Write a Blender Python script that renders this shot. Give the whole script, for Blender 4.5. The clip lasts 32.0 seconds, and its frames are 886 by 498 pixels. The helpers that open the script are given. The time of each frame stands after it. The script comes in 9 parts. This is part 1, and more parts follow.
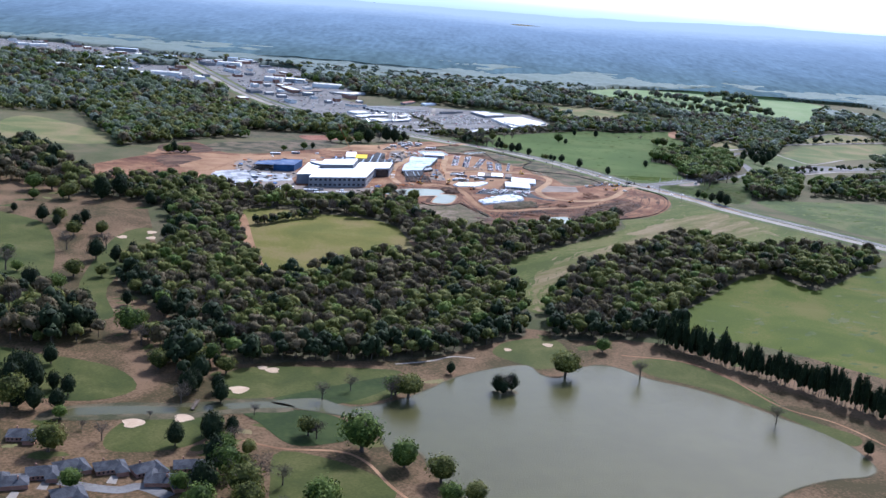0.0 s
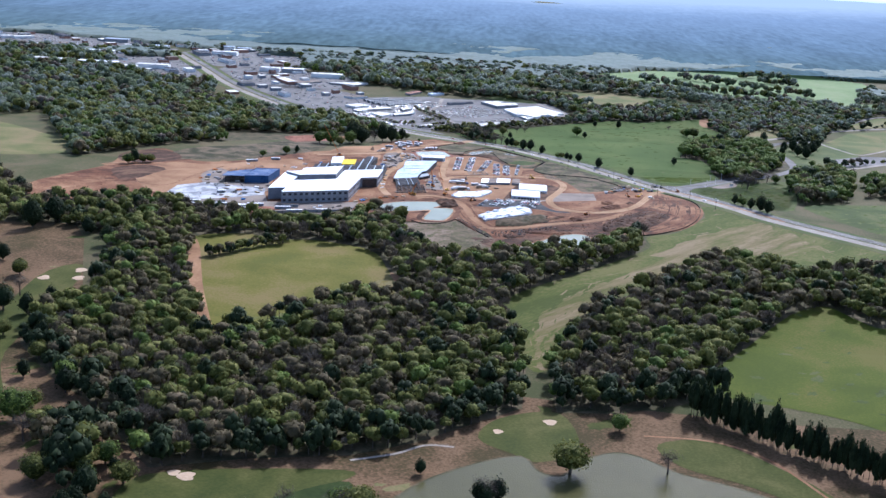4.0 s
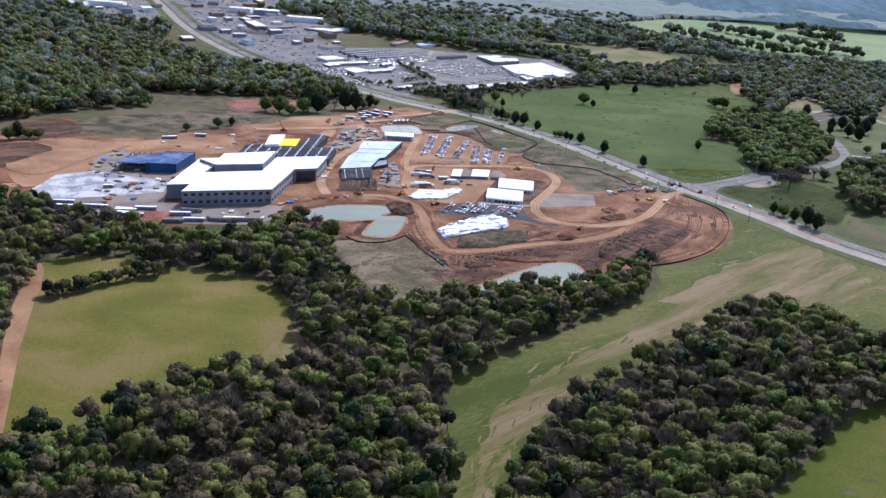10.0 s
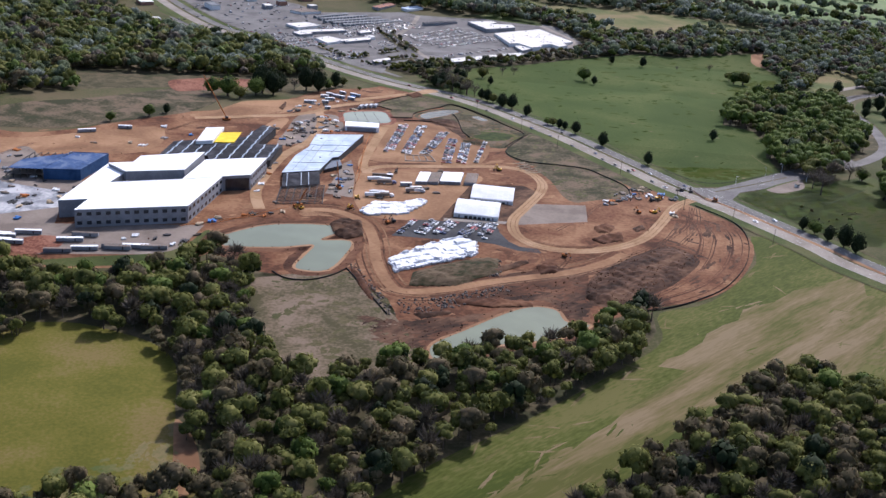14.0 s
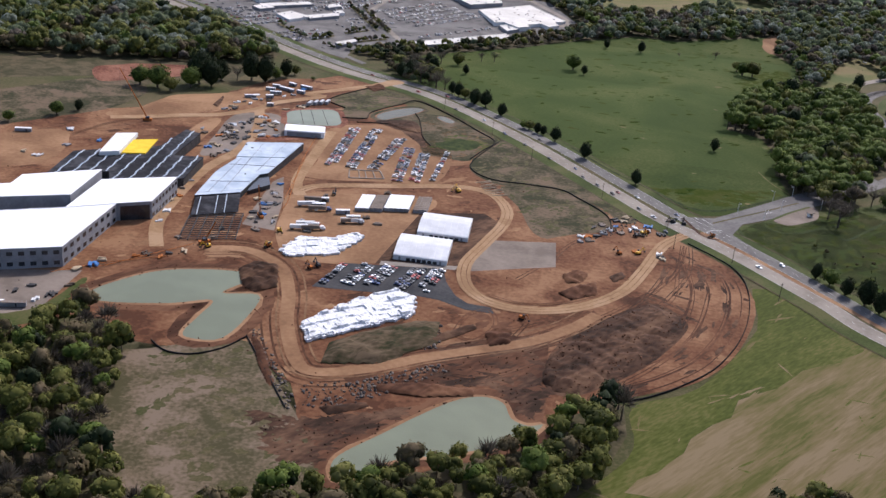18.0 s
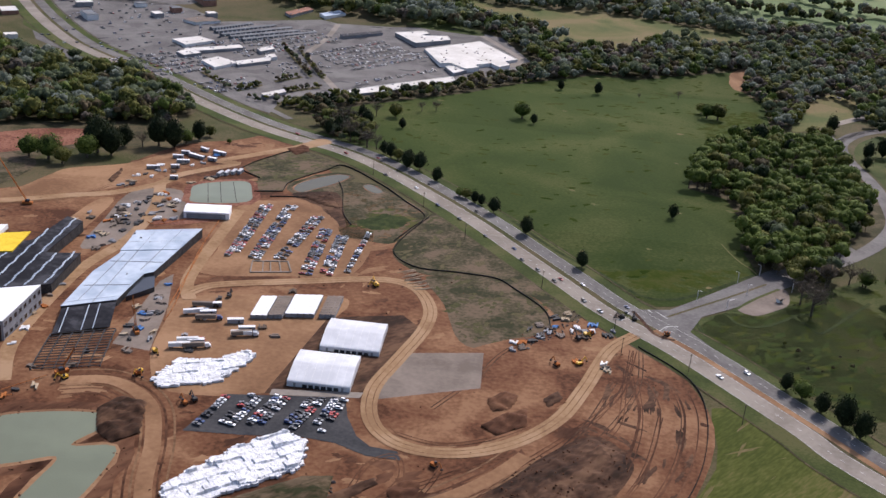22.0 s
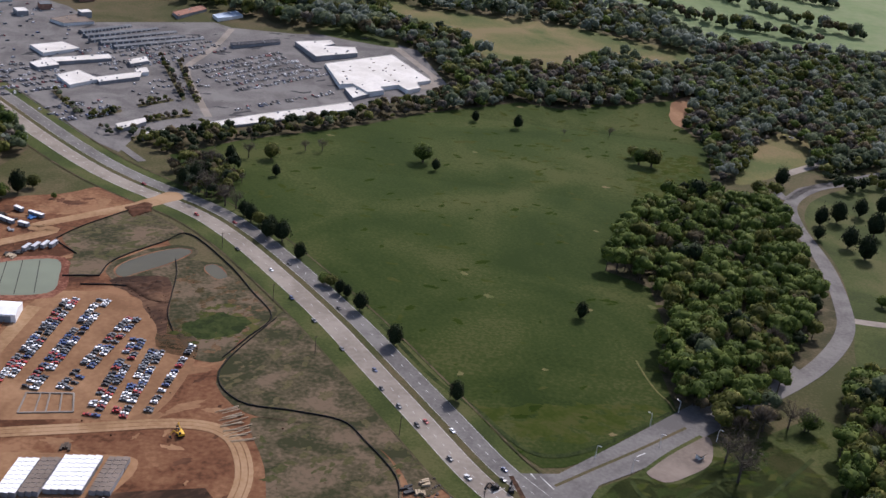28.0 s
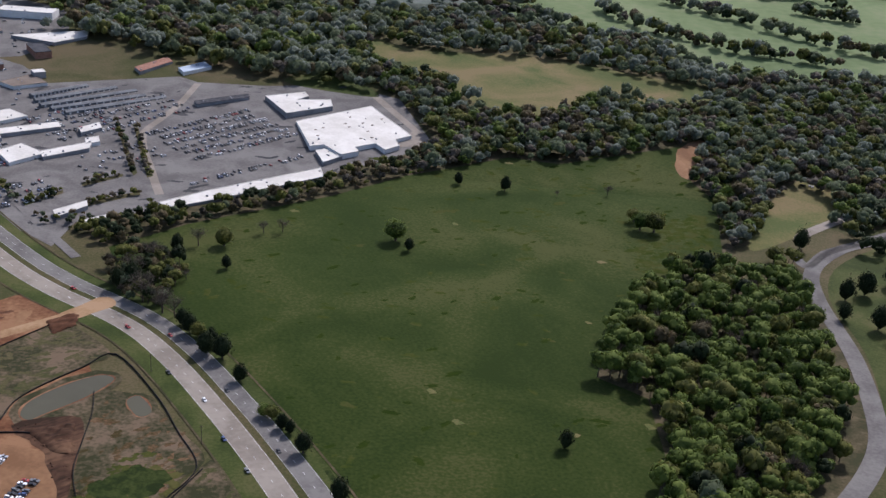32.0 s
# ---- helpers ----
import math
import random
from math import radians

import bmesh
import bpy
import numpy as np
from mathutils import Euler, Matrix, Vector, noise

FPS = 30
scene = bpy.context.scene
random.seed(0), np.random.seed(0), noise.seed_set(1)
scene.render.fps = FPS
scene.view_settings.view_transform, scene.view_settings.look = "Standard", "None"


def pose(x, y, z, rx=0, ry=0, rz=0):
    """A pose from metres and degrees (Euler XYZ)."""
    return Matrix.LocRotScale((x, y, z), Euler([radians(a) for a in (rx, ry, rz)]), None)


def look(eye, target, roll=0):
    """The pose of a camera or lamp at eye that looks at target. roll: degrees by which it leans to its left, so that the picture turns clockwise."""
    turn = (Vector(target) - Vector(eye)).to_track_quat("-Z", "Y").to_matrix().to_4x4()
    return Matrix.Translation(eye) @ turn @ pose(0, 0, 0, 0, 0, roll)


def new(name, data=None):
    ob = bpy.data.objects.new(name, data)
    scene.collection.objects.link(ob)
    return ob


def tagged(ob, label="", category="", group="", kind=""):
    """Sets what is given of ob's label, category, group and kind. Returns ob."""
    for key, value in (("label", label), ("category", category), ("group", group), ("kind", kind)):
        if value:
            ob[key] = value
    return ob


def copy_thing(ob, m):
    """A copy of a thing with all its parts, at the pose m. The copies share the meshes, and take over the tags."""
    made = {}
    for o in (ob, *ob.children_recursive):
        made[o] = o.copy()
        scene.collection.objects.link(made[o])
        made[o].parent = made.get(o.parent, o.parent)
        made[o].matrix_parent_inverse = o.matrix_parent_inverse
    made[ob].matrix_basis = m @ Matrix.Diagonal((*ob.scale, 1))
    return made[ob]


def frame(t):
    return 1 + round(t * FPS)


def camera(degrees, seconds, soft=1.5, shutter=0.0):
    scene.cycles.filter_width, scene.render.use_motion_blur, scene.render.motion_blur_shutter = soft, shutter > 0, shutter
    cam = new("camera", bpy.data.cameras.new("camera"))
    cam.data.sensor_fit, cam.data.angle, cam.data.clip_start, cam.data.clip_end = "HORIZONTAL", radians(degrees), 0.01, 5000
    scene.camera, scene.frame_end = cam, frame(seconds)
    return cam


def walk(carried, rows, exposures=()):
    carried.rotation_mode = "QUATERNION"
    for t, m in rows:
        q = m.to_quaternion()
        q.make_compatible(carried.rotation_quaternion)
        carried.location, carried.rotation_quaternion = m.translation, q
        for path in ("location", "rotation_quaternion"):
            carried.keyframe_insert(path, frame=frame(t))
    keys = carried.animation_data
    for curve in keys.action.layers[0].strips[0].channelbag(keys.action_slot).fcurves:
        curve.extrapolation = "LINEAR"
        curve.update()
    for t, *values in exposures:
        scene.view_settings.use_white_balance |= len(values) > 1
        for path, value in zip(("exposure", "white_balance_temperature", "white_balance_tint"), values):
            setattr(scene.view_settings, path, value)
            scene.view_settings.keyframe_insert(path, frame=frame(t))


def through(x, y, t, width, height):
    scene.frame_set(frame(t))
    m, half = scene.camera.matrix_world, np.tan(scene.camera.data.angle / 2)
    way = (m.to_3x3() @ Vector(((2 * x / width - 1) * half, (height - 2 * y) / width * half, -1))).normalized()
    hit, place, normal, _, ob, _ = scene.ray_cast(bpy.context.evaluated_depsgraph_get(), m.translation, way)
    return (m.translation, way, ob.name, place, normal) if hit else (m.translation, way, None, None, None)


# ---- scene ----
# Aerial view of a school building site, woods and fields. Plan units: the flight is 0.92 km long.
cam = camera(42.78, 32.0, soft=1.5)
# seconds, x, y, z, pitch, roll, yaw
PATH = [
    (0, 1.38, 1.86, 197.53, -13.961, -4.484, 1.447),
    (0.5, 4.29, 20.12, 197.71, -14.452, -4.985, 1.684),
    (1, 7.20, 38.34, 197.85, -14.734, -5.114, 1.755),
    (1.5, 10.12, 56.51, 197.98, -14.874, -4.948, 1.609),
    (2, 13.04, 74.59, 198.06, -15.026, -4.651, 1.662),
    (2.5, 15.97, 92.58, 198.15, -15.075, -4.462, 1.898),
    (4.5, 27.67, 162.91, 199.14, -15.210, -2.845, 2.649),
    (5, 30.42, 180.65, 199.36, -15.305, -2.713, 2.143),
    (5.5, 33.14, 198.34, 199.56, -15.366, -2.931, 1.875),
    (6, 35.80, 215.85, 199.68, -15.727, -3.204, 2.205),
    (6.5, 38.38, 233.27, 199.75, -16.180, -3.160, 2.940),
    (7, 40.94, 250.78, 199.88, -16.515, -3.362, 3.317),
    (7.5, 43.53, 268.42, 200.06, -16.830, -3.654, 3.131),
    (8, 46.16, 286.04, 200.19, -17.262, -3.523, 2.944),
    (8.5, 48.85, 303.56, 200.18, -17.596, -3.256, 3.157),
    (9, 51.60, 321.03, 200.07, -17.793, -3.269, 3.631),
    (9.5, 54.35, 338.63, 199.99, -18.170, -3.701, 4.107),
    (10, 57.09, 356.38, 200.03, -18.687, -4.257, 4.175),
    (10.5, 59.76, 374.11, 200.14, -19.230, -5.029, 3.813),
    (11, 62.30, 391.40, 200.20, -19.629, -5.313, 3.589),
    (11.5, 64.67, 408.08, 200.12, -19.711, -4.746, 3.782),
    (12, 66.92, 424.27, 199.88, -19.808, -4.007, 4.443),
    (12.5, 69.18, 440.37, 199.60, -20.043, -4.269, 5.062),
    (13, 71.53, 456.66, 199.36, -20.323, -4.570, 5.097),
    (13.5, 73.94, 473.12, 199.22, -20.957, -4.561, 4.793),
    (14, 76.37, 489.50, 199.15, -21.252, -4.227, 4.918),
    (14.5, 78.83, 505.74, 199.20, -21.547, -4.366, 5.220),
    (16.5, 88.44, 564.44, 200.74, -22.951, -3.466, 6.086),
    (17, 91.11, 577.40, 201.40, -23.186, -3.992, 5.931),
    (17.5, 93.82, 590.10, 202.11, -23.352, -4.343, 5.723),
    (18, 96.58, 602.52, 202.89, -23.675, -5.131, 5.711),
    (18.5, 99.37, 614.70, 203.82, -23.315, -4.551, 5.235),
    (19, 102.15, 626.55, 204.90, -22.560, -3.359, 4.650),
    (19.5, 104.85, 637.91, 206.11, -22.364, -3.064, 4.221),
    (20, 107.42, 648.66, 207.37, -22.608, -3.154, 4.232),
    (20.5, 109.92, 658.96, 208.71, -22.739, -3.433, 4.601),
    (21, 112.45, 669.12, 210.17, -23.024, -3.949, 4.810),
    (21.5, 115.08, 679.39, 211.79, -23.206, -4.404, 4.643),
    (22, 117.77, 689.67, 213.44, -23.155, -4.218, 4.421),
    (22.5, 120.52, 699.94, 215.06, -22.915, -3.724, 4.337),
    (23, 123.32, 710.32, 216.49, -22.900, -3.200, 4.542),
    (23.5, 126.25, 721.24, 217.75, -23.028, -3.280, 4.710),
    (24, 129.31, 732.88, 218.83, -23.264, -3.613, 4.612),
    (24.5, 132.50, 745.14, 219.77, -23.400, -4.101, 4.201),
    (25, 135.70, 757.68, 220.62, -23.887, -5.372, 3.716),
    (25.5, 138.83, 770.06, 221.47, -24.464, -6.347, 3.532),
    (27.5, 147.63, 811.12, 227.13, -25.146, -6.796, 3.558),
    (28, 150.26, 821.54, 229.09, -24.939, -6.488, 3.123),
    (28.5, 152.94, 831.85, 231.05, -24.953, -6.087, 2.900),
    (29, 155.67, 842.03, 233.00, -24.963, -5.907, 2.996),
    (29.5, 158.41, 852.17, 234.89, -24.802, -5.424, 3.224),
    (30, 161.15, 862.47, 236.66, -24.619, -4.857, 3.478),
    (30.5, 163.87, 873.17, 238.27, -24.505, -3.954, 3.622),
    (31, 166.58, 884.38, 239.73, -24.444, -3.098, 3.617),
    (31.5, 169.31, 896.02, 241.08, -24.697, -3.664, 3.597),
    (32, 172.06, 907.88, 242.42, -24.866, -4.178, 3.589),
]
walk(cam, [(t, pose(x, y, z, 90 + p, r, w)) for t, x, y, z, p, r, w in PATH], exposures=[(0, 0.72, 5250, 15), (6, 0.66, 5280, 16), (12, 0.45, 5650, 19), (19, 0.13, 6150, 18), (25, 0.06, 6250, 20), (32, 0.02, 6000, 18)])

# ---- daylight ----
SUN_AZ, SUN_EL = 21.0, 42.0  # degrees right of +y, above the horizon
world = bpy.data.worlds.new("sky")
scene.world = world
world.use_nodes = True
wn = world.node_tree
sky = wn.nodes.new("ShaderNodeTexSky")
sky.sky_type = "NISHITA"
sky.sun_disc = False
sky.sun_elevation, sky.sun_rotation = radians(SUN_EL), radians(SUN_AZ)
sky.air_density, sky.dust_density, sky.ozone_density = 1.0, 2.5, 1.0
wn.links.new(sky.outputs[0], wn.nodes["Background"].inputs[0])
wn.nodes["Background"].inputs[1].default_value = 0.15
sun = new("sun", bpy.data.lights.new("sun", "SUN"))
sun.data.energy, sun.data.angle, sun.data.color = 4.15, radians(0.55), (1.0, 0.97, 0.92)
sd = Vector((math.sin(radians(SUN_AZ)) * math.cos(radians(SUN_EL)), math.cos(radians(SUN_AZ)) * math.cos(radians(SUN_EL)), math.sin(radians(SUN_EL))))
sun.matrix_world = look(sd * 100, (0, 0, 0))

# ---- materials ----
def paint(name, cols, scale=1.0, fine=8.0, rough=0.9, bump=0.0, metal=0.0, island=0.0, obj=0.0, spec=0.08, stretch=(1, 1, 1), turn=0.0, emit=0.0, contrast=0.5, grit=0.45, fuzz=0.0):
    """Procedural surface: cols are two or three base colours mixed by noise at two scales (scale, fine: features a metre)."""
    m = bpy.data.materials.new(name)
    m.use_nodes = True
    nt = m.node_tree
    b = nt.nodes["Principled BSDF"]
    geo = nt.nodes.new("ShaderNodeNewGeometry")
    mp = nt.nodes.new("ShaderNodeMapping")
    mp.inputs["Scale"].default_value = stretch
    spin = nt.nodes.new("ShaderNodeMapping")
    spin.inputs["Rotation"].default_value = (0, 0, radians(turn))
    nt.links.new(geo.outputs["Position"], spin.inputs[0])
    nt.links.new(spin.outputs[0], mp.inputs[0])
    def noise_at(s, det, dist=0.0):
        n = nt.nodes.new("ShaderNodeTexNoise")
        n.inputs["Scale"].default_value, n.inputs["Detail"].default_value = s, det
        n.inputs["Distortion"].default_value = dist
        nt.links.new(mp.outputs[0], n.inputs["Vector"])
        return n
    big, small = noise_at(scale, 4, 0.6), noise_at(fine, 3)
    mix = nt.nodes.new("ShaderNodeMath")
    mix.operation = "MULTIPLY_ADD"
    nt.links.new(small.outputs[0], mix.inputs[0])
    mix.inputs[1].default_value = grit
    nt.links.new(big.outputs[0], mix.inputs[2])
    last = mix.outputs[0]
    for amount, src in ((island, "Random Per Island"), (obj, "obj")):
        if amount:
            a = nt.nodes.new("ShaderNodeMath")
            a.operation = "MULTIPLY_ADD"
            nt.links.new(geo.outputs[src] if src != "obj" else nt.nodes.new("ShaderNodeObjectInfo").outputs["Random"], a.inputs[0])
            a.inputs[1].default_value = amount
            nt.links.new(last, a.inputs[2])
            last = a.outputs[0]
    ramp = nt.nodes.new("ShaderNodeValToRGB")
    top = 1.0 + grit + island + obj
    mid = 0.5
    half = contrast * (0.3 + 0.8 * (island + obj)) / top
    els = ramp.color_ramp.elements
    els[0].position, els[1].position = max(0.0, mid - half), min(1.0, mid + half)
    els[0].color, els[1].color = (*cols[0], 1), (*cols[-1], 1)
    if len(cols) > 2:
        for i, c in enumerate(cols[1:-1]):
            e = els.new(els[0].position + (els[-1].position - els[0].position) * (i + 1) / (len(cols) - 1))
            e.color = (*c, 1)
    sc = nt.nodes.new("ShaderNodeMath")
    sc.operation = "DIVIDE"
    nt.links.new(last, sc.inputs[0])
    sc.inputs[1].default_value = top
    nt.links.new(sc.outputs[0], ramp.inputs[0])
    nt.links.new(ramp.outputs[0], b.inputs["Base Color"])
    b.inputs["Roughness"].default_value, b.inputs["Metallic"].default_value = rough, metal
    b.inputs["Specular IOR Level"].default_value = spec
    if fuzz:
        b.inputs["Sheen Weight"].default_value, b.inputs["Sheen Roughness"].default_value = fuzz, 0.3
        b.inputs["Sheen Tint"].default_value = (0.52, 0.66, 0.2, 1)
    if bump:
        bp = nt.nodes.new("ShaderNodeBump")
        bp.inputs["Strength"].default_value = bump
        nt.links.new(small.outputs[0], bp.inputs["Height"])
        nt.links.new(bp.outputs[0], b.inputs["Normal"])
    if emit:
        nt.links.new(ramp.outputs[0], b.inputs["Emission Color"])
        b.inputs["Emission Strength"].default_value = emit
    return m

GRASS_ROUGH = paint("rough_grass", [(0.0413, 0.0454, 0.0145), (0.066, 0.0577, 0.0248), (0.0907, 0.0701, 0.0371)], 0.02, 0.9, bump=0.3, grit=0.65, fuzz=0.05)
GRASS_GOLF = paint("dormant_grass", [(0.038, 0.0285, 0.0095), (0.082, 0.0495, 0.0235), (0.128, 0.0765, 0.041)], 0.025, 0.8, bump=0.3, grit=0.65, fuzz=0.05)
GRASS_FAIRWAY = paint("mown_grass", [(0.027, 0.034, 0.006), (0.043, 0.047, 0.009), (0.07, 0.064, 0.018)], 0.035, 0.8, contrast=0.6, fuzz=0.16)
GRASS_LUSH = paint("lush_grass", [(0.014, 0.023, 0.0045), (0.02, 0.031, 0.006), (0.03, 0.041, 0.009)], 0.05, 0.4, fuzz=0.03)
GRASS_PASTURE = paint("pasture_grass", [(0.0150, 0.0255, 0.0052), (0.0215, 0.033, 0.0072), (0.030, 0.0405, 0.0098), (0.050, 0.054, 0.017)], 0.014, 0.7, bump=0.5, grit=0.5, spec=0.03, fuzz=0.4)
GRASS_TUFT = paint("pasture_tufts", [(0.0165, 0.0275, 0.0053), (0.024, 0.036, 0.0075)], 0.1, 0.6, spec=0.0, fuzz=0.16)
GRASS_DRY_PALE = paint("pasture_dry_pale_grass", [(0.030, 0.041, 0.0095), (0.040, 0.049, 0.0125), (0.052, 0.055, 0.018)], 0.1, 0.6, spec=0.0, fuzz=0.16)
GRASS_VERGE = paint("roadside_grass", [(0.026, 0.036, 0.0085), (0.042, 0.054, 0.013), (0.072, 0.07, 0.025)], 0.03, 0.9, bump=0.4, fuzz=0.16)
# grass of the far fields, made paler to carry haze in its colour
GRASS_HAZED = paint("haze_paled_grass", [(0.085, 0.118, 0.05), (0.112, 0.148, 0.066), (0.145, 0.165, 0.085)], 0.008, 0.1, fuzz=0.3)
GRASS_BRIGHT = paint("bright_grass", [(0.040, 0.054, 0.003), (0.054, 0.066, 0.0045), (0.084, 0.076, 0.015)], 0.02, 0.8, fuzz=0.05)
GRASS_MEADOW = paint("yellow_meadow", [(0.07, 0.069, 0.010), (0.098, 0.088, 0.0145), (0.138, 0.102, 0.036)], 0.02, 0.8, fuzz=0.06)
GRASS_STRIPED = paint("striped_field", [(0.038, 0.049, 0.007), (0.060, 0.068, 0.012), (0.094, 0.086, 0.026)], 0.03, 1.0, stretch=(0.25, 1, 1), turn=-50, bump=0.4, grit=0.65, fuzz=0.06)
GRASS_BAND = paint("mown_hay_band", [(0.066, 0.066, 0.015), (0.1, 0.083, 0.03), (0.128, 0.096, 0.045), (0.16, 0.118, 0.066)], 0.11, 1.0, grit=0.4, contrast=0.5, stretch=(0.13, 1, 1), turn=-50, bump=0.3, fuzz=0.05)
GRASS_DITCH = paint("rank_ditch_grass", [(0.010, 0.017, 0.003), (0.02, 0.03, 0.006), (0.034, 0.044, 0.01)], 0.2, 1.0, bump=0.6, fuzz=0.16)
DIRT_RED = paint("raw_red_clay", [(0.10, 0.036, 0.022), (0.165, 0.068, 0.042), (0.22, 0.105, 0.068)], 0.05, 0.7, bump=0.8, grit=0.8)
GRASS_TAN = paint("tan_pasture", [(0.062, 0.078, 0.022), (0.108, 0.1, 0.036), (0.155, 0.118, 0.056)], 0.02, 0.7, contrast=0.5, grit=0.4, fuzz=0.05)
CREAM_ROOF = paint("cream_membrane_roof", [(0.50, 0.47, 0.42), (0.62, 0.59, 0.54)], 0.05, 0.5, rough=0.7)
DARK_ROOF = paint("dark_ribbed_roof", [(0.10, 0.105, 0.11), (0.16, 0.165, 0.17)], 0.1, 0.8, rough=0.6)
SCRUB_PALE = paint("pale_brown_scrub", [(0.052, 0.046, 0.021), (0.098, 0.075, 0.044), (0.152, 0.112, 0.078)], 0.06, 0.7, bump=0.5, contrast=0.42, grit=0.5)
SCRUB = paint("brown_scrub", [(0.028, 0.029, 0.012), (0.07, 0.056, 0.031), (0.12, 0.085, 0.055)], 0.06, 0.6, bump=0.5, contrast=0.42, grit=0.5)
MOUND_WEED = paint("weedy_brown_mound", [(0.022, 0.024, 0.009), (0.056, 0.042, 0.022), (0.1, 0.07, 0.042)], 0.09, 0.7, bump=0.6, contrast=0.4, grit=0.5, stretch=(0.5, 1, 1), turn=-35)
DIRT = paint("red_dirt", [(0.062, 0.025, 0.0125), (0.118, 0.051, 0.025), (0.158, 0.0765, 0.0385), (0.218, 0.1175, 0.062)], 0.035, 0.55, bump=0.7, contrast=0.5, grit=0.35)
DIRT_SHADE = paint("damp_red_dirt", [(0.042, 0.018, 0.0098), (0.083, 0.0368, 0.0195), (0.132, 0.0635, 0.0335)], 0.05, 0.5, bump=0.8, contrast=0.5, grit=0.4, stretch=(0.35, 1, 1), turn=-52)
DIRT_TRACK = paint("rutted_dirt", [(0.104, 0.05335, 0.027), (0.208, 0.1212, 0.0648)], 0.1, 0.8, bump=0.8)
DIRT_TAN = paint("tan_yard_dirt", [(0.150, 0.078, 0.0395), (0.212, 0.117, 0.061), (0.276, 0.160, 0.087)], 0.03, 0.5, bump=0.4, contrast=0.6, grit=0.35)
ROCK = paint("dark_rock", [(0.055, 0.045, 0.038), (0.11, 0.09, 0.075), (0.19, 0.165, 0.14)], 0.4, 2.0, island=0.4, bump=0.6)
DIRT_DARK = paint("tilled_dirt", [(0.026, 0.0145, 0.009), (0.060, 0.031, 0.0185), (0.112, 0.062, 0.0355)], 0.07, 0.6, bump=0.9, grit=0.5, stretch=(0.45, 1, 1), turn=-45)
DIRT_ROAD = paint("haul_road_dirt", [(0.2122, 0.1242, 0.06426), (0.2652, 0.163, 0.08712), (0.3068, 0.1979, 0.1152)], 0.05, 0.6)
GRAVEL = paint("grey_gravel", [(0.135, 0.108, 0.087), (0.172, 0.139, 0.113), (0.208, 0.168, 0.138)], 0.06, 0.6, grit=0.3)
ASPHALT_OLD = paint("worn_asphalt", [(0.099, 0.0915, 0.0863), (0.134, 0.124, 0.116), (0.164, 0.154, 0.143)], 0.05, 0.7)
ASPHALT = paint("asphalt", [(0.0315, 0.0315, 0.0331), (0.0447, 0.0447, 0.0462), (0.063, 0.0604, 0.0604)], 0.06, 0.9)
CONCRETE_ROAD = paint("concrete_road", [(0.178, 0.152, 0.126), (0.22, 0.189, 0.158), (0.252, 0.22, 0.184)], 0.05, 0.5)
WOOD_FLOOR = paint("leaf_litter", [(0.035, 0.035, 0.015), (0.06, 0.05, 0.025), (0.09, 0.07, 0.04)], 0.1, 0.8, bump=0.5)
SAND = paint("bunker_sand", [(0.33, 0.235, 0.155), (0.42, 0.31, 0.21)], 0.2, 1.0)
def water(name, col, ripple, rough):
    m = paint(name, [tuple(c * 0.93 for c in col), tuple(min(1, c * 1.07) for c in col)], 0.02, 0.1, rough=rough, spec=0.06)
    nt = m.node_tree
    n = nt.nodes.new("ShaderNodeTexNoise")
    n.inputs["Scale"].default_value, n.inputs["Detail"].default_value = 1.3, 3
    geo = nt.nodes.new("ShaderNodeNewGeometry")
    nt.links.new(geo.outputs["Position"], n.inputs["Vector"])
    bp = nt.nodes.new("ShaderNodeBump")
    bp.inputs["Strength"].default_value = ripple
    bp.inputs["Distance"].default_value = 0.5
    nt.links.new(n.outputs[0], bp.inputs["Height"])
    nt.links.new(bp.outputs[0], nt.nodes["Principled BSDF"].inputs["Normal"])
    return m
LAKE_WATER = water("silty_lake_water", (0.056, 0.052, 0.021), 0.24, 0.04)
POND_DARK = water("grey_brown_pond_water", (0.075, 0.07, 0.047), 0.12, 0.15)
POND_WATER = water("pale_green_pond_water", (0.155, 0.17, 0.12), 0.08, 0.12)
def foliage(name, cols, through=0.35, leaf_sheen=0.12):
    """Leaves that let some of the sun through. The last value is a grazing gleam, pale and bluish for haze above 0.4.
    """
    m = paint(name, cols, 0.11, 0.6, island=0.3, rough=0.75, contrast=0.42, fuzz=leaf_sheen)
    nt = m.node_tree
    b = nt.nodes["Principled BSDF"]
    if leaf_sheen > 0.4:
        b.inputs["Sheen Tint"].default_value = (0.7, 0.8, 0.8, 1)
        b.inputs["Sheen Roughness"].default_value = 0.5
    tr = nt.nodes.new("ShaderNodeBsdfTranslucent")
    mx = nt.nodes.new("ShaderNodeMixShader")
    mx.inputs[0].default_value = through
    nt.links.new(b.inputs["Base Color"].links[0].from_socket, tr.inputs[0])
    nt.links.new(b.outputs[0], mx.inputs[1])
    nt.links.new(tr.outputs[0], mx.inputs[2])
    nt.links.new(mx.outputs[0], nt.nodes["Material Output"].inputs[0])
    return m
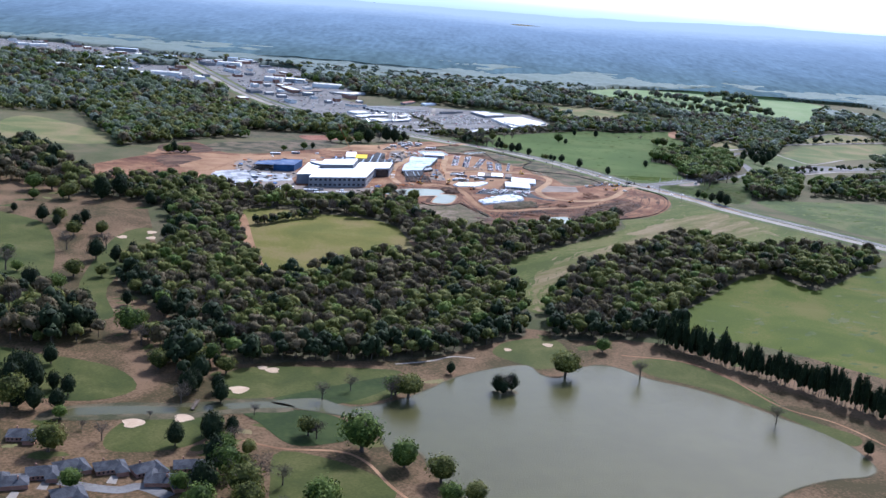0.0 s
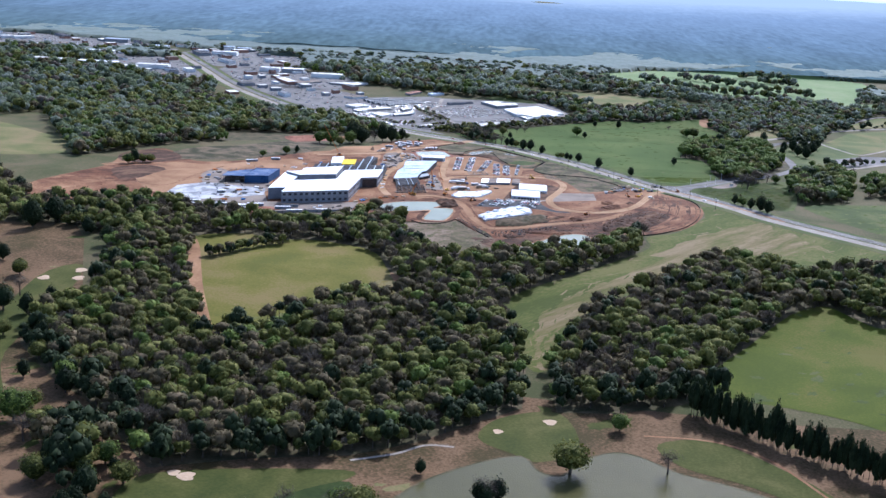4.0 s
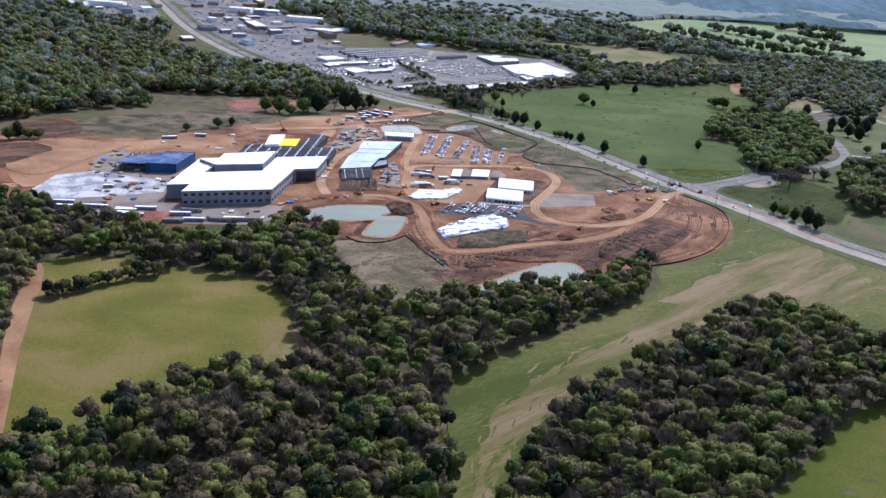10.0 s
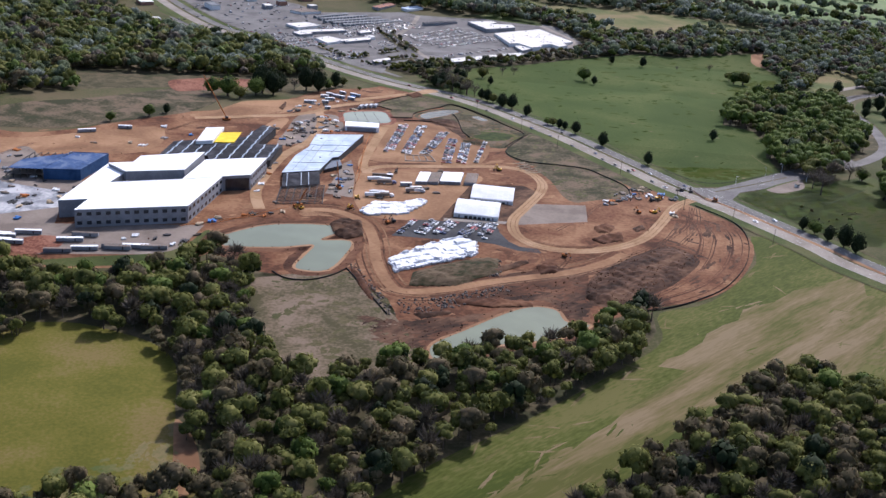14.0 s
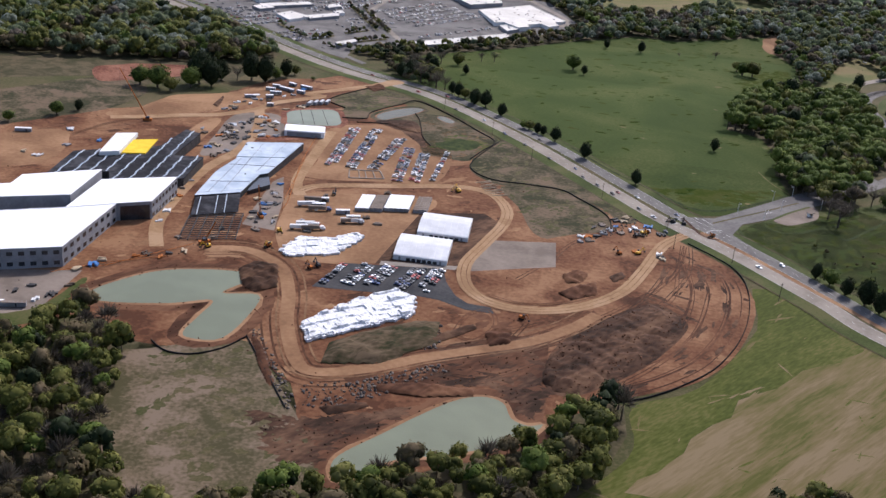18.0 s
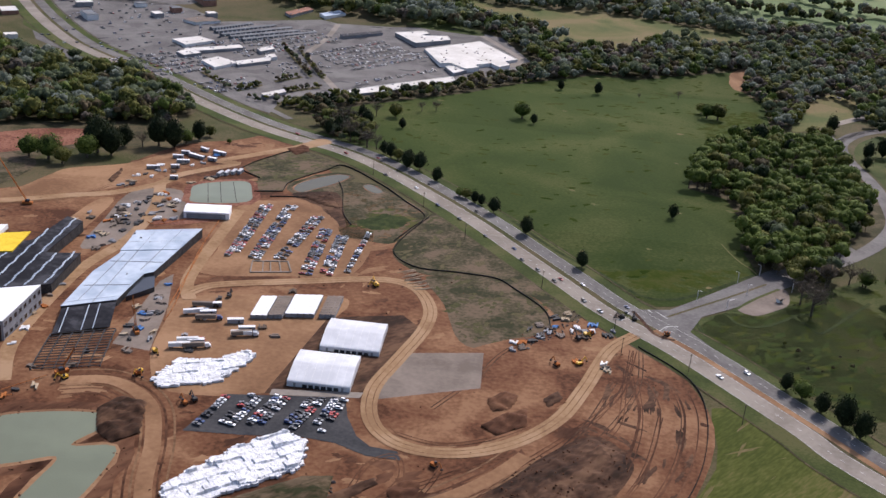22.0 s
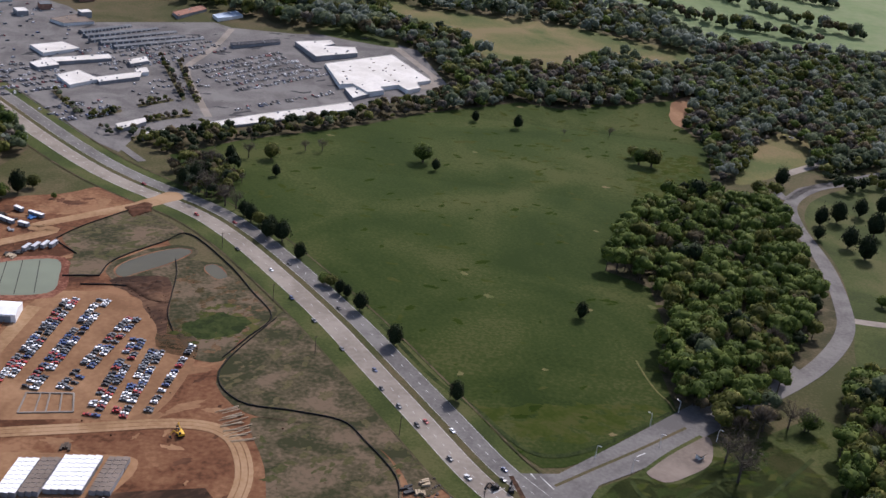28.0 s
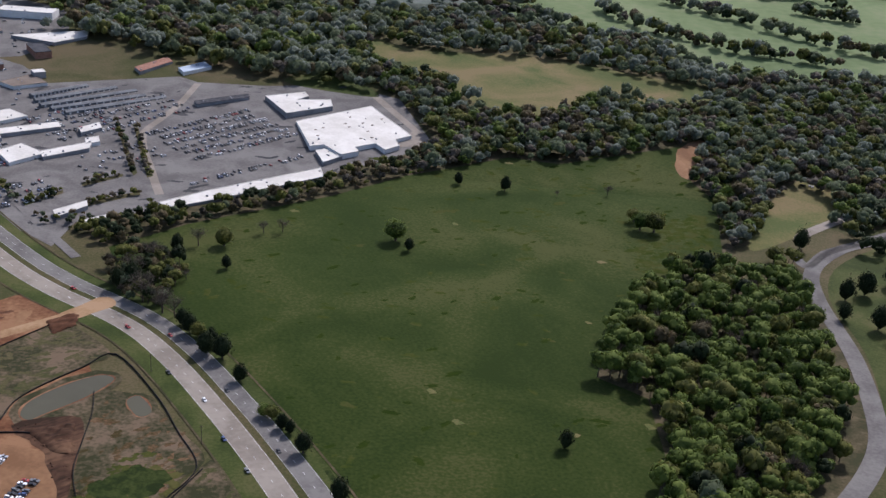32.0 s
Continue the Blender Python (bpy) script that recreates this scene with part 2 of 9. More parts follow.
LEAF = [foliage("spring_leaves", [(0.032, 0.038, 0.009), (0.068, 0.075, 0.016), (0.115, 0.116, 0.027), (0.175, 0.164, 0.05)], 0.3, 0.2),
        foliage("olive_leaves", [(0.036, 0.03, 0.014), (0.07, 0.056, 0.027), (0.104, 0.08, 0.042), (0.145, 0.108, 0.062)], 0.3, 0.2),
        foliage("evergreen_leaves", [(0.009, 0.014, 0.006), (0.018, 0.027, 0.01), (0.032, 0.042, 0.017)], 0.12),
        foliage("bare_twigs", [(0.05, 0.041, 0.031), (0.094, 0.077, 0.058), (0.14, 0.117, 0.09)], 0.2),
        # mostly for distant trees: haze put into a lighter, greyer leaf colour
        foliage("hazed_grey_green_leaves", [(0.078, 0.098, 0.052), (0.118, 0.142, 0.078), (0.165, 0.188, 0.106)], 0.45, 0.2),
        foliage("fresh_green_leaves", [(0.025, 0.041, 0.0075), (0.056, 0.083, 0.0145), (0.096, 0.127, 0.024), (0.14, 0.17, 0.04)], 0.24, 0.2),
        # palest leaves of the far woods, haze in both base colour and sheen
        foliage("hazed_pale_leaves", [(0.115, 0.135, 0.088), (0.152, 0.172, 0.118), (0.19, 0.205, 0.148)], 0.5, 0.6)]
BARK = paint("bark", [(0.06, 0.045, 0.035), (0.12, 0.095, 0.075)], 0.5, 4.0, bump=0.4)
WHITE_ROOF = paint("white_membrane_roof", [(0.72, 0.72, 0.72), (0.82, 0.82, 0.82)], 0.05, 0.5, rough=0.55)
BLUE_ROOF = paint("blue_grey_membrane", [(0.32, 0.38, 0.45), (0.38, 0.44, 0.51), (0.46, 0.52, 0.58)], 0.06, 0.3, rough=0.6)
BLACK_ROOF = paint("black_underlay_roof", [(0.010, 0.010, 0.013), (0.02, 0.02, 0.024), (0.05, 0.05, 0.056)], 0.08, 0.4, rough=0.8)
WALL_GREY = paint("grey_concrete_wall", [(0.195, 0.195, 0.203), (0.27, 0.27, 0.277)], 0.1, 0.8)
WALL_SCHOOL = paint("pale_panel_wall", [(0.18, 0.18, 0.192), (0.25, 0.25, 0.262)], 0.1, 0.8)
WALL_WHITE = paint("white_wall", [(0.6, 0.59, 0.57), (0.72, 0.71, 0.69)], 0.1, 0.8)
DARK_GLASS = paint("dark_window_glass", [(0.015, 0.018, 0.022), (0.03, 0.034, 0.04)], 0.3, 1.0, rough=0.15, spec=0.5)
STEEL = paint("primed_steel", [(0.035, 0.034, 0.034), (0.07, 0.066, 0.064)], 0.5, 2.0, rough=0.6)
YELLOW = paint("yellow_panels", [(0.62, 0.42, 0.03), (0.75, 0.52, 0.05)], 0.2, 1.0)
BLUE_DECK = paint("blue_underlay", [(0.018, 0.04, 0.10), (0.035, 0.07, 0.16), (0.10, 0.13, 0.2)], 0.1, 0.6, rough=0.6)
BLUE_WRAP = paint("blue_wrap", [(0.02, 0.05, 0.12), (0.04, 0.09, 0.19)], 0.1, 0.6, rough=0.6)
TENT_WHITE = paint("white_tent_fabric", [(0.5, 0.505, 0.52), (0.6, 0.605, 0.615)], 0.1, 0.5, rough=0.5)
PLASTIC_SHEET = paint("white_plastic_sheet", [(0.48, 0.48, 0.48), (0.76, 0.76, 0.77)], 0.4, 1.6, rough=0.45, bump=0.8, grit=0.8)
POLE_WOOD = paint("pale_peeled_wood", [(0.3, 0.23, 0.15), (0.46, 0.37, 0.26)], 0.3, 2.0, obj=0.3)
SHINGLE = paint("grey_shingles", [(0.035, 0.036, 0.04), (0.075, 0.074, 0.08)], 0.3, 2.0)
BRICK = paint("brick_wall", [(0.22, 0.11, 0.08), (0.32, 0.18, 0.13)], 0.4, 3.0)
CAR_PAINT = [paint("car_" + n, [c, tuple(min(1, v * 1.15) for v in c)], 0.1, 0.5, rough=0.3, spec=0.6) for n, c in
             (("white", (0.75, 0.75, 0.75)), ("silver", (0.42, 0.43, 0.45)), ("black", (0.015, 0.015, 0.017)), ("grey", (0.12, 0.125, 0.13)),
              ("blue", (0.03, 0.06, 0.16)), ("red", (0.30, 0.025, 0.02)), ("yellow", (0.7, 0.4, 0.03)))]
RUBBER = paint("black_rubber", [(0.012, 0.012, 0.012), (0.022, 0.022, 0.022)], 1, 4)
ORANGE = paint("faded_orange_paint", [(0.30, 0.095, 0.025), (0.38, 0.14, 0.045)], 0.5, 2)
LINE_WHITE = paint("worn_white_road_paint", [(0.26, 0.25, 0.23), (0.6, 0.6, 0.57)], 0.5, 2)

# ---- ground and helpers ----
KNOTS = [(-3000, -8), (640, -8), (740, -6), (820, -1), (950, 1), (1050, 2), (1150, 0), (1230, -1), (1330, -5), (1430, -9), (1560, -11), (1660, -8), (1800, -4), (2100, 0), (2800, 4), (3600, 12), (5200, 40)]
KY, KZ = [k[0] for k in KNOTS], [k[1] for k in KNOTS]
U = 0.6  # plan units a true metre


def gz(y):
    return float(np.interp(y, KY, KZ))


def part(name, bm, material, parent=None, label=""):
    me = bpy.data.meshes.new(name)
    bm.to_mesh(me)
    bm.free()
    for m in material if isinstance(material, list) else [material]:
        me.materials.append(m)
    ob = new(name, me)
    if parent:
        ob.parent = parent
    return tagged(ob, label)


def thing(name, label, category, group="", at=(0, 0, 0), rz=0):
    ob = new(name)
    ob.matrix_world = pose(*at, 0, 0, rz)
    return tagged(ob, label, category, group)


def smooth_line(pts, closed=False, n=5):
    """A Catmull-Rom line through plan points."""
    out, k = [], len(pts)
    g = (lambda i: pts[i % k]) if closed else (lambda i: pts[max(0, min(k - 1, i))])
    for i in range(k if closed else k - 1):
        a, b, c, d = (np.array(g(j), float) for j in (i - 1, i, i + 1, i + 2))
        for s in range(n):
            t = s / n
            out.append(0.5 * (2 * b + (c - a) * t + (2 * a - 5 * b + 4 * c - d) * t * t + (3 * b - a - 3 * c + d) * t ** 3))
    if not closed:
        out.append(np.array(pts[-1], float))
    return out


def drape(bm, lift):
    for y in KY:
        bmesh.ops.bisect_plane(bm, geom=bm.verts[:] + bm.edges[:] + bm.faces[:], plane_co=(0, y, 0), plane_no=(0, 1, 0), dist=0.001)
    for v in bm.verts:
        v.co.z = gz(v.co.y) + lift


def zone(name, pts, material, layer, label, category="ground", soft=True, rim=0.0):
    """A patch of ground, laid on the sheet below it."""
    bm = bmesh.new()
    line = smooth_line(pts, True, 4) if soft else pts
    if rim:
        line = [p + np.array([noise.noise((p[0] * 0.2, p[1] * 0.2, layer)), noise.noise((p[0] * 0.2, p[1] * 0.2, layer + 9))]) * rim for p in line]
    f = bm.faces.new([bm.verts.new((float(p[0]), float(p[1]), 0)) for p in line])
    if f.normal.z < 0:
        f.normal_flip()
    bmesh.ops.triangulate(bm, faces=[f])
    drape(bm, 0.06 * layer)
    for f in bm.faces:
        if f.normal.z < 0:
            f.normal_flip()
    return tagged(part(name, bm, material), label, category, kind="structure")


def ribbon(name, pts, width, material, layer, label, category="road", offset=0.0, n=6):
    bm = bmesh.new()
    line = smooth_line(pts, False, n)
    rows = []
    for i, p in enumerate(line):
        d = line[min(i + 1, len(line) - 1)] - line[max(i - 1, 0)]
        nrm = np.array([d[1], -d[0]]) / np.hypot(*d)
        rows.append([bm.verts.new((*(p + nrm * (offset + s * width / 2)), 0)) for s in (-1, 1)])
    for a, b in zip(rows, rows[1:]):
        bm.faces.new((a[0], a[1], b[1], b[0]))
    drape(bm, 0.06 * layer)
    bmesh.ops.recalc_face_normals(bm, faces=bm.faces)
    if sum(f.normal.z for f in bm.faces) < 0:
        bmesh.ops.reverse_faces(bm, faces=bm.faces)
    return tagged(part(name, bm, material), label, category, kind="structure")


def prism(bm, pts, z0, z1, inset=0.0):
    """A closed upright block over a plan outline."""
    c = np.mean(np.array(pts, float), 0)
    lo = [bm.verts.new((p[0], p[1], z0)) for p in pts]
    hi = [bm.verts.new((*(np.array(p, float) + (c - p) * inset), z1)) for p in pts]
    k = len(pts)
    fs = [bm.faces.new((lo[i], lo[(i + 1) % k], hi[(i + 1) % k], hi[i])) for i in range(k)]
    fs += [bm.faces.new(hi), bm.faces.new(lo[::-1])]
    bmesh.ops.recalc_face_normals(bm, faces=fs)
    return fs


def box(bm, cx, cy, cz, sx, sy, sz, rz=0.0):
    m = pose(cx, cy, cz, 0, 0, rz) @ Matrix.Diagonal((sx, sy, sz, 1))
    return bmesh.ops.create_cube(bm, size=1, matrix=m)["verts"]


def inside(pts, poly):
    p, q = np.asarray(pts), np.asarray(poly, float)
    ok = np.zeros(len(p), bool)
    j = len(q) - 1
    for i in range(len(q)):
        c = (q[i, 1] > p[:, 1]) != (q[j, 1] > p[:, 1])
        with np.errstate(divide="ignore", invalid="ignore"):
            x = (q[j, 0] - q[i, 0]) * (p[:, 1] - q[i, 1]) / (q[j, 1] - q[i, 1]) + q[i, 0]
        ok ^= c & (p[:, 0] < x)
        j = i
    return ok

# ---- the ground sheet ----
bm = bmesh.new()
for y0, y1 in zip([-2600, 200] + KY[1:-1], [200] + KY[1:]):
    xs = [-4900, -1500, -400, 0, 400, 1500, 4900]
    a, b = [bm.verts.new((x, y0, gz(y0))) for x in xs], [bm.verts.new((x, y1, gz(y1))) for x in xs]
    for i in range(len(xs) - 1):
        bm.faces.new((a[i], a[i + 1], b[i + 1], b[i]))
bmesh.ops.remove_doubles(bm, verts=bm.verts, dist=0.001)
tagged(part("ground", bm, GRASS_ROUGH), "rolling rough grassland reaching to the horizon", "ground", kind="structure")

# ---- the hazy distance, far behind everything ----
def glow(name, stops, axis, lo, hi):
    """A plain backdrop that glows, with haze painted into its colour by height or distance."""
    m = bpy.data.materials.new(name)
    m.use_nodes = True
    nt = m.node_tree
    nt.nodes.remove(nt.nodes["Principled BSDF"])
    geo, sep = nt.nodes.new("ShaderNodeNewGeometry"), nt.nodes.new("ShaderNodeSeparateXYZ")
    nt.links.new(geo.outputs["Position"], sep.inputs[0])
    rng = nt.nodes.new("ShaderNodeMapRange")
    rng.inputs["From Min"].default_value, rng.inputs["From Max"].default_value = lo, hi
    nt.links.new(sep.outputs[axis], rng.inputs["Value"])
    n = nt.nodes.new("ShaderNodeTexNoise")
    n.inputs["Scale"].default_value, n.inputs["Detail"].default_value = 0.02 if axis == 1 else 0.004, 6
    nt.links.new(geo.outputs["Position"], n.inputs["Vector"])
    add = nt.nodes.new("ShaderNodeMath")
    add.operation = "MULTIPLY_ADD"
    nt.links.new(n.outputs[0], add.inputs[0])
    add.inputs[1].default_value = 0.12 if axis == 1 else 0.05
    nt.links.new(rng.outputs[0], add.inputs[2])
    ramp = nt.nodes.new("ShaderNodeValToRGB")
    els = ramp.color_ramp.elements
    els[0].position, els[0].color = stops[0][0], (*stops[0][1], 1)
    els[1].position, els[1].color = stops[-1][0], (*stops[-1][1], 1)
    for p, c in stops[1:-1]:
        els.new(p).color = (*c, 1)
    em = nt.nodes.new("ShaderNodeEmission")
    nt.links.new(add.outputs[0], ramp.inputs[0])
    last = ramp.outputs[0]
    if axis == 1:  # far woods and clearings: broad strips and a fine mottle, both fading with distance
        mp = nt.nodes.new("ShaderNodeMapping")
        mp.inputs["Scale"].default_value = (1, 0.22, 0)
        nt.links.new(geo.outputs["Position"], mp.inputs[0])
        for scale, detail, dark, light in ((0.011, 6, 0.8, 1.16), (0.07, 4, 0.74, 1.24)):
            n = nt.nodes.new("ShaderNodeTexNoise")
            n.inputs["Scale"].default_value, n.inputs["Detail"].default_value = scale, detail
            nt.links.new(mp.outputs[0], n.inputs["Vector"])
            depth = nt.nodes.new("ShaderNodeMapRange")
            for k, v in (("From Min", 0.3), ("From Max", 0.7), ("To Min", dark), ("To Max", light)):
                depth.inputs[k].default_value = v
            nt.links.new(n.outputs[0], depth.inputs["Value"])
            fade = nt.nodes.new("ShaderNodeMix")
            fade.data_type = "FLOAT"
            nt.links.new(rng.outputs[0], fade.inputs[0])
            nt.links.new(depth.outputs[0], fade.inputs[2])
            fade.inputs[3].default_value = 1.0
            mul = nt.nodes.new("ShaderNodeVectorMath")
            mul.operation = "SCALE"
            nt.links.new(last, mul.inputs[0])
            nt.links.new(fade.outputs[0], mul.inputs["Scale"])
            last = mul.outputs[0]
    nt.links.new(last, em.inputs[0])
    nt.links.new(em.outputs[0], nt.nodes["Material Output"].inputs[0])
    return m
# glowing ring painted as the bright haze low in the sky
SKY_GLOW = glow("bright_haze", [(0.0, (0.36, 0.46, 0.56)), (0.18, (0.55, 0.66, 0.78)), (0.3, (0.95, 1.0, 1.08)), (1.0, (1.15, 1.2, 1.25))], 2, 20, 330)
bm = bmesh.new()
ring = [(4880 * math.sin(a), 4880 * math.cos(a)) for a in np.radians(np.arange(-48, 49, 3))]
rows = [[bm.verts.new((x, y, z)) for x, y in ring] for z in (-40, 60, 500)]
for a, b in zip(rows, rows[1:]):
    for i in range(len(ring) - 1):
        bm.faces.new((a[i], a[i + 1], b[i + 1], b[i]))
tagged(part("backdrop_sky", bm, SKY_GLOW), "pale bright haze above the far skyline", "sky", kind="structure")
# painted haze: the emission turns bluer and brighter with distance
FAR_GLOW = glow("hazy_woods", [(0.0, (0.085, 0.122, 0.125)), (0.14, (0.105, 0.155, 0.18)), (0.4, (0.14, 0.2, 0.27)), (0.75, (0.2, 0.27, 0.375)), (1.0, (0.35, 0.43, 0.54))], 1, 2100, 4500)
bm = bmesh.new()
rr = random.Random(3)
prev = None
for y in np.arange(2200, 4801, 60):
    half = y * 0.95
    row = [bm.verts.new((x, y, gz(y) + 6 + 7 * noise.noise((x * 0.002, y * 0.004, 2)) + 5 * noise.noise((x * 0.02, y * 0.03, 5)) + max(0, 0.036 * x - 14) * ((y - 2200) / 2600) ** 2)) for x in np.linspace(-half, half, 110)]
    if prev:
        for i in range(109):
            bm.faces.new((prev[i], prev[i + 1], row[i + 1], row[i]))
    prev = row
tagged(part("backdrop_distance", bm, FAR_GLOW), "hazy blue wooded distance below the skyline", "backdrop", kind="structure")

def swell(pts, d):
    """The outline moved outwards by d."""
    q = smooth_line(pts, True, 3)
    s = 1 if sum(a[0] * b[1] - b[0] * a[1] for a, b in zip(q, q[1:] + q[:1])) > 0 else -1
    out = []
    for i in range(len(q)):
        t = q[(i + 1) % len(q)] - q[i - 1]
        out.append(q[i] + s * d * np.array([t[1], -t[0]]) / max(1e-6, np.hypot(*t)))
    return out


# ---- zones of the plan ----
LOWER_POND = [(51.9, 887.1), (52.5, 896.3), (64.7, 912.2), (74.3, 924.6), (84.6, 936.1), (93.8, 941.5), (101.8, 939.5), (105.2, 930.3), (111.1, 927.2), (116, 929), (110.4, 919.6), (101.5, 912.6), (90.9, 907), (84, 903.5), (70.4, 898.2), (61.1, 889.2), (55.2, 883.8)]
GOLF = [(-900, 200), (900, 200), (700, 560), (330, 640), (240, 640), (150, 640), (-20, 660), (-170, 700), (-260, 900), (-420, 1000), (-900, 1050)]
zone("golf_rough", GOLF, GRASS_GOLF, 1, "dormant tan golf course rough")
LAKE = [(-77, 503), (-56, 512), (-39, 504), (-19, 516), (-3, 536), (8, 553), (27, 572), (48, 584), (55, 571), (65, 568), (75, 584), (89, 594), (101, 590), (114, 578), (137, 568), (157, 553), (176, 534), (189, 523), (200, 505), (203, 483), (195, 473), (178, 467), (156, 452), (137, 432), (99, 406), (33, 395), (18, 416), (3, 439), (-4, 460), (-17, 458), (-27, 487), (-44, 494), (-65, 498)]
zone("lake", LAKE, LAKE_WATER, 3, "calm silty green lake with small ripples", "lake")
zone("islet", [(28.5, 539), (31, 543.5), (36, 545.5), (41, 544), (41.5, 540), (37, 536.5), (32, 536)], WOOD_FLOOR, 3.6, "small overgrown islet in the lake", "island", rim=0.8)
zone("lake_shore", swell(LAKE, 1.1), WOOD_FLOOR, 2.8, "dark rim along the lake shore", "bank", soft=False, rim=0.6)
CREEK = [(-166, 465), (-162, 476), (-138, 484), (-114, 488), (-97, 496), (-77, 503), (-65, 498), (-88, 492), (-112, 481), (-136, 475), (-159, 468)]
zone("creek", CREEK, LAKE_WATER, 3, "narrow dark creek", "creek")
MEADOW_WEST = [(-166, 871), (-136, 887), (-109, 879), (-87, 882), (-56, 873), (-40, 856), (-29, 820), (-12, 790), (-14, 778), (-42, 776), (-59, 765), (-78, 744), (-99, 710), (-117, 704), (-137, 760), (-154, 813)]
zone("meadow", MEADOW_WEST, GRASS_MEADOW, 3, "yellow-green meadow enclosed by woods", "meadow")
FIELD_MID = [(54, 687), (45, 752), (43, 788), (90, 844), (134, 901), (146, 923), (147, 948), (172, 967), (201, 1020), (212, 1062), (289, 984), (261, 1009), (352, 894), (333, 888), (301, 886), (271, 894), (237, 866), (236, 877), (216, 904), (191, 905), (162, 863), (120, 809), (85, 766), (72, 726), (66, 689)]
zone("hay_field", FIELD_MID, GRASS_STRIPED, 2, "long green field with tan mown streaks", "field")
FIELD_EAST = [(142, 686), (178, 742), (212, 792), (237, 811), (249, 795), (263, 780), (289, 805), (322, 843), (378, 876), (397, 761), (310, 575), (253, 611), (209, 645), (178, 658), (150, 666)]
zone("green_field", FIELD_EAST, GRASS_BRIGHT, 2, "bright green grass field", "field")
FAIRWAYS = [[(-350, 795), (-307, 800), (-280, 772), (-251, 698), (-238, 629), (-266, 603)], [(-234, 771), (-215, 798), (-206, 739), (-205, 661), (-185, 610), (-200, 606), (-224, 668)], [(-241, 546), (-205, 542), (-161, 531), (-142, 504), (-167, 484), (-221, 501)], [(-105, 535), (-85, 550), (-24, 560), (-24, 549), (-58, 520), (-98, 503)], [(-139, 451), (-131, 475), (-107, 484), (-93, 476), (-103, 446), (-131, 435)]]
FAIRWAYS += [[(-78, 511), (-24, 546), (-14, 534), (-34, 509), (-56, 512)], [(30, 600), (40, 623), (67, 633), (74, 597), (57, 580), (45, 586)], [(109, 606), (136, 612), (169, 576), (186, 540), (208, 520), (198, 508), (175, 541), (143, 570), (116, 585)], [(-63, 449), (-28, 438), (-12, 414), (-54, 398), (-63, 421)]]
for i, f in enumerate(FAIRWAYS):
    zone("fairway", f, GRASS_FAIRWAY, 2 + 0.12 * i, "mown green golf fairway", "fairway")
WOOD_MAIN = [(-203, 674), (-173, 636), (-142, 606), (-112, 565), (-100, 550), (-64, 564), (-22, 574), (4, 591), (27, 614), (50, 636), (53, 687), (45, 752), (43, 788), (90, 844), (134, 901), (144, 929), (144, 948), (140, 948), (112, 926), (80, 894), (47, 883), (14, 851), (-15, 874), (-27, 921), (-31, 972), (-54, 966), (-70, 942), (-98, 920), (-131, 922), (-168, 935), (-206, 956), (-246, 962), (-325, 963), (-338, 944), (-300, 878), (-257, 884), (-212, 850), (-205, 808), (-192, 743), (-211, 710)]
WOOD_EAST = [(66, 634), (64, 688), (72, 726), (85, 766), (120, 809), (162, 863), (191, 905), (216, 904), (236, 877), (236, 862), (270, 890), (301, 886), (333, 888), (342, 873), (322, 843), (260, 777), (244, 791), (218, 802), (177, 740), (142, 686), (150, 664), (94, 637)]
WOOD_NORTH = [(-337, 1109), (-521, 1495), (-460, 1589), (-373, 1623), (-290, 1541), (-216, 1491), (-140, 1467), (-84, 1398), (-92, 1306), (-129, 1289), (-146, 1251), (-168, 1282), (-227, 1246), (-265, 1216), (-294, 1170)]
WOOD_JUNCTION = [(230, 1327), (244, 1394), (285, 1462), (305, 1460), (316, 1445), (352, 1486), (347, 1420), (349, 1364), (342, 1308), (323, 1257), (312, 1244), (274, 1220), (260, 1204), (248, 1189), (246, 1209), (244, 1231), (252, 1270), (250, 1313)]
BELT = [(-38, 1431), (8, 1474), (83, 1546), (126, 1591), (145, 1614), (125, 1661), (94, 1724), (52, 1795), (80, 1819), (123, 1773), (159, 1690), (190, 1673), (226, 1696), (271, 1745), (307, 1729), (340, 1767), (530, 1860), (517, 1704), (445, 1572), (409, 1538), (383, 1539), (402, 1601), (384, 1612), (356, 1574), (326, 1497), (309, 1481), (318, 1561), (307, 1590), (324, 1658), (303, 1656), (265, 1622), (223, 1604), (198, 1597), (190, 1606), (162, 1583), (128, 1559), (87, 1513), (19, 1454), (-11, 1416)]
for w in (WOOD_MAIN, WOOD_EAST, WOOD_NORTH, WOOD_JUNCTION, BELT):
    zone("forest_floor", w, WOOD_FLOOR, 1.5, "shaded leaf litter under the trees", soft=False)
PASTURE = [(193, 1148), (182, 1159), (160, 1188), (135, 1227), (106, 1269), (74, 1305), (37, 1346), (8, 1379), (-11, 1416), (19, 1454), (87, 1513), (128, 1559), (162, 1583), (190, 1604), (223, 1600), (302, 1649), (324, 1658), (307, 1590), (318, 1561), (309, 1481), (285, 1462), (244, 1394), (230, 1327), (250, 1313), (252, 1270), (244, 1231), (246, 1209), (248, 1189), (214, 1159), (201, 1150)]
zone("pasture", PASTURE, GRASS_PASTURE, 2, "wide dark green pasture with pale patches", "pasture", soft=False)
CLEARING = [(325, 1491), (356, 1574), (384, 1612), (402, 1601), (386, 1552), (354, 1512)]
zone("clearing", CLEARING, GRASS_TAN, 2, "yellowish grass clearing among trees", "meadow")
TAN_FIELD = [(71, 1849), (112, 1826), (168, 1836), (234, 1831), (361, 1777), (307, 1729), (270, 1752), (222, 1706), (197, 1679), (168, 1698), (140, 1743), (79, 1783)]
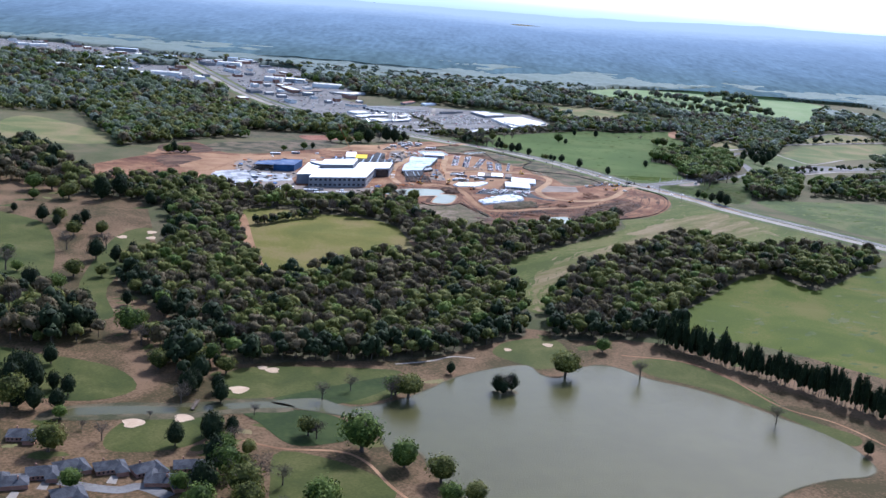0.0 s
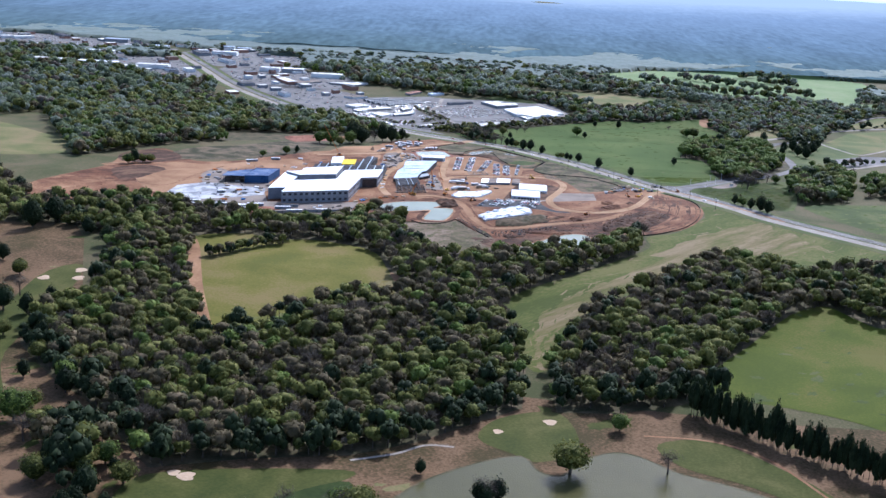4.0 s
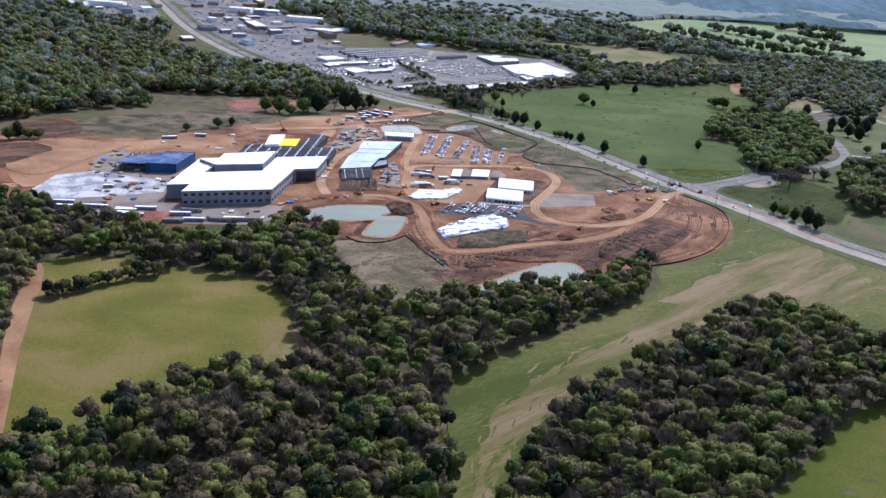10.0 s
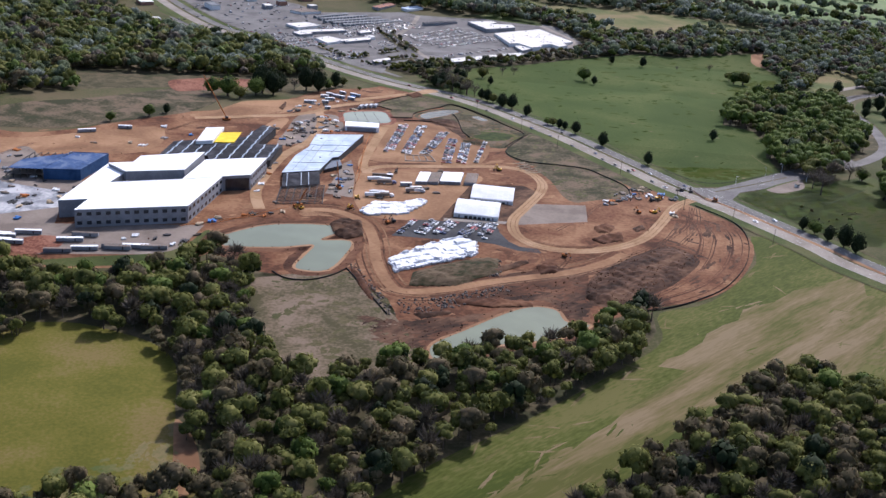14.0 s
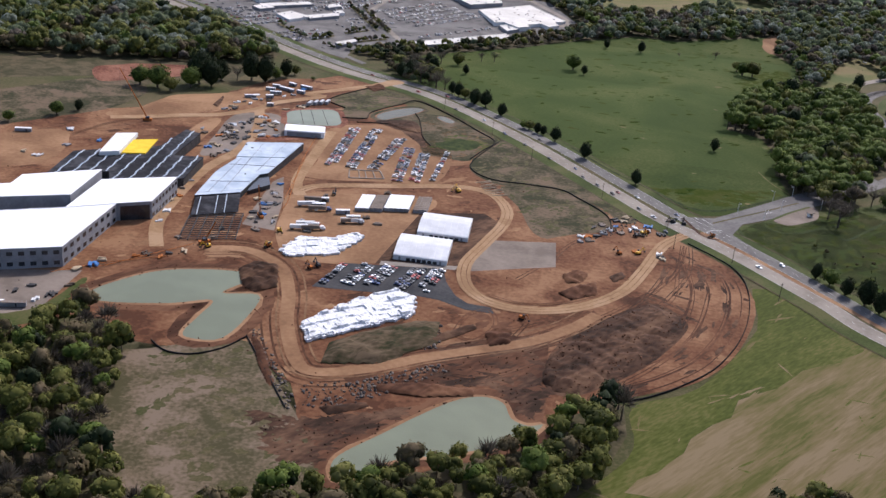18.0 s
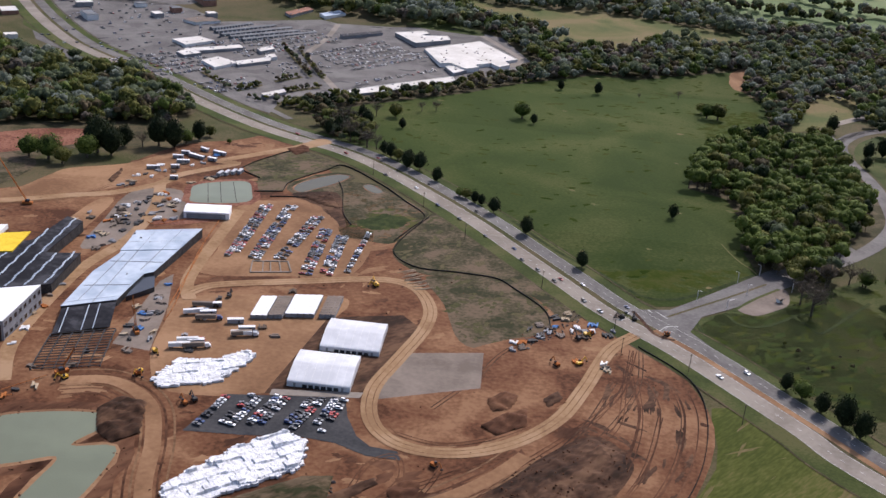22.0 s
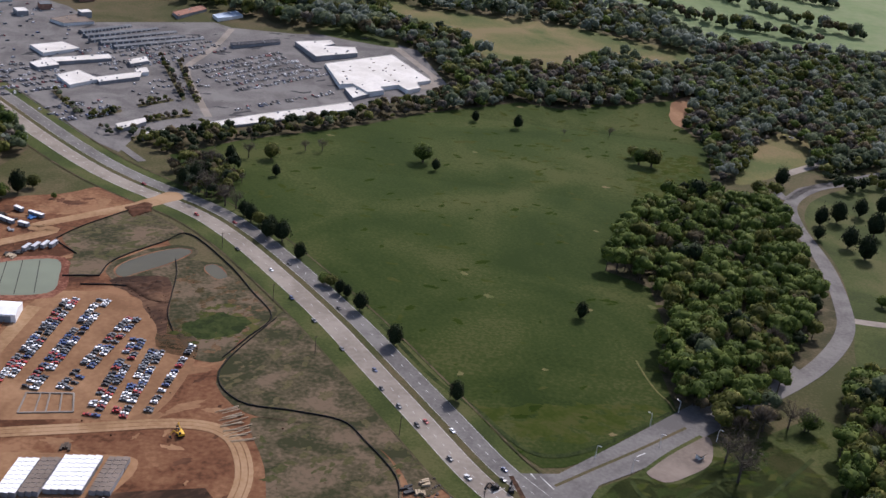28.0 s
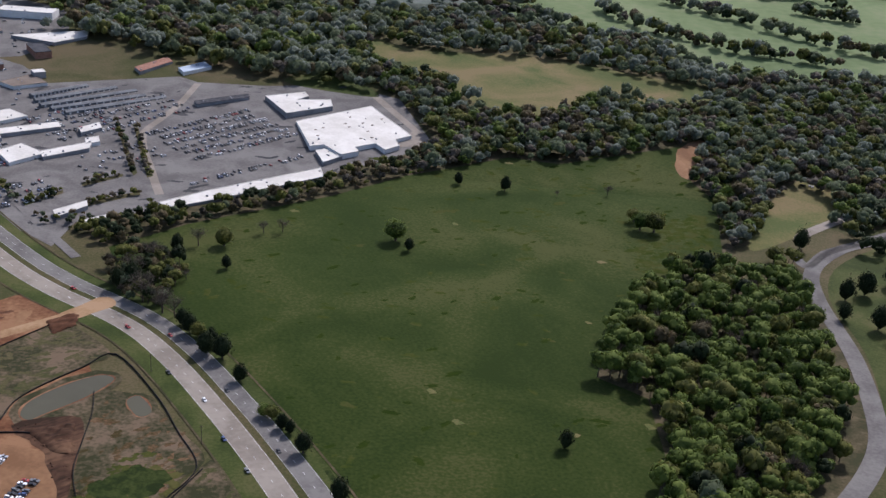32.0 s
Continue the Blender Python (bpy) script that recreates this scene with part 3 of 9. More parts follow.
zone("tan_field", TAN_FIELD, GRASS_TAN, 2, "tan and green hay field", "field")
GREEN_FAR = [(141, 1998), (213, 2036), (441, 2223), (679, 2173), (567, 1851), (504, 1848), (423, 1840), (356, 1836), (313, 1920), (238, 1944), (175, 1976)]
zone("far_field", GREEN_FAR, GRASS_HAZED, 2, "far green fields between hedgerows", "field")
SITE = [(-329, 985), (-296, 1073), (-297, 1135), (-274, 1177), (-233, 1125), (-195, 1139), (-157, 1196), (-101, 1241), (-73, 1314), (-45, 1337), (-14, 1350), (59, 1232), (103, 1173), (174, 1120), (194, 1093), (204, 1046), (191, 1000), (172, 971), (147, 954), (112, 926), (80, 894), (47, 883), (29, 934), (8, 950), (-31, 949), (-54, 966), (-71, 947), (-101, 935), (-134, 932), (-199, 956), (-246, 962), (-299, 930)]
zone("building_site", SITE, DIRT, 2.5, "bare red-brown earth of a building site", "earth")
SCRUBS = [[(-34, 936), (-25, 945), (3, 959), (15, 949), (41, 904), (47, 880), (38, 869), (14, 848), (-8, 866), (-20, 888)], [(71, 1184), (84, 1234), (96, 1243), (121, 1206), (144, 1173), (164, 1144), (153, 1122), (143, 1139), (133, 1150), (117, 1156), (87, 1159)], [(90, 1156), (117, 1156), (133, 1150), (143, 1136), (145, 1115), (123, 1092), (109, 1094), (100, 1128)], [(18, 1249), (30, 1275), (49, 1276), (70, 1255), (84, 1237), (75, 1218), (71, 1192), (56, 1192), (44, 1197), (37, 1225)]]
for s in SCRUBS:
    zone("scrub", s, SCRUB_PALE if s is SCRUBS[0] else SCRUB, 3.5, "brownish weedy scrub", "scrub")
for k, p in enumerate(([(-60, 983), (-44, 1004), (-26, 1012), (-6, 1014), (-5, 1007), (-12, 994), (2, 996), (3, 982), (-2, 959), (-13, 956), (-17, 960), (-15, 974), (-14, 987), (-29, 980), (-54, 975)], LOWER_POND, [(9.4, 1255.7), (9.7, 1265.5), (16.8, 1278.1), (25.3, 1287.3), (31, 1289.5), (34.7, 1285.6), (27.8, 1270.4), (18.4, 1257.6), (14.2, 1252)], [(-40.1, 1231.3), (-42.5, 1245.6), (-33.2, 1255), (-17.9, 1260.9), (-11.4, 1245.4), (-10.1, 1228), (-35.2, 1220.5)], [(44.5, 1272.2), (48.4, 1276.2), (56, 1266.6), (53.4, 1261.4), (48.9, 1264.7)])):
    zone("pond_bank", swell(p, (6, 5, 4, 4, 2.5)[k]), (DIRT_SHADE, DIRT_SHADE, SCRUB, DIRT_RED, SCRUB)[k], 3.72 + 0.02 * k, "damp brown pond bank", "earth", soft=False, rim=1.5)
    zone("pond_edge", swell(p, (1.6, 1.6, 0.7, 1.2, 0.5)[k]), (DIRT_TAN, DIRT_TAN, DIRT, DIRT_RED, DIRT)[k], 3.85 + 0.02 * k, "pale dry pond edge", "earth", soft=False, rim=0.8)
    zone("pond", p, POND_DARK if k in (2, 4) else POND_WATER, 4, "pale green settling pond", "pond")
LOT = [(20.5, 1009), (28.5, 1034.5), (71, 1040.5), (73.6, 1028), (78.5, 1016.7), (83.8, 1011.3), (93.3, 1010), (94.9, 1005), (83.3, 1005.5), (72, 1011), (61, 1012.5), (40, 1010)]
zone("paved_lot", LOT, ASPHALT, 4, "dark asphalt car park", "car park", soft=False)
zone("gravel_lot", [(-12, 1225), (24, 1234), (44, 1215), (60, 1200), (57, 1151), (32, 1142), (-8, 1135), (-8, 1162)], DIRT_TAN, 3.5, "tan gravel car park", "car park")
zone("gravel_pad", [(88, 1079), (119, 1086), (119, 1057), (81, 1041)], GRAVEL, 4.5, "grey crushed stone pad", "gravel", soft=False)
zone("tent_apron", [(54, 1104), (84, 1113), (94, 1100), (87, 1071), (77, 1044), (42, 1038)], DIRT_DARK, 3.7, "dark earth round the tents", "earth", soft=False)
zone("tilled_mound", [(115, 963), (121, 987), (138, 1011), (159, 1032), (171, 1022), (171, 1009), (153, 977), (130, 952), (119, 950)], DIRT_DARK, 4, "dark rough earth spoil", "earth")
zone("school_yard", [(-220, 975), (-197, 1021), (-149, 1020), (-138, 981), (-70, 998), (-73, 958), (-130, 944), (-209, 955)], GRAVEL, 3.5, "grey gravel yard by the school", "gravel", soft=False)
MALL = [(-149, 1422), (-131, 1471), (-105, 1459), (-38, 1410), (-38, 1442), (7, 1477), (83, 1550), (141, 1612), (109, 1699), (66, 1720), (10, 1702), (-39, 1697), (-55, 1706), (-152, 1660), (-220, 1627), (-231, 1532)]
zone("mall_lot", MALL, ASPHALT_OLD, 2, "worn grey asphalt of a shopping centre", "car park", soft=False)
HIGHWAY = [(-495, 2035), (-414, 1873), (-329, 1706), (-236, 1575), (-143, 1487), (-60, 1404), (-20, 1370), (26, 1341), (55, 1313), (84, 1276), (110, 1239.5), (138, 1197), (157, 1168), (174, 1142), (190, 1123), (208, 1101), (240, 1055), (264, 1022), (363, 924), (560, 730)]
ribbon("verge", HIGHWAY, 9, GRASS_VERGE, 4.4, "green mown road verge", "verge", offset=14.5)
ribbon("verge", HIGHWAY, 6, GRASS_VERGE, 4.4, "green mown road verge", "verge", offset=-12.5)
ribbon("median", HIGHWAY, 3.2, GRASS_ROUGH, 5, "narrow brown grass median", "median")
ribbon("highway_westbound", HIGHWAY, 9.5, CONCRETE_ROAD, 5, "tan concrete carriageway with two lanes", offset=6.3)
ribbon("highway_eastbound", HIGHWAY, 8.2, ASPHALT_OLD, 5, "grey asphalt carriageway with two lanes", offset=-5.7)
SIDE_ROAD = [(191, 1134.8), (206.9, 1144), (228.8, 1166), (249.6, 1181.8), (270.5, 1202.4), (299, 1230), (320.1, 1256.4), (337.9, 1288.8), (345.7, 1321.7), (350.8, 1372.5), (349.7, 1430.2), (355.1, 1467.7), (376.9, 1499.7), (404, 1519.7), (436, 1542)]
ribbon("side_road", SIDE_ROAD, 8.5, ASPHALT_OLD, 4.5, "grey asphalt side road")
ribbon("loop_road", [(181.6, 1116.8), (169.5, 1099.2), (158.1, 1065.6), (148.4, 1041.8), (134.3, 1024.4), (118.8, 1014.5), (103.7, 1011.7), (90.3, 1016), (81.6, 1028.7), (80, 1049), (86.6, 1074.3), (93.9, 1102.3), (94.2, 1123.9), (85, 1143.4), (67.9, 1147.3), (35.5, 1136.9), (1.7, 1124.7), (-7.1, 1114.8)], 6, DIRT_ROAD, 5, "tan dirt loop road")
ribbon("haul_road", [(-30.3, 1032), (-12.7, 1035.6), (4.3, 1023.5), (12.9, 1001.2), (17.8, 976.3), (26.7, 951.1), (35, 943.8), (52.8, 950.3), (70.4, 962.5), (89.1, 973.4), (108.8, 984.8), (125.2, 1000.3), (136.2, 1015.5)], 5.5, DIRT_TAN, 4.8, "tan dirt haul road")
ribbon("lane_north", [(-5.5, 1107.7), (-11.7, 1129.3), (-11.4, 1181.3), (-10.6, 1215.8)], 6, DIRT_ROAD, 4.9, "tan dirt site lane")
ribbon("lane_school", [(-50, 1028), (-59, 1060.6), (-59.3, 1125.6), (-51, 1166.3), (-51.9, 1208.4), (-59.8, 1243)], 6, DIRT_ROAD, 4.7, "tan dirt lane beside the school")
for g in [[(205.9, 1131.6), (223.5, 1148.4), (242.9, 1149.9), (272.4, 1181.7), (311.8, 1199.4), (282.9, 1069.2), (247.7, 1078.9), (227.5, 1099), (209.9, 1114.9)], [(209.1, 1129.8), (271.8, 1184), (298.6, 1145.9), (273.9, 1064.7), (240.4, 1085.9)], [(293.8, 1079.7), (346.1, 1109.6), (450.6, 1119.4), (392.4, 962.6), (341.2, 986.7)]]:
    zone("roadside_field", g, GRASS_VERGE, 2, "green roadside field", "field")
for g in [[(-495, 1211.7), (-486.2, 1286.1), (-372.5, 1193.8), (-325.7, 1199.9), (-320.1, 1158.2), (-367.4, 1106.2), (-414.9, 1097.8), (-455.9, 1116.1)], [(-441.8, 1328.6), (-463.6, 1507.8), (-420.2, 1390.3), (-403.9, 1253.3)]]:
    zone("west_lawn", g, GRASS_TAN, 1.7, "pale grass glade between trees", "meadow")
zone("fallow_strip", [(-267.1, 1113.2), (-253.9, 1184.2), (-206.7, 1225.7), (-163.2, 1283.9), (-132.9, 1256.8), (-138.3, 1214), (-155.6, 1189.4), (-196.7, 1144.4), (-235.4, 1130.7)], SCRUB, 3, "brown-green fallow strip behind the site", "field")
zone("basin_floor", [(84, 1043), (91, 1066), (128, 1100), (150, 1105), (160, 1090), (152, 1060), (140, 1036), (122, 1022), (102, 1017), (90, 1023)], DIRT, 4, "brown basin inside the loop road", "earth")
zone("tan_yard", [(-7.7, 1110.2), (49.9, 1124.3), (60.3, 1118.4), (54.9, 1097.1), (49.2, 1060.3), (42.1, 1038.1), (8.3, 1032.5), (-5.1, 1054.6), (-8.8, 1085)], DIRT_TAN, 3.3, "flat tan earth yard", "earth")
zone("hall_yard", [(-22.4, 1062.5), (-22.6, 1122.7), (-19.2, 1131.5), (-11.9, 1098.8), (-7, 1059.7)], GRAVEL, 3.6, "grey gravel strip beside the hall", "gravel", soft=False)
zone("red_cut", [(77.3, 971.3), (88.6, 981.1), (114.8, 990), (115.2, 963), (109.8, 948.1), (91, 948.3), (72.9, 941.8), (75, 956)], DIRT_SHADE, 3.4, "dark red-brown graded cut", "earth")
zone("east_slope", [(154.7, 1033.1), (176.6, 1094.2), (196.6, 1076.9), (199.1, 1046.6), (191.8, 1012.6), (173.1, 980.7), (151.5, 958.7), (137.8, 949.5), (159.6, 986), (173.2, 1018)], DIRT, 3.2, "brown graded slope", "earth")
zone("west_grading", [(-261.1, 1048.1), (-248.8, 1109.3), (-212, 1111.8), (-149.7, 1164.9), (-136.1, 1107.8), (-197, 1078.1), (-202, 1034.5), (-224.7, 986.4)], DIRT_TAN, 3.2, "tan graded earth west of the school", "earth")
# wheel tracks worn by the machines
EDGE = [(181.6, 1105.2), (199.6, 1080.5), (202.3, 1052.4), (195.7, 1017.7), (181.8, 986.1), (165.6, 966.4), (149.3, 953.1), (134, 947.2)]
for k, off in enumerate((3.4, 8.2, 9.5, 17, 24.5)):
    ribbon("wheel_track", EDGE[1:-1], (0.5, 0.9, 0.4, 0.6, 1.1)[k], DIRT_SHADE, 4.25 + 0.01 * k, "worn wheel track", "track", offset=off)
for k, off in enumerate((-4.2, 4.0, 6.2, -7.0, 9.5)):
    ribbon("wheel_track", [(-30.3, 1032), (-12.7, 1035.6), (4.3, 1023.5), (12.9, 1001.2), (17.8, 976.3), (26.7, 951.1), (35, 943.8), (52.8, 950.3), (70.4, 962.5), (89.1, 973.4), (108.8, 984.8), (125.2, 1000.3), (136.2, 1015.5)], 0.8, (DIRT_SHADE, DIRT_TRACK)[k % 2], 4.35 + 0.01 * k, "worn wheel track", "track", offset=off)
HAUL_TRACKS = [[(168.5, 1068.9), (159.1, 1042.0), (146.1, 1017.4), (134.3, 1001.9), (118.9, 986.3), (102.2, 973.1), (88.1, 965.2)], [(175.0, 1084.1), (170.2, 1045.1), (163.5, 1029.8)], [(91.0, 983.4), (112.1, 1000.7), (125.5, 1011.7), (137.3, 1030.4)], [(123.2, 989.7), (141.3, 1011.1), (156.4, 1035.8), (170.1, 1072.6)], [(53.2, 936.5), (67.4, 947.7), (86.4, 960.6), (106.3, 976.3), (123.2, 992.0)], [(150.6, 977.0), (168.1, 1008.6), (177.0, 1041.6), (178.3, 1078.4)], [(62.7, 938.8), (79.0, 952.6), (95.0, 954.6), (114.9, 972.1)], [(135.3, 953.0), (157.0, 978.7), (175.0, 1010.5), (185.0, 1049.3)]]
TRACKS = [[(179.9, 1101.5), (171, 1062.6), (152.4, 1032.7), (131.6, 1005.8), (114.9, 981.9)], [(182.5, 1102.1), (177, 1063.9), (155.9, 1019.3), (135.5, 993.8)], [(80.2, 983.7), (84.9, 1001.4), (93.1, 1007.4), (95.9, 994.9), (88.6, 981.1), (80.2, 983.7)], [(56.7, 975.4), (81.6, 968.2), (100.7, 983.3), (108.3, 1001.4)], [(102.6, 1039.3), (116.7, 1064.2), (126.2, 1087.2), (139, 1103.5)], [(91.4, 1020.8), (106.6, 1016.9), (122.8, 1022.6), (137.5, 1034.7)], [(178.7, 1101.5), (171.9, 1066), (154.5, 1030.9)], [(-37.9, 1175.7), (-34.8, 1156.8), (-26, 1122.9)], [(-269.1, 1030.5), (-227.9, 1012.9), (-212.2, 1063.9), (-201.6, 1105.3)], [(-140, 1157.2), (-125.8, 1189.9), (-97.6, 1207.9), (-83.1, 1234.1)]]
TRACKS += [[(p[0], p[1]) for p in q] for q in HAUL_TRACKS]
for k, t in enumerate(TRACKS):
    for off in (-0.8, 0.8):
        ribbon("wheel_track", t, 0.4, (DIRT_SHADE, DIRT_DARK, DIRT_SHADE)[k % 3], 4.45 + 0.01 * k, "worn wheel track", "track", offset=off)
for k, off in enumerate((-1.1, 1.3)):
    ribbon("wheel_rut", [(181.6, 1116.8), (169.5, 1099.2), (158.1, 1065.6), (148.4, 1041.8), (134.3, 1024.4), (118.8, 1014.5), (103.7, 1011.7), (90.3, 1016), (81.6, 1028.7), (80, 1049), (86.6, 1074.3), (93.9, 1102.3), (94.2, 1123.9), (85, 1143.4), (67.9, 1147.3), (35.5, 1136.9), (1.7, 1124.7), (-7.1, 1114.8)], 0.35, DIRT_TRACK, 5.1, "shallow rut in the loop road", "track", offset=off)

zone("meadow_margin", [(-155.4, 813), (-167.1, 866.2), (-158.1, 855.1), (-137.5, 782.2), (-120.7, 731.5), (-112.4, 705.9), (-117, 704.2), (-137.3, 759.8)], DIRT_TAN, 3.3, "bare tan margin of the meadow", "earth")
zone("meadow_corner", [(-29.1, 819.9), (-19.3, 809.2), (-11.8, 789.8), (-14, 779.3), (-22.2, 779.6), (-22, 793.8)], DIRT_TAN, 3.35, "bare pinkish corner of the meadow", "earth")
zone("far_pasture", [(209.3, 2075.4), (306.3, 2176), (409.6, 2205.6), (536.2, 2327.7), (619.2, 2247.3), (673.8, 2132.1), (606.4, 2002.6), (512.4, 2019.3), (339, 1953), (229.6, 1911.2)], GRASS_HAZED, 2.2, "far green pasture lightened for haze", "field")
zone("wet_hollow", [(51.3, 1212.8), (54.9, 1223.9), (64.4, 1230.8), (75, 1221.4), (70.4, 1212.5), (58.5, 1206.3)], GRASS_DITCH, 4.15, "dark lush green wet hollow", "grass", rim=5)
zone("junction", [(173.7, 1146.1), (184.3, 1142.7), (198.8, 1145.6), (221.3, 1169.1), (244.3, 1193.7), (269.4, 1220.5), (282.4, 1230.1), (302, 1253.2), (306.4, 1243.2), (284, 1214.1), (262.6, 1188.7), (234.7, 1160.3), (226.1, 1152.5), (212.6, 1141.8), (205.3, 1124.8), (218, 1101.9), (203.8, 1109.9), (187.5, 1126.5)], ASPHALT_OLD, 4.62, "grey asphalt junction apron", "road", soft=False)
ribbon("side_median", [(197.3, 1138.2), (211.5, 1151.3), (228.3, 1166.4), (248.8, 1185.9)], 1.3, GRASS_ROUGH, 4.8, "thin grass median of the side road", "median")
ribbon("ditch", HIGHWAY, 0.9, WOOD_FLOOR, 4.5, "dark narrow roadside ditch", "ditch", offset=-16.5)
ribbon("ditch", HIGHWAY, 0.8, WOOD_FLOOR, 4.5, "dark narrow roadside ditch", "ditch", offset=19.5)
WORKS = [p for p in HIGHWAY if 185 < p[0] < 300]
ribbon("road_works", WORKS, 2.8, DIRT_TAN, 5.3, "bare orange earth of road works in the median", "earth")
zone("gate_island", [(230, 1154.4), (239.3, 1165.7), (250.4, 1178.4), (257.2, 1180.9), (255.1, 1164.8), (245.8, 1154.7), (236.2, 1148.5)], GRAVEL, 4.75, "pale gravel island by the gatehouse", "gravel")
for off in (1.9, 10.8, -1.7, -9.6):
    ribbon("edge_line", HIGHWAY[4:], 0.14, LINE_WHITE, 5.25, "thin white edge line", "marking", offset=off)
line = smooth_line(HIGHWAY[4:-1], False, 6)
for off in (6.3, -5.7):
    bm = bmesh.new()
    for i in range(len(line) - 1):
        a, b = line[i], line[i + 1]
        L = np.hypot(*(b - a))
        d = (b - a) / L
        n = np.array([d[1], -d[0]])
        for s in np.arange(0, L - 2, 7.3):
            p = a + d * s + n * off
            q = [p - n * 0.09, p + n * 0.09, p + n * 0.09 + d * 1.9, p - n * 0.09 + d * 1.9]
            bm.faces.new([bm.verts.new((*v, gz(v[1]) + 0.06 * 5.3)) for v in q])
    bmesh.ops.recalc_face_normals(bm, faces=bm.faces)
    tagged(part("lane_dashes", bm, LINE_WHITE), "white lane dashes too many to count", "marking", kind="stuff")
for m in [[(-69.2, 1602.2), (-67.6, 1604.8), (-29.4, 1521.8), (-30.2, 1516.5)], [(-55, 1597.3), (-52.5, 1597.8), (-19.1, 1518.9), (-21.6, 1515.3)], [(-54.7, 1498.1), (-37, 1518.1), (-35.2, 1514.4), (-51.6, 1492.9)], [(-44.7, 1468.2), (-19.6, 1493.9), (-17.4, 1488.6), (-41.5, 1463.4)], [(-111.4, 1503.8), (-109, 1506.4), (-78.6, 1467.5), (-80, 1462.6)], [(-74.8, 1461.9), (-60.4, 1485.3), (-58.2, 1481), (-71.8, 1457.2)]]:
    zone("planting_bed", m, GRASS_ROUGH, 3, "narrow planting bed between parking rows", "bed", soft=False)
ribbon("mall_lane", [(-38.3, 1694.1), (-39.2, 1647.9), (-43, 1616.9), (-45.1, 1582.9), (-21.2, 1523.6), (-7.3, 1491.7)], 5, CONCRETE_ROAD, 2.8, "pale lane through the shopping centre")
ribbon("frontage_lane", [(-163.3, 1558.3), (-112.6, 1498.5), (-78.5, 1462.9), (-46.2, 1426.9), (-21.7, 1399.5)], 5, ASPHALT_OLD, 4.2, "asphalt frontage lane beside the highway")
zone("loading_yard", [(88.7, 1698.3), (94.9, 1699.7), (135.5, 1625.9), (132.8, 1608.7), (115.8, 1605.2), (123.8, 1636)], CONCRETE_ROAD, 2.9, "pale concrete loading yard behind the supermarket", "pavement", soft=False)

ribbon("access_lane", [(-133, 1194.7), (-119.1, 1200.9), (-96.4, 1213.8), (-77.2, 1223.8), (-60.6, 1243.7), (-54.5, 1262.4), (-31.4, 1290.8), (-40.9, 1293), (-24.4, 1312.9), (-6.7, 1333), (6.3, 1349.2)], 6.5, DIRT_ROAD, 4.95, "tan dirt lane from the highway to the site")
zone("crossover", [(-7.1, 1337.2), (-0.9, 1348.5), (4, 1358), (9.9, 1358.3), (13.8, 1351.6), (8.2, 1343.6), (-1.2, 1331.6)], DIRT_ROAD, 5.4, "dusty crossover joining lane and highway", "road")
zone("red_pad", [(-183.3, 1298.8), (-170.6, 1314.3), (-161, 1323.1), (-127.4, 1332.8), (-115.3, 1320.4), (-127.8, 1299.5), (-153.2, 1276), (-168.3, 1267.6)], DIRT_RED, 3.6, "dark red graded earth pad", "earth")
zone("graded_earth", [(-137.7, 1204.4), (-126.2, 1216.5), (-119.2, 1240.8), (-113.4, 1255.8), (-88.8, 1272.4), (-72.3, 1299.1), (-62.3, 1287.8), (-67.7, 1256), (-81.8, 1228.5), (-120.7, 1204.4), (-133.7, 1196)], DIRT_TAN, 3.45, "tan freshly graded earth", "earth")
zone("annex_yard", [(-71.4, 1215.6), (-66.8, 1231.3), (-46.2, 1235.5), (-33.8, 1197.6), (-34.4, 1192.4), (-46.2, 1191.3), (-49.5, 1173.2), (-59.3, 1153.6), (-68.7, 1151.6), (-70.2, 1189.6)], GRAVEL, 3.65, "grey gravel yard behind the school", "gravel")
zone("red_strip", [(-47, 1190.4), (-35.1, 1196.6), (-10.8, 1211.6), (-8.6, 1203.2), (-32.1, 1189.4), (-44.8, 1183.8)], DIRT_RED, 3.9, "raw red clay strip beside the shed", "earth", soft=False)
zone("tan_strip", [(-87.5, 1147.6), (-87.2, 1165.1), (-83.1, 1209), (-74, 1211.1), (-75.1, 1161.1), (-75.8, 1150.1)], DIRT_TAN, 3.8, "tan earth strip beside the annex", "earth")
zone("west_yard", [(-207.1, 1048.2), (-204.4, 1095.3), (-181.9, 1073.9), (-146, 1039.7), (-148.5, 1004.3), (-159.4, 985.2), (-170.4, 974.4)], GRAVEL, 3.35, "grey gravel yard west of the school", "gravel")
zone("dug_earth", [(9.8, 1247.6), (31.8, 1256.8), (40.2, 1230.6), (43.9, 1204.7), (32.4, 1224.1), (22.9, 1236.3)], DIRT_DARK, 4.0, "dark freshly dug earth", "earth", rim=2)
zone("office_lawn", [(-132.7, 933.4), (-108.2, 946.3), (-75.7, 961.8), (-67.7, 990.9), (-64.7, 987.3), (-66, 972), (-70.2, 952.8), (-104.1, 936.1)], GRASS_VERGE, 3.7, "green grass strip beside the site offices", "grass")
for b in [[(-37, 1253.1), (-28.6, 1222.1)], [(-31.3, 1256.4), (-22.1, 1223.6)], [(-24.5, 1258.2), (-15, 1226.8)]]:
    ribbon("pond_baffle", b, 0.3, RUBBER, 4.3, "dark baffle line across the settling pond", "baffle")
ribbon("ditch", [(126.8, 1239.9), (141.1, 1215.6), (154.3, 1196.4), (169.4, 1180.3), (181.1, 1164.6), (190.3, 1156.6), (200.1, 1156.9), (213.3, 1165.2), (230.8, 1181.6), (244.7, 1195.6)], 2.2, GRASS_DITCH, 4.45, "dark grassy ditch round the pasture", "ditch")
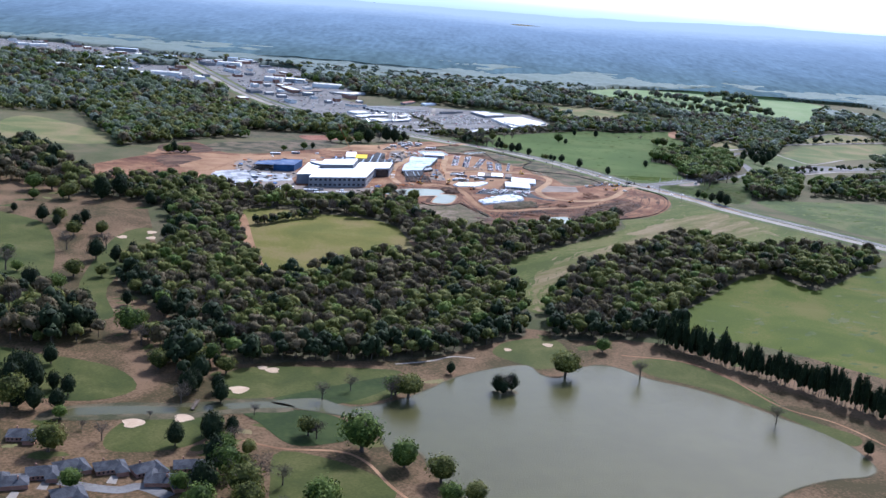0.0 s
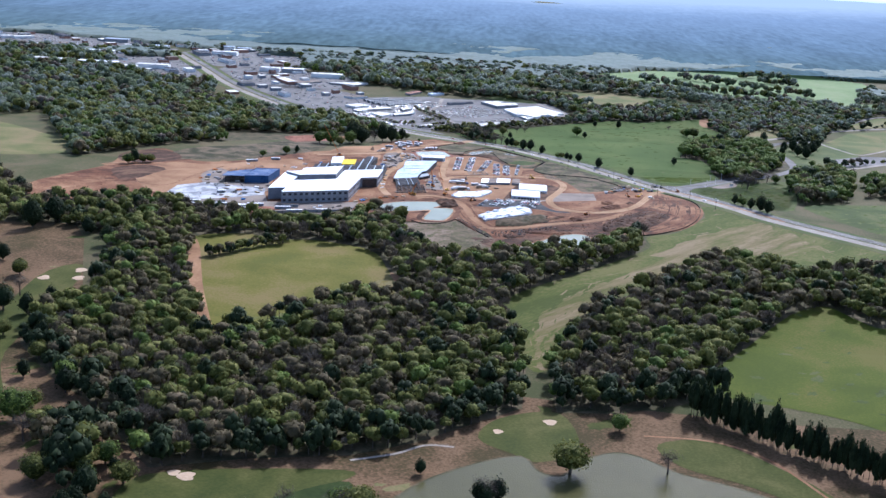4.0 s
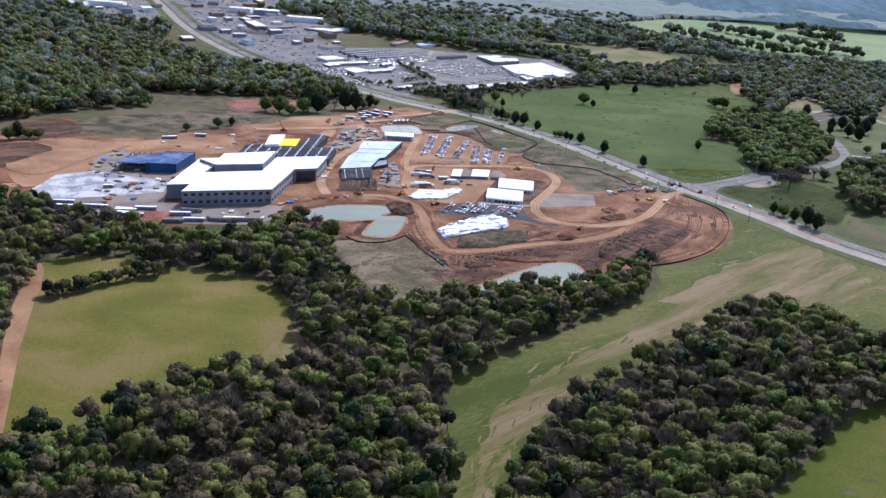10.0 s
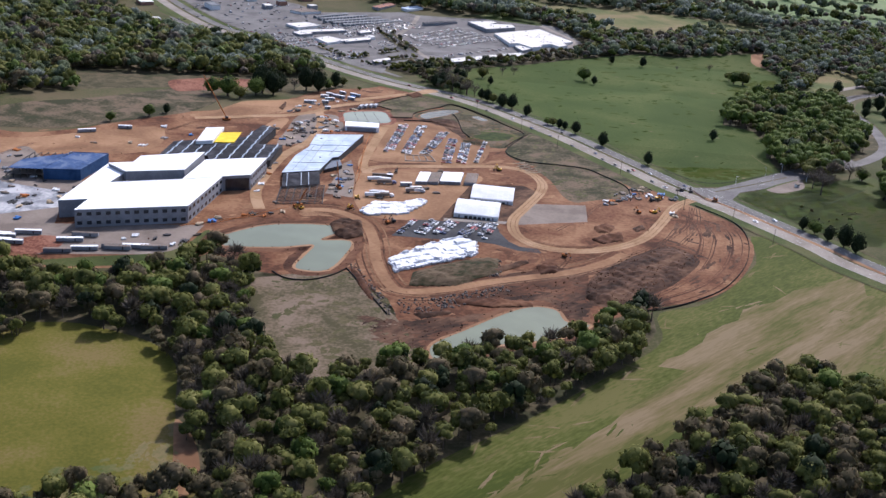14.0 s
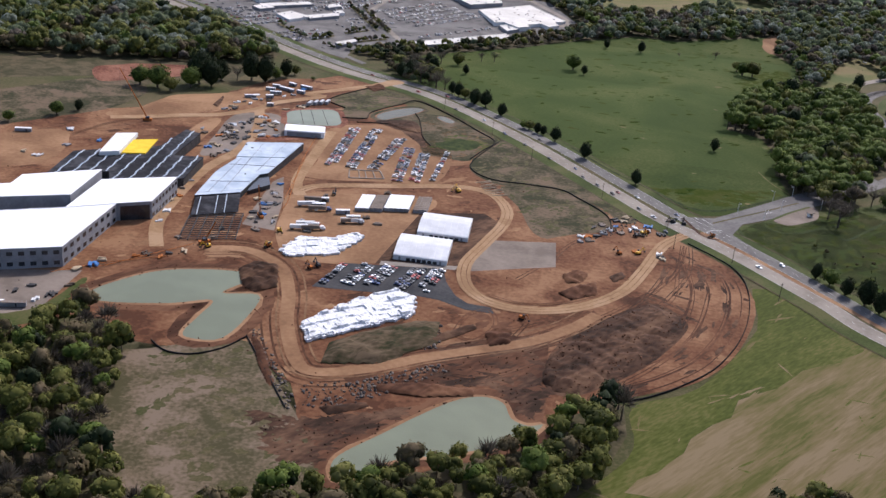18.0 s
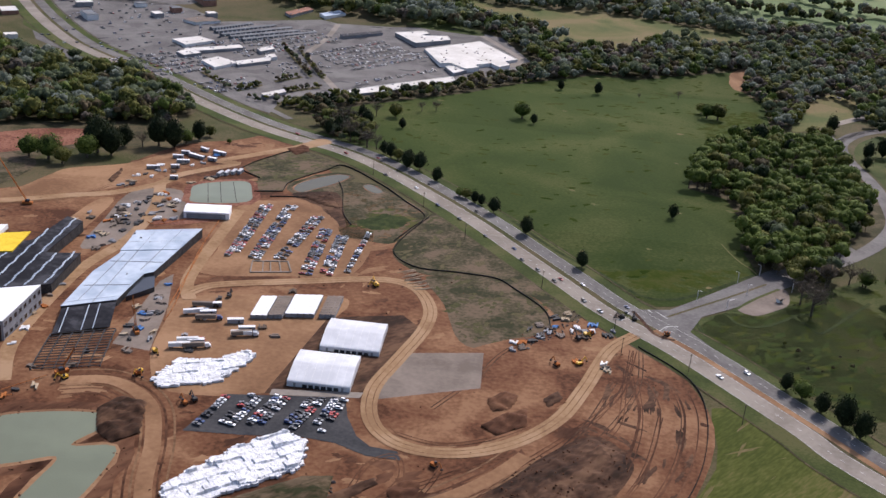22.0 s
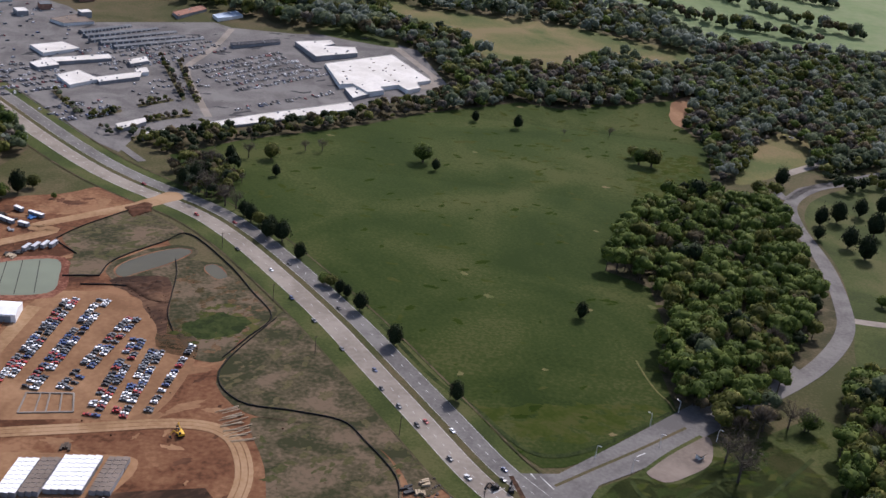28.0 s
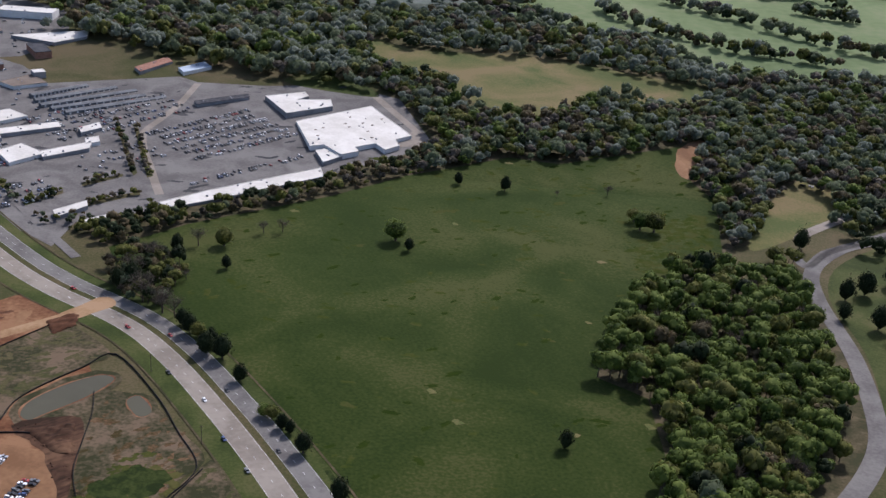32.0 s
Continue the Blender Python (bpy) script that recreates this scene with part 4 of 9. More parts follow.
for d in [[(209, 1135.8), (211.7, 1122), (219.3, 1109.9), (226.2, 1098.9), (235.9, 1083.4)], [(224.3, 1147.3), (226.8, 1139.2), (232.8, 1136.2), (243, 1140.7), (256.3, 1153.5), (264.1, 1156)], [(254.6, 1151), (258.9, 1143.8), (263.1, 1136.8), (276.4, 1152.5), (294.6, 1175.4)]]:
    ribbon("ditch", d, 1.8, GRASS_DITCH, 4.2, "dark grassy ditch in the roadside field", "ditch")
ribbon("trench", [(182.2, 1140.7), (185.6, 1131.2), (189.2, 1120.2), (193.4, 1116.1), (197.7, 1115)], 1.7, DIRT_DARK, 5.5, "dark open trench in the highway median", "trench")
for a in [[(192.3, 1142.6), (196.9, 1136)], [(192.2, 1122.8), (195.5, 1127.5), (200.7, 1129)], [(189.1, 1143.6), (190.7, 1140.7)], [(176.2, 1129.4), (180.2, 1133.3)], [(227.7, 1162.3), (231.1, 1165.2)]]:
    ribbon("road_marking", a, 0.4, LINE_WHITE, 5.45, "white painted turn line", "marking")
ribbon("pasture_path", [(235, 1234.6), (237.3, 1222.7), (240.8, 1211.1), (244.7, 1203.4), (246.3, 1197.2)], 0.8, GRASS_TAN, 2.6, "faint pale path in the pasture", "path")


def patches(name, area, mat, n, size, seed, layer, label, category="ground", long=1.6, turn=None, avoid=()):
    """Ragged patches of another cover strewn over an area, too many to count. turn: their direction, or along the area's edge."""
    r = np.random.default_rng(seed)
    q = np.array(area, float)
    lo, hi = q.min(0), q.max(0)
    p = r.uniform(lo, hi, (n * 50, 2))
    ok = inside(p, area)
    for a in avoid:
        ok &= ~inside(p, a)
    p = p[ok][:n]
    mid, step = (q + np.roll(q, -1, 0)) / 2, np.roll(q, -1, 0) - q
    V, F = [], []
    for i, c in enumerate(p):
        if turn is None:
            e = step[np.argmin(np.hypot(*(mid - c).T))]
            t = math.atan2(e[1], e[0]) + r.normal() * 0.12
        else:
            t = math.radians(turn) + r.normal() * 0.5
        s, ca, sa, k = size * r.uniform(0.3, 1.3) ** 1.3, math.cos(t), math.sin(t), len(V)
        m = 14
        for j in range(m):
            a, w = 2 * math.pi * j / m, s * r.uniform(0.45, 1.15)
            x, y = w * long * math.cos(a), w * math.sin(a)
            y = c[1] + x * sa + y * ca
            V.append((c[0] + x * ca - w * math.sin(a) * sa, y, gz(y) + 0.06 * layer + 0.0001 * i))
        F.append(tuple(range(k, k + m)))
    me = bpy.data.meshes.new(name)
    me.from_pydata(V, [], F)
    me.materials.append(mat)
    return tagged(new(name, me), label, category, kind="stuff")


STREAK = [(57.6, 684.9), (56.9, 751.5), (70.6, 784.4), (94.5, 817.1), (127, 851.5), (169.5, 909), (223.1, 974.1), (262.7, 972.7), (275.6, 941), (242.3, 920.2), (210, 913.3), (176.8, 881.1), (140, 843.1), (114.8, 805.9), (90.1, 771.9), (72.9, 744.7), (65, 702.3), (62.1, 681.7)]
zone("mown_band", [(61, 740), (66, 768), (88, 803), (120, 850), (158, 903), (196, 950), (236, 992), (262, 985), (262, 955), (224, 926), (192, 912), (160, 872), (126, 826), (98, 792), (78, 755), (68, 735)], GRASS_BAND, 2.35, "tan mown band along the middle of the hay field", "field", rim=6)
zone("mown_band", [(146.0, 895.4), (158.3, 918.4), (180.7, 950.9), (207.8, 982.4), (233.7, 1005.1), (252.5, 1020.6), (225.2, 912.9)], GRASS_BAND, 2.38, "tan mown band at the wide end of the hay field", "field", rim=5)
patches("hay_streaks", FIELD_MID, GRASS_BAND, 150, 0.62, 91, 2.55, "thin tan streaks across the hay field", "field", 10, 50)
patches("green_streaks", STREAK, GRASS_STRIPED, 100, 0.5, 92, 2.6, "thin green streaks in the mown hay", "field", 10, 50)
patches("mown_streaks", STREAK, GRASS_BAND, 420, 1.5, 51, 2.5, "tan mown streaks along the hay field", "field", 5)
patches("dark_earth", SITE, DIRT_SHADE, 320, 2.6, 53, 2.6, "damp dark stains on the bare earth", "earth", 2.2, 30)
patches("pale_earth", SITE, DIRT_TAN, 260, 2.4, 54, 2.75, "dry pale patches on the bare earth", "earth", 2.5, 20)
patches("dark_earth", [(154.7, 1033.1), (176.6, 1094.2), (196.6, 1076.9), (199.1, 1046.6), (191.8, 1012.6), (173.1, 980.7), (151.5, 958.7), (137.8, 949.5), (159.6, 986), (173.2, 1018)], DIRT_DARK, 60, 1.3, 55, 3.4, "dark damp streaks on the slope", "earth", 5)
patches("red_earth", [(77.3, 971.3), (88.6, 981.1), (114.8, 990), (115.2, 963), (109.8, 948.1), (91, 948.3), (72.9, 941.8), (75, 956)], DIRT_DARK, 60, 1.8, 57, 3.6, "dark churned patches in the cut", "earth", 3, 10)
patches("weeds", [(-30, 938), (-25, 945), (3, 959), (15, 949), (41, 904), (47, 880), (38, 869), (14, 850), (6, 871), (-8, 892)], GRASS_ROUGH, 120, 1.6, 58, 3.6, "greenish weed patches in the scrub", "scrub", 2, 40)
for k, s in enumerate(SCRUBS[1:]):
    patches("weeds", s, (GRASS_ROUGH, GRASS_ROUGH, GRASS_GOLF)[k], 90, 1.4, 60 + k, 3.6, "green weed patches in the scrub", "scrub", 2, 60)
patches("dry_grass", PASTURE, GRASS_DRY_PALE, 160, 1.4, 64, 2.1, "drier brown patches in the pasture", "pasture", 2.4, 10)
patches("dry_grass", [(159.3, 1184.5), (179.8, 1182.4), (220.1, 1197), (241.2, 1198.1), (214.1, 1171.1), (198.1, 1161), (183.7, 1166.2)], GRASS_DRY_PALE, 90, 2.4, 65, 2.2, "dry tan patches near the road", "pasture", 2.5, 15)
patches("rank_grass", PASTURE, GRASS_TUFT, 150, 1.5, 66, 2.25, "rank dark green tufts in the pasture", "pasture", 2.2, 25)
patches("dry_grass", MEADOW_WEST, GRASS_MEADOW, 60, 2.6, 67, 3.1, "pale tan patches in the meadow", "meadow", 2, 20)
patches("bare_ground", [(-99, 712), (-59, 766), (-14, 779), (-13, 790), (-29, 818), (-36, 800), (-62, 782), (-90, 740), (-112, 712)], GRASS_TAN, 150, 1.5, 68, 3.2, "bare pinkish earth along the edge of the meadow", "meadow", 2)
patches("green_grass", FIELD_EAST, GRASS_VERGE, 110, 3.0, 69, 2.1, "darker patches in the bright field", "field", 2, 20)
patches("green_grass", GOLF, GRASS_FAIRWAY, 320, 4.0, 70, 1.1, "greener patches in the golf rough", "grass", 2, 30, avoid=[LAKE])
patches("bare_ground", GOLF, GRASS_TAN, 260, 3.0, 71, 1.3, "bare tan patches in the golf rough", "grass", 2, 10, avoid=[LAKE])
for k, g in enumerate([[(205.9, 1131.6), (223.5, 1148.4), (242.9, 1149.9), (272.4, 1181.7), (311.8, 1199.4), (282.9, 1069.2), (247.7, 1078.9), (227.5, 1099), (209.9, 1114.9)], [(209.1, 1129.8), (271.8, 1184), (298.6, 1145.9), (273.9, 1064.7), (240.4, 1085.9)], [(293.8, 1079.7), (346.1, 1109.6), (450.6, 1119.4), (392.4, 962.6), (341.2, 986.7)]]):
    patches("dark_grass", g, GRASS_PASTURE, 90, 1.6, 72 + k, 2.15, "darker rank grass in the roadside field", "field", 2.5, 30)
    patches("dry_grass", g, GRASS_DRY_PALE, 90, 1.3, 76 + k, 2.3, "dry patches in the roadside field", "field", 2.5, 30)
patches("worn_asphalt", MALL, ASPHALT, 120, 2.0, 81, 2.3, "dark patched asphalt", "car park", 3, 40)
zone("loop_green", [(334.9, 1260.4), (347.8, 1309.6), (357.4, 1374.6), (356.2, 1436.6), (376.7, 1484.8), (430.4, 1523.9), (457.9, 1465.5), (369.5, 1230), (334.1, 1221.6)], GRASS_VERGE, 1.9, "green grass inside the loop of the side road", "grass")
ribbon("island_grass", [(227.4, 1151.1), (239.4, 1166.3), (254, 1181.5)], 1.6, GRASS_VERGE, 4.9, "narrow grass strip beside the gravel island", "grass")
for f in [[(-90.5, 490.6), (-78.2, 495.4), (-54.3, 495), (-40.2, 487.8), (-31, 473.4), (-42.3, 461.7), (-60.2, 456.3), (-77.4, 476.5)], [(-77.8, 505.5), (-58.1, 523.5), (-23.7, 549.9), (-19.5, 538.7), (-40.1, 511), (-60.8, 503.5)]]:
    zone("lush_grass", f, GRASS_LUSH, 2.9, "dark lush grass beside the creek", "grass")
zone("creek_bank", [(-174.1, 461), (-166.9, 475.8), (-139.8, 488.1), (-114.8, 492.9), (-95.4, 501.6), (-77.6, 507), (-64.8, 494.1), (-87.1, 486.5), (-110.3, 474.8), (-134, 468.4), (-157.3, 462.7)], WOOD_FLOOR, 2.95, "dark muddy creek bank", "bank", rim=1.5)
zone("scrub", [(-24.9, 1286), (-19.6, 1302.7), (-4.3, 1328.5), (11.1, 1322.4), (26.9, 1306.4), (19.2, 1295), (9.2, 1278.4), (3.8, 1265), (3.9, 1250.9), (-10, 1247.1), (-13.5, 1269)], SCRUB, 3.5, "grey-brown weedy scrub above the pond", "scrub")
patches("weeds", [(-24.9, 1286), (-19.6, 1302.7), (-4.3, 1328.5), (11.1, 1322.4), (26.9, 1306.4), (19.2, 1295), (9.2, 1278.4), (3.8, 1265), (3.9, 1250.9), (-10, 1247.1), (-13.5, 1269)], GRASS_ROUGH, 90, 1.5, 82, 3.6, "green weeds in the scrub", "scrub", 2.5, 20)
patches("green_edge", [(47.8, 1207.7), (49.4, 1223.5), (56.5, 1239.8), (70.7, 1238.4), (80, 1221.7), (73.2, 1208), (57.7, 1201.5)], GRASS_FAIRWAY, 90, 1.5, 83, 4.0, "green grass round a wet hollow", "grass", 1.6, 20)
# pale patches put the haze and view-angle brightness of the far pasture into colour
patches("dry_grass", [(83.6, 1581.8), (165.6, 1641), (222.4, 1639.8), (297.7, 1662.1), (323.4, 1639.9), (315.5, 1573.4), (288.8, 1452.4), (258, 1404.6), (214.3, 1424.6), (149.2, 1494.3), (76.7, 1524)], GRASS_DRY_PALE, 90, 2.0, 84, 2.35, "paler patches on the far pasture, put in for haze", "pasture", 2.2, 15)
patches("dry_edge", [(259.5, 1478.8), (280.8, 1517.6), (308.7, 1540.8), (306.7, 1500.9), (301.5, 1472.6), (278.9, 1449.8), (256.1, 1443.8)], GRASS_DRY_PALE, 330, 1.7, 85, 2.6, "dry tan grass at the edge of the pasture", "meadow", 2, 15)
zone("bare_corner", [(306.1, 1646.6), (323.6, 1669.8), (331.8, 1642.3), (318.3, 1605.1), (306.8, 1591.4), (299.3, 1608.4)], DIRT_TAN, 2.7, "bare tan corner of the pasture", "earth", rim=2)
ribbon("fork_road", [(350.2, 1485.7), (354, 1473.8), (369.1, 1495.2), (390.4, 1511.9), (408.5, 1527.3), (436.2, 1548.8)], 6, ASPHALT_OLD, 4.5, "grey asphalt branch of the side road")
zone("back_lawn", [(20.7, 1721.9), (41.8, 1756.6), (81.8, 1721.7), (92.8, 1699.3), (58.3, 1702.4), (31.4, 1710.1)], GRASS_VERGE, 2.2, "green bank behind the supermarket", "grass")
for c in [[(-289.7, 1102.1), (-301.8, 1133.4), (-292, 1159.5), (-273.9, 1167.8), (-252.7, 1151.7), (-245.6, 1125.8), (-263.6, 1102)], [(-285.4, 1062.9), (-274.7, 1082), (-262.2, 1089.3), (-243.5, 1077.1), (-246.8, 1054.8), (-255.6, 1030.7), (-267, 1023.8)]]:
    zone("dark_cut", c, DIRT_DARK, 3.75, "dark brown cut bank west of the school", "earth", rim=2)
zone("red_patch", [(-146.7, 955.6), (-138.2, 964.8), (-126.5, 964.1), (-125.3, 949.4), (-135.2, 942.4), (-142.2, 944.3)], DIRT_RED, 3.8, "raw orange-red clay beside the site offices", "earth")
zone("churned_earth", [(18.8, 916.5), (31.1, 912.6), (55.9, 920.6), (77.1, 932.8), (103.4, 948.9), (116.3, 952.1), (112, 925.7), (91.9, 917.6), (79.9, 908.3), (61, 900.7), (47.3, 888.4), (31.9, 894)], DIRT_SHADE, 3.42, "dark churned earth below the haul road", "earth", rim=2)
patches("churned_patches", [(18.8, 916.5), (31.1, 912.6), (55.9, 920.6), (77.1, 932.8), (103.4, 948.9), (116.3, 952.1), (112, 925.7), (91.9, 917.6), (79.9, 908.3), (61, 900.7), (47.3, 888.4), (31.9, 894)], DIRT_DARK, 330, 1.3, 88, 3.55, "dark wet ruts in churned earth", "earth", 3, 12, avoid=[swell(LOWER_POND, 5)])


# ---- trees and woods ----
def leaf_cloud(rng, n, size, flat=1.0, cone=0.0, core=1):
    """A crown of radius 1 about the origin: a lumpy inner mass and n bent leaf sprays round it."""
    vs, fs = [], []
    if core:
        bm = bmesh.new()
        bmesh.ops.create_icosphere(bm, subdivisions=core, radius=0.78)
        bumps = rng.normal(size=(14, 3))
        bumps /= np.linalg.norm(bumps, axis=1)[:, None]
        for v in bm.verts:
            d = np.array(v.co.normalized())
            v.co *= 0.78 + 0.3 * max(0, (bumps @ d).max()) ** 8 + 0.13 * rng.random()
        bm.verts.ensure_lookup_table()
        vs += [tuple(v.co) for v in bm.verts]
        fs += [tuple(v.index for v in f.verts) for f in bm.faces]
        bm.free()
    lobes = rng.normal(size=(7, 3))
    lobes /= np.linalg.norm(lobes, axis=1)[:, None]
    for i in range(n):
        d = rng.normal(size=3)
        d /= np.linalg.norm(d)
        if d[2] < -0.35:
            d[2] *= -0.5
        r = 0.7 + 0.3 * max(0, (lobes @ d).max()) ** 3 + 0.12 * rng.normal()
        c = d * r
        u = np.cross(d, rng.normal(size=3))
        u /= np.linalg.norm(u)
        w = np.cross(d, u) + d * rng.normal() * 0.55
        s = size * (0.6 + 0.8 * rng.random())
        k = len(vs)
        vs += [tuple(c - u * s - w * s * 0.5), tuple(c + u * s - w * s * 0.5 + d * s * 0.2), tuple(c + w * s + d * s * rng.normal() * 0.3)]
        fs += [(k, k + 1, k + 2)]
    v = np.array(vs, float)
    if cone:
        h = (v[:, 2] + 1) / 2
        v[:, :2] *= (1.15 - cone * h)[:, None].clip(0.08)
    v[:, 2] *= flat
    return v, np.array(fs, int)


def trunk_mesh(h, r, sides=5):
    ang = np.arange(sides) * 2 * np.pi / sides
    v = np.concatenate([np.stack([np.cos(ang) * r * k, np.sin(ang) * r * k, np.full(sides, z)], 1) for z, k in ((0, 1.3), (h * 0.3, 0.9), (h, 0.35))])
    f = []
    for a in range(2):
        for i in range(sides):
            p, q = a * sides + i, a * sides + (i + 1) % sides
            f += [(p, q, q + sides), (p, q + sides, p + sides)]
    return v, np.array(f, int)


def lobed_crown(rng, lobes, leaves, flat=0.95, size=0.1):
    """A crown of radius 1 about the origin: rounded leaf masses heaped on a dome, with loose sprays on them."""
    bm = bmesh.new()
    bmesh.ops.create_icosphere(bm, subdivisions=1, radius=1)
    ball = np.array([tuple(v.co) for v in bm.verts])
    tri = np.array([[v.index for v in f.verts] for f in bm.faces])
    bm.free()
    cs, rs = [np.array([0, 0, 0.42])], [0.5]
    for i in range(lobes - 1):
        a, e = 2.4 * i + rng.uniform(-0.4, 0.4), rng.uniform(-0.25, 0.85)
        k = rng.uniform(0.48, 0.68)
        cs.append(np.array([math.cos(a) * math.cos(e) * k, math.sin(a) * math.cos(e) * k, math.sin(e) * k]))
        rs.append(rng.uniform(0.3, 0.46))
    C, R = np.array(cs), np.array(rs)
    vs, fs, n = [], [], 0
    for i in range(lobes):
        q = ball * rng.uniform(0.82, 1.16, (len(ball), 1)) * R[i] + C[i]
        mid = q[tri].mean(1)
        near = np.linalg.norm(mid[:, None] - C[None], axis=2) / R[None]
        near[:, i] = 9
        keep = tri[(near.min(1) > 0.86) & (mid[:, 2] > -0.6)]
        vs.append(q)
        fs.append(keep + n)
        n += len(q)
    for i in range(leaves):
        k = rng.integers(lobes)
        d = rng.normal(size=3)
        d[2] = abs(d[2])
        d /= np.linalg.norm(d)
        u = np.cross(d, rng.normal(size=3))
        u /= np.linalg.norm(u)
        w = np.cross(d, u) + d * rng.normal() * 0.5
        c, s = C[k] + d * R[k] * rng.uniform(0.98, 1.2), size * rng.uniform(0.6, 1.4)
        vs.append(np.array([c - u * s - w * s * 0.5, c + u * s - w * s * 0.5, c + w * s]))
        fs.append(np.array([[n, n + 1, n + 2]]))
        n += 3
    return np.concatenate(vs) * (1, 1, flat), np.concatenate(fs)


RNG = np.random.default_rng(7)
# broad crowns in three levels of detail, and tall evergreens
NEAR = [lobed_crown(RNG, 12, 190, 0.95, 0.085) for _ in range(8)]
MIDDLE = [lobed_crown(RNG, 8, 60, 0.95, 0.12) for _ in range(6)]
FAR = [lobed_crown(RNG, 4, 4, 0.6, 0.2) for _ in range(6)]
PINE = [lobed_crown(RNG, 10, 120, 1.3, 0.1) for _ in range(4)]


def bare_crown(rng, n):
    """Thin rising twigs of a leafless crown."""
    vs, fs = [], []
    for i in range(n):
        a, e = rng.uniform(0, 6.283), rng.uniform(0.15, 1.5)
        d = np.array([math.cos(a) * math.cos(e), math.sin(a) * math.cos(e), math.sin(e)])
        p = d * rng.uniform(0.25, 0.6) + (0, 0, -0.35)
        q = p + d * rng.uniform(0.3, 0.65) + rng.normal(size=3) * 0.08
        w = np.cross(d, rng.normal(size=3))
        w /= np.linalg.norm(w)
        k = len(vs)
        s = rng.uniform(0.03, 0.075)
        vs += [tuple(p - w * s), tuple(p + w * s), tuple(q)]
        fs.append((k, k + 1, k + 2))
    return np.array(vs), np.array(fs, int)


BARE = [bare_crown(RNG, 190) for _ in range(4)]
TRUNK = trunk_mesh(1.0, 0.045, 4)


def scatter(polys, spacing, avoid=(), seed=1, keep=1.0):
    r = np.random.default_rng(seed)
    out = []
    for poly in polys:
        q = np.array(poly, float)
        lo, hi = q.min(0), q.max(0)
        gx, gy = np.meshgrid(np.arange(lo[0], hi[0], spacing), np.arange(lo[1], hi[1], spacing))
        p = np.stack([gx.ravel(), gy.ravel()], 1)
        p = p + r.uniform(-0.48, 0.48, p.shape) * spacing
        m = inside(p, poly)
        for a in avoid:
            m &= ~inside(p, a)
        m &= r.random(len(p)) < keep
        out.append(p[m])
    return np.concatenate(out)


def woods(name, pts, label, kinds, size, mix, seed, trunks=True, tall=1.0, dip=0.0, evergreen=None):
    """One mesh of many trees. mix: weights of the leaf materials; size: crown radius."""
    r = np.random.default_rng(seed)
    V, F, M, base = [], [], [], 0
    def pick(x, y):
        """Stands of one kind: brown and bare trees gather in some places, evergreens along the given line."""
        m = np.array(mix, float)
        k = math.exp(3.2 * noise.noise((x * 0.016, y * 0.016, 7)))
        for i in (1, 3):
            if i < len(m):
                m[i] *= k
        if evergreen is not None and np.hypot(*(evergreen - (x, y)).T).min() < 11:
            m[2] += 2.2 * m.sum()
        return r.choice(len(m), p=m / m.sum())
    which = [pick(x, y) for x, y in pts]
    for (x, y), w in zip(pts, which):
        v, f = ((BARE if w == 3 else PINE) if kinds is NEAR and w in (2, 3) else kinds)[r.integers(4)]
        s = size * r.uniform(0.6, 1.42)
        a = r.uniform(0, 6.283)
        c, sn = math.cos(a), math.sin(a)
        hgt = s * tall * r.uniform(1.15, 1.65)
        z0 = gz(y) - dip - (0 if trunks else 0.4 * size)
        q = np.stack([v[:, 0] * c - v[:, 1] * sn, v[:, 0] * sn + v[:, 1] * c, v[:, 2] * r.uniform(0.9, 1.25)], 1) * s + (x, y, z0 + hgt)
        V.append(q)
        F.append(f + base)
        M.append(np.full(len(f), w))
        base += len(q)
        if trunks:
            tv, tf = TRUNK
            V.append(tv * (s * 1.2, s * 1.2, hgt) + (x, y, z0))
            F.append(tf + base)
            M.append(np.full(len(tf), len(LEAF)))
            base += len(tv)
    V, F, M = np.concatenate(V), np.concatenate(F), np.concatenate(M)
    me = bpy.data.meshes.new(name)
    me.vertices.add(len(V))
    me.vertices.foreach_set("co", V.astype(np.float32).ravel())
    me.loops.add(len(F) * 3)
    me.loops.foreach_set("vertex_index", F.astype(np.int32).ravel())
    me.polygons.add(len(F))
    me.polygons.foreach_set("loop_start", np.arange(0, len(F) * 3, 3, dtype=np.int32))
    me.polygons.foreach_set("material_index", M.astype(np.int32))
    me.polygons.foreach_set("use_smooth", np.ones(len(F), bool))
    me.update(calc_edges=True)
    me.validate()
    for m in LEAF + [BARK]:
        me.materials.append(m)
    return tagged(new(name, me), label, "woods", kind="stuff")


TOWN_LOTS = [[(-260, 1560), (-150, 1520), (-110, 1590), (-170, 1700), (-300, 1720)], [(-330, 1720), (-180, 1720), (-200, 1860), (-380, 1880)], [(-420, 1690), (-350, 1720), (-480, 1960), (-580, 1930), (-520, 1800)], [(-430, 1900), (-260, 1900), (-300, 2060), (-480, 2080)], [(-1050, 2020), (-760, 1960), (-600, 2010), (-560, 2130), (-800, 2190), (-1050, 2150)]]
PINE_EDGE = np.array(smooth_line([(-206, 690), (-190, 655), (-173, 636), (-142, 606), (-112, 568), (-100, 555), (-64, 568), (-22, 578), (4, 595), (27, 616), (50, 638), (52, 664)], False, 8))
PINE_EDGE_EAST = np.array(smooth_line([(66, 650), (70, 638), (94, 641), (124, 654), (150, 668)], False, 8))
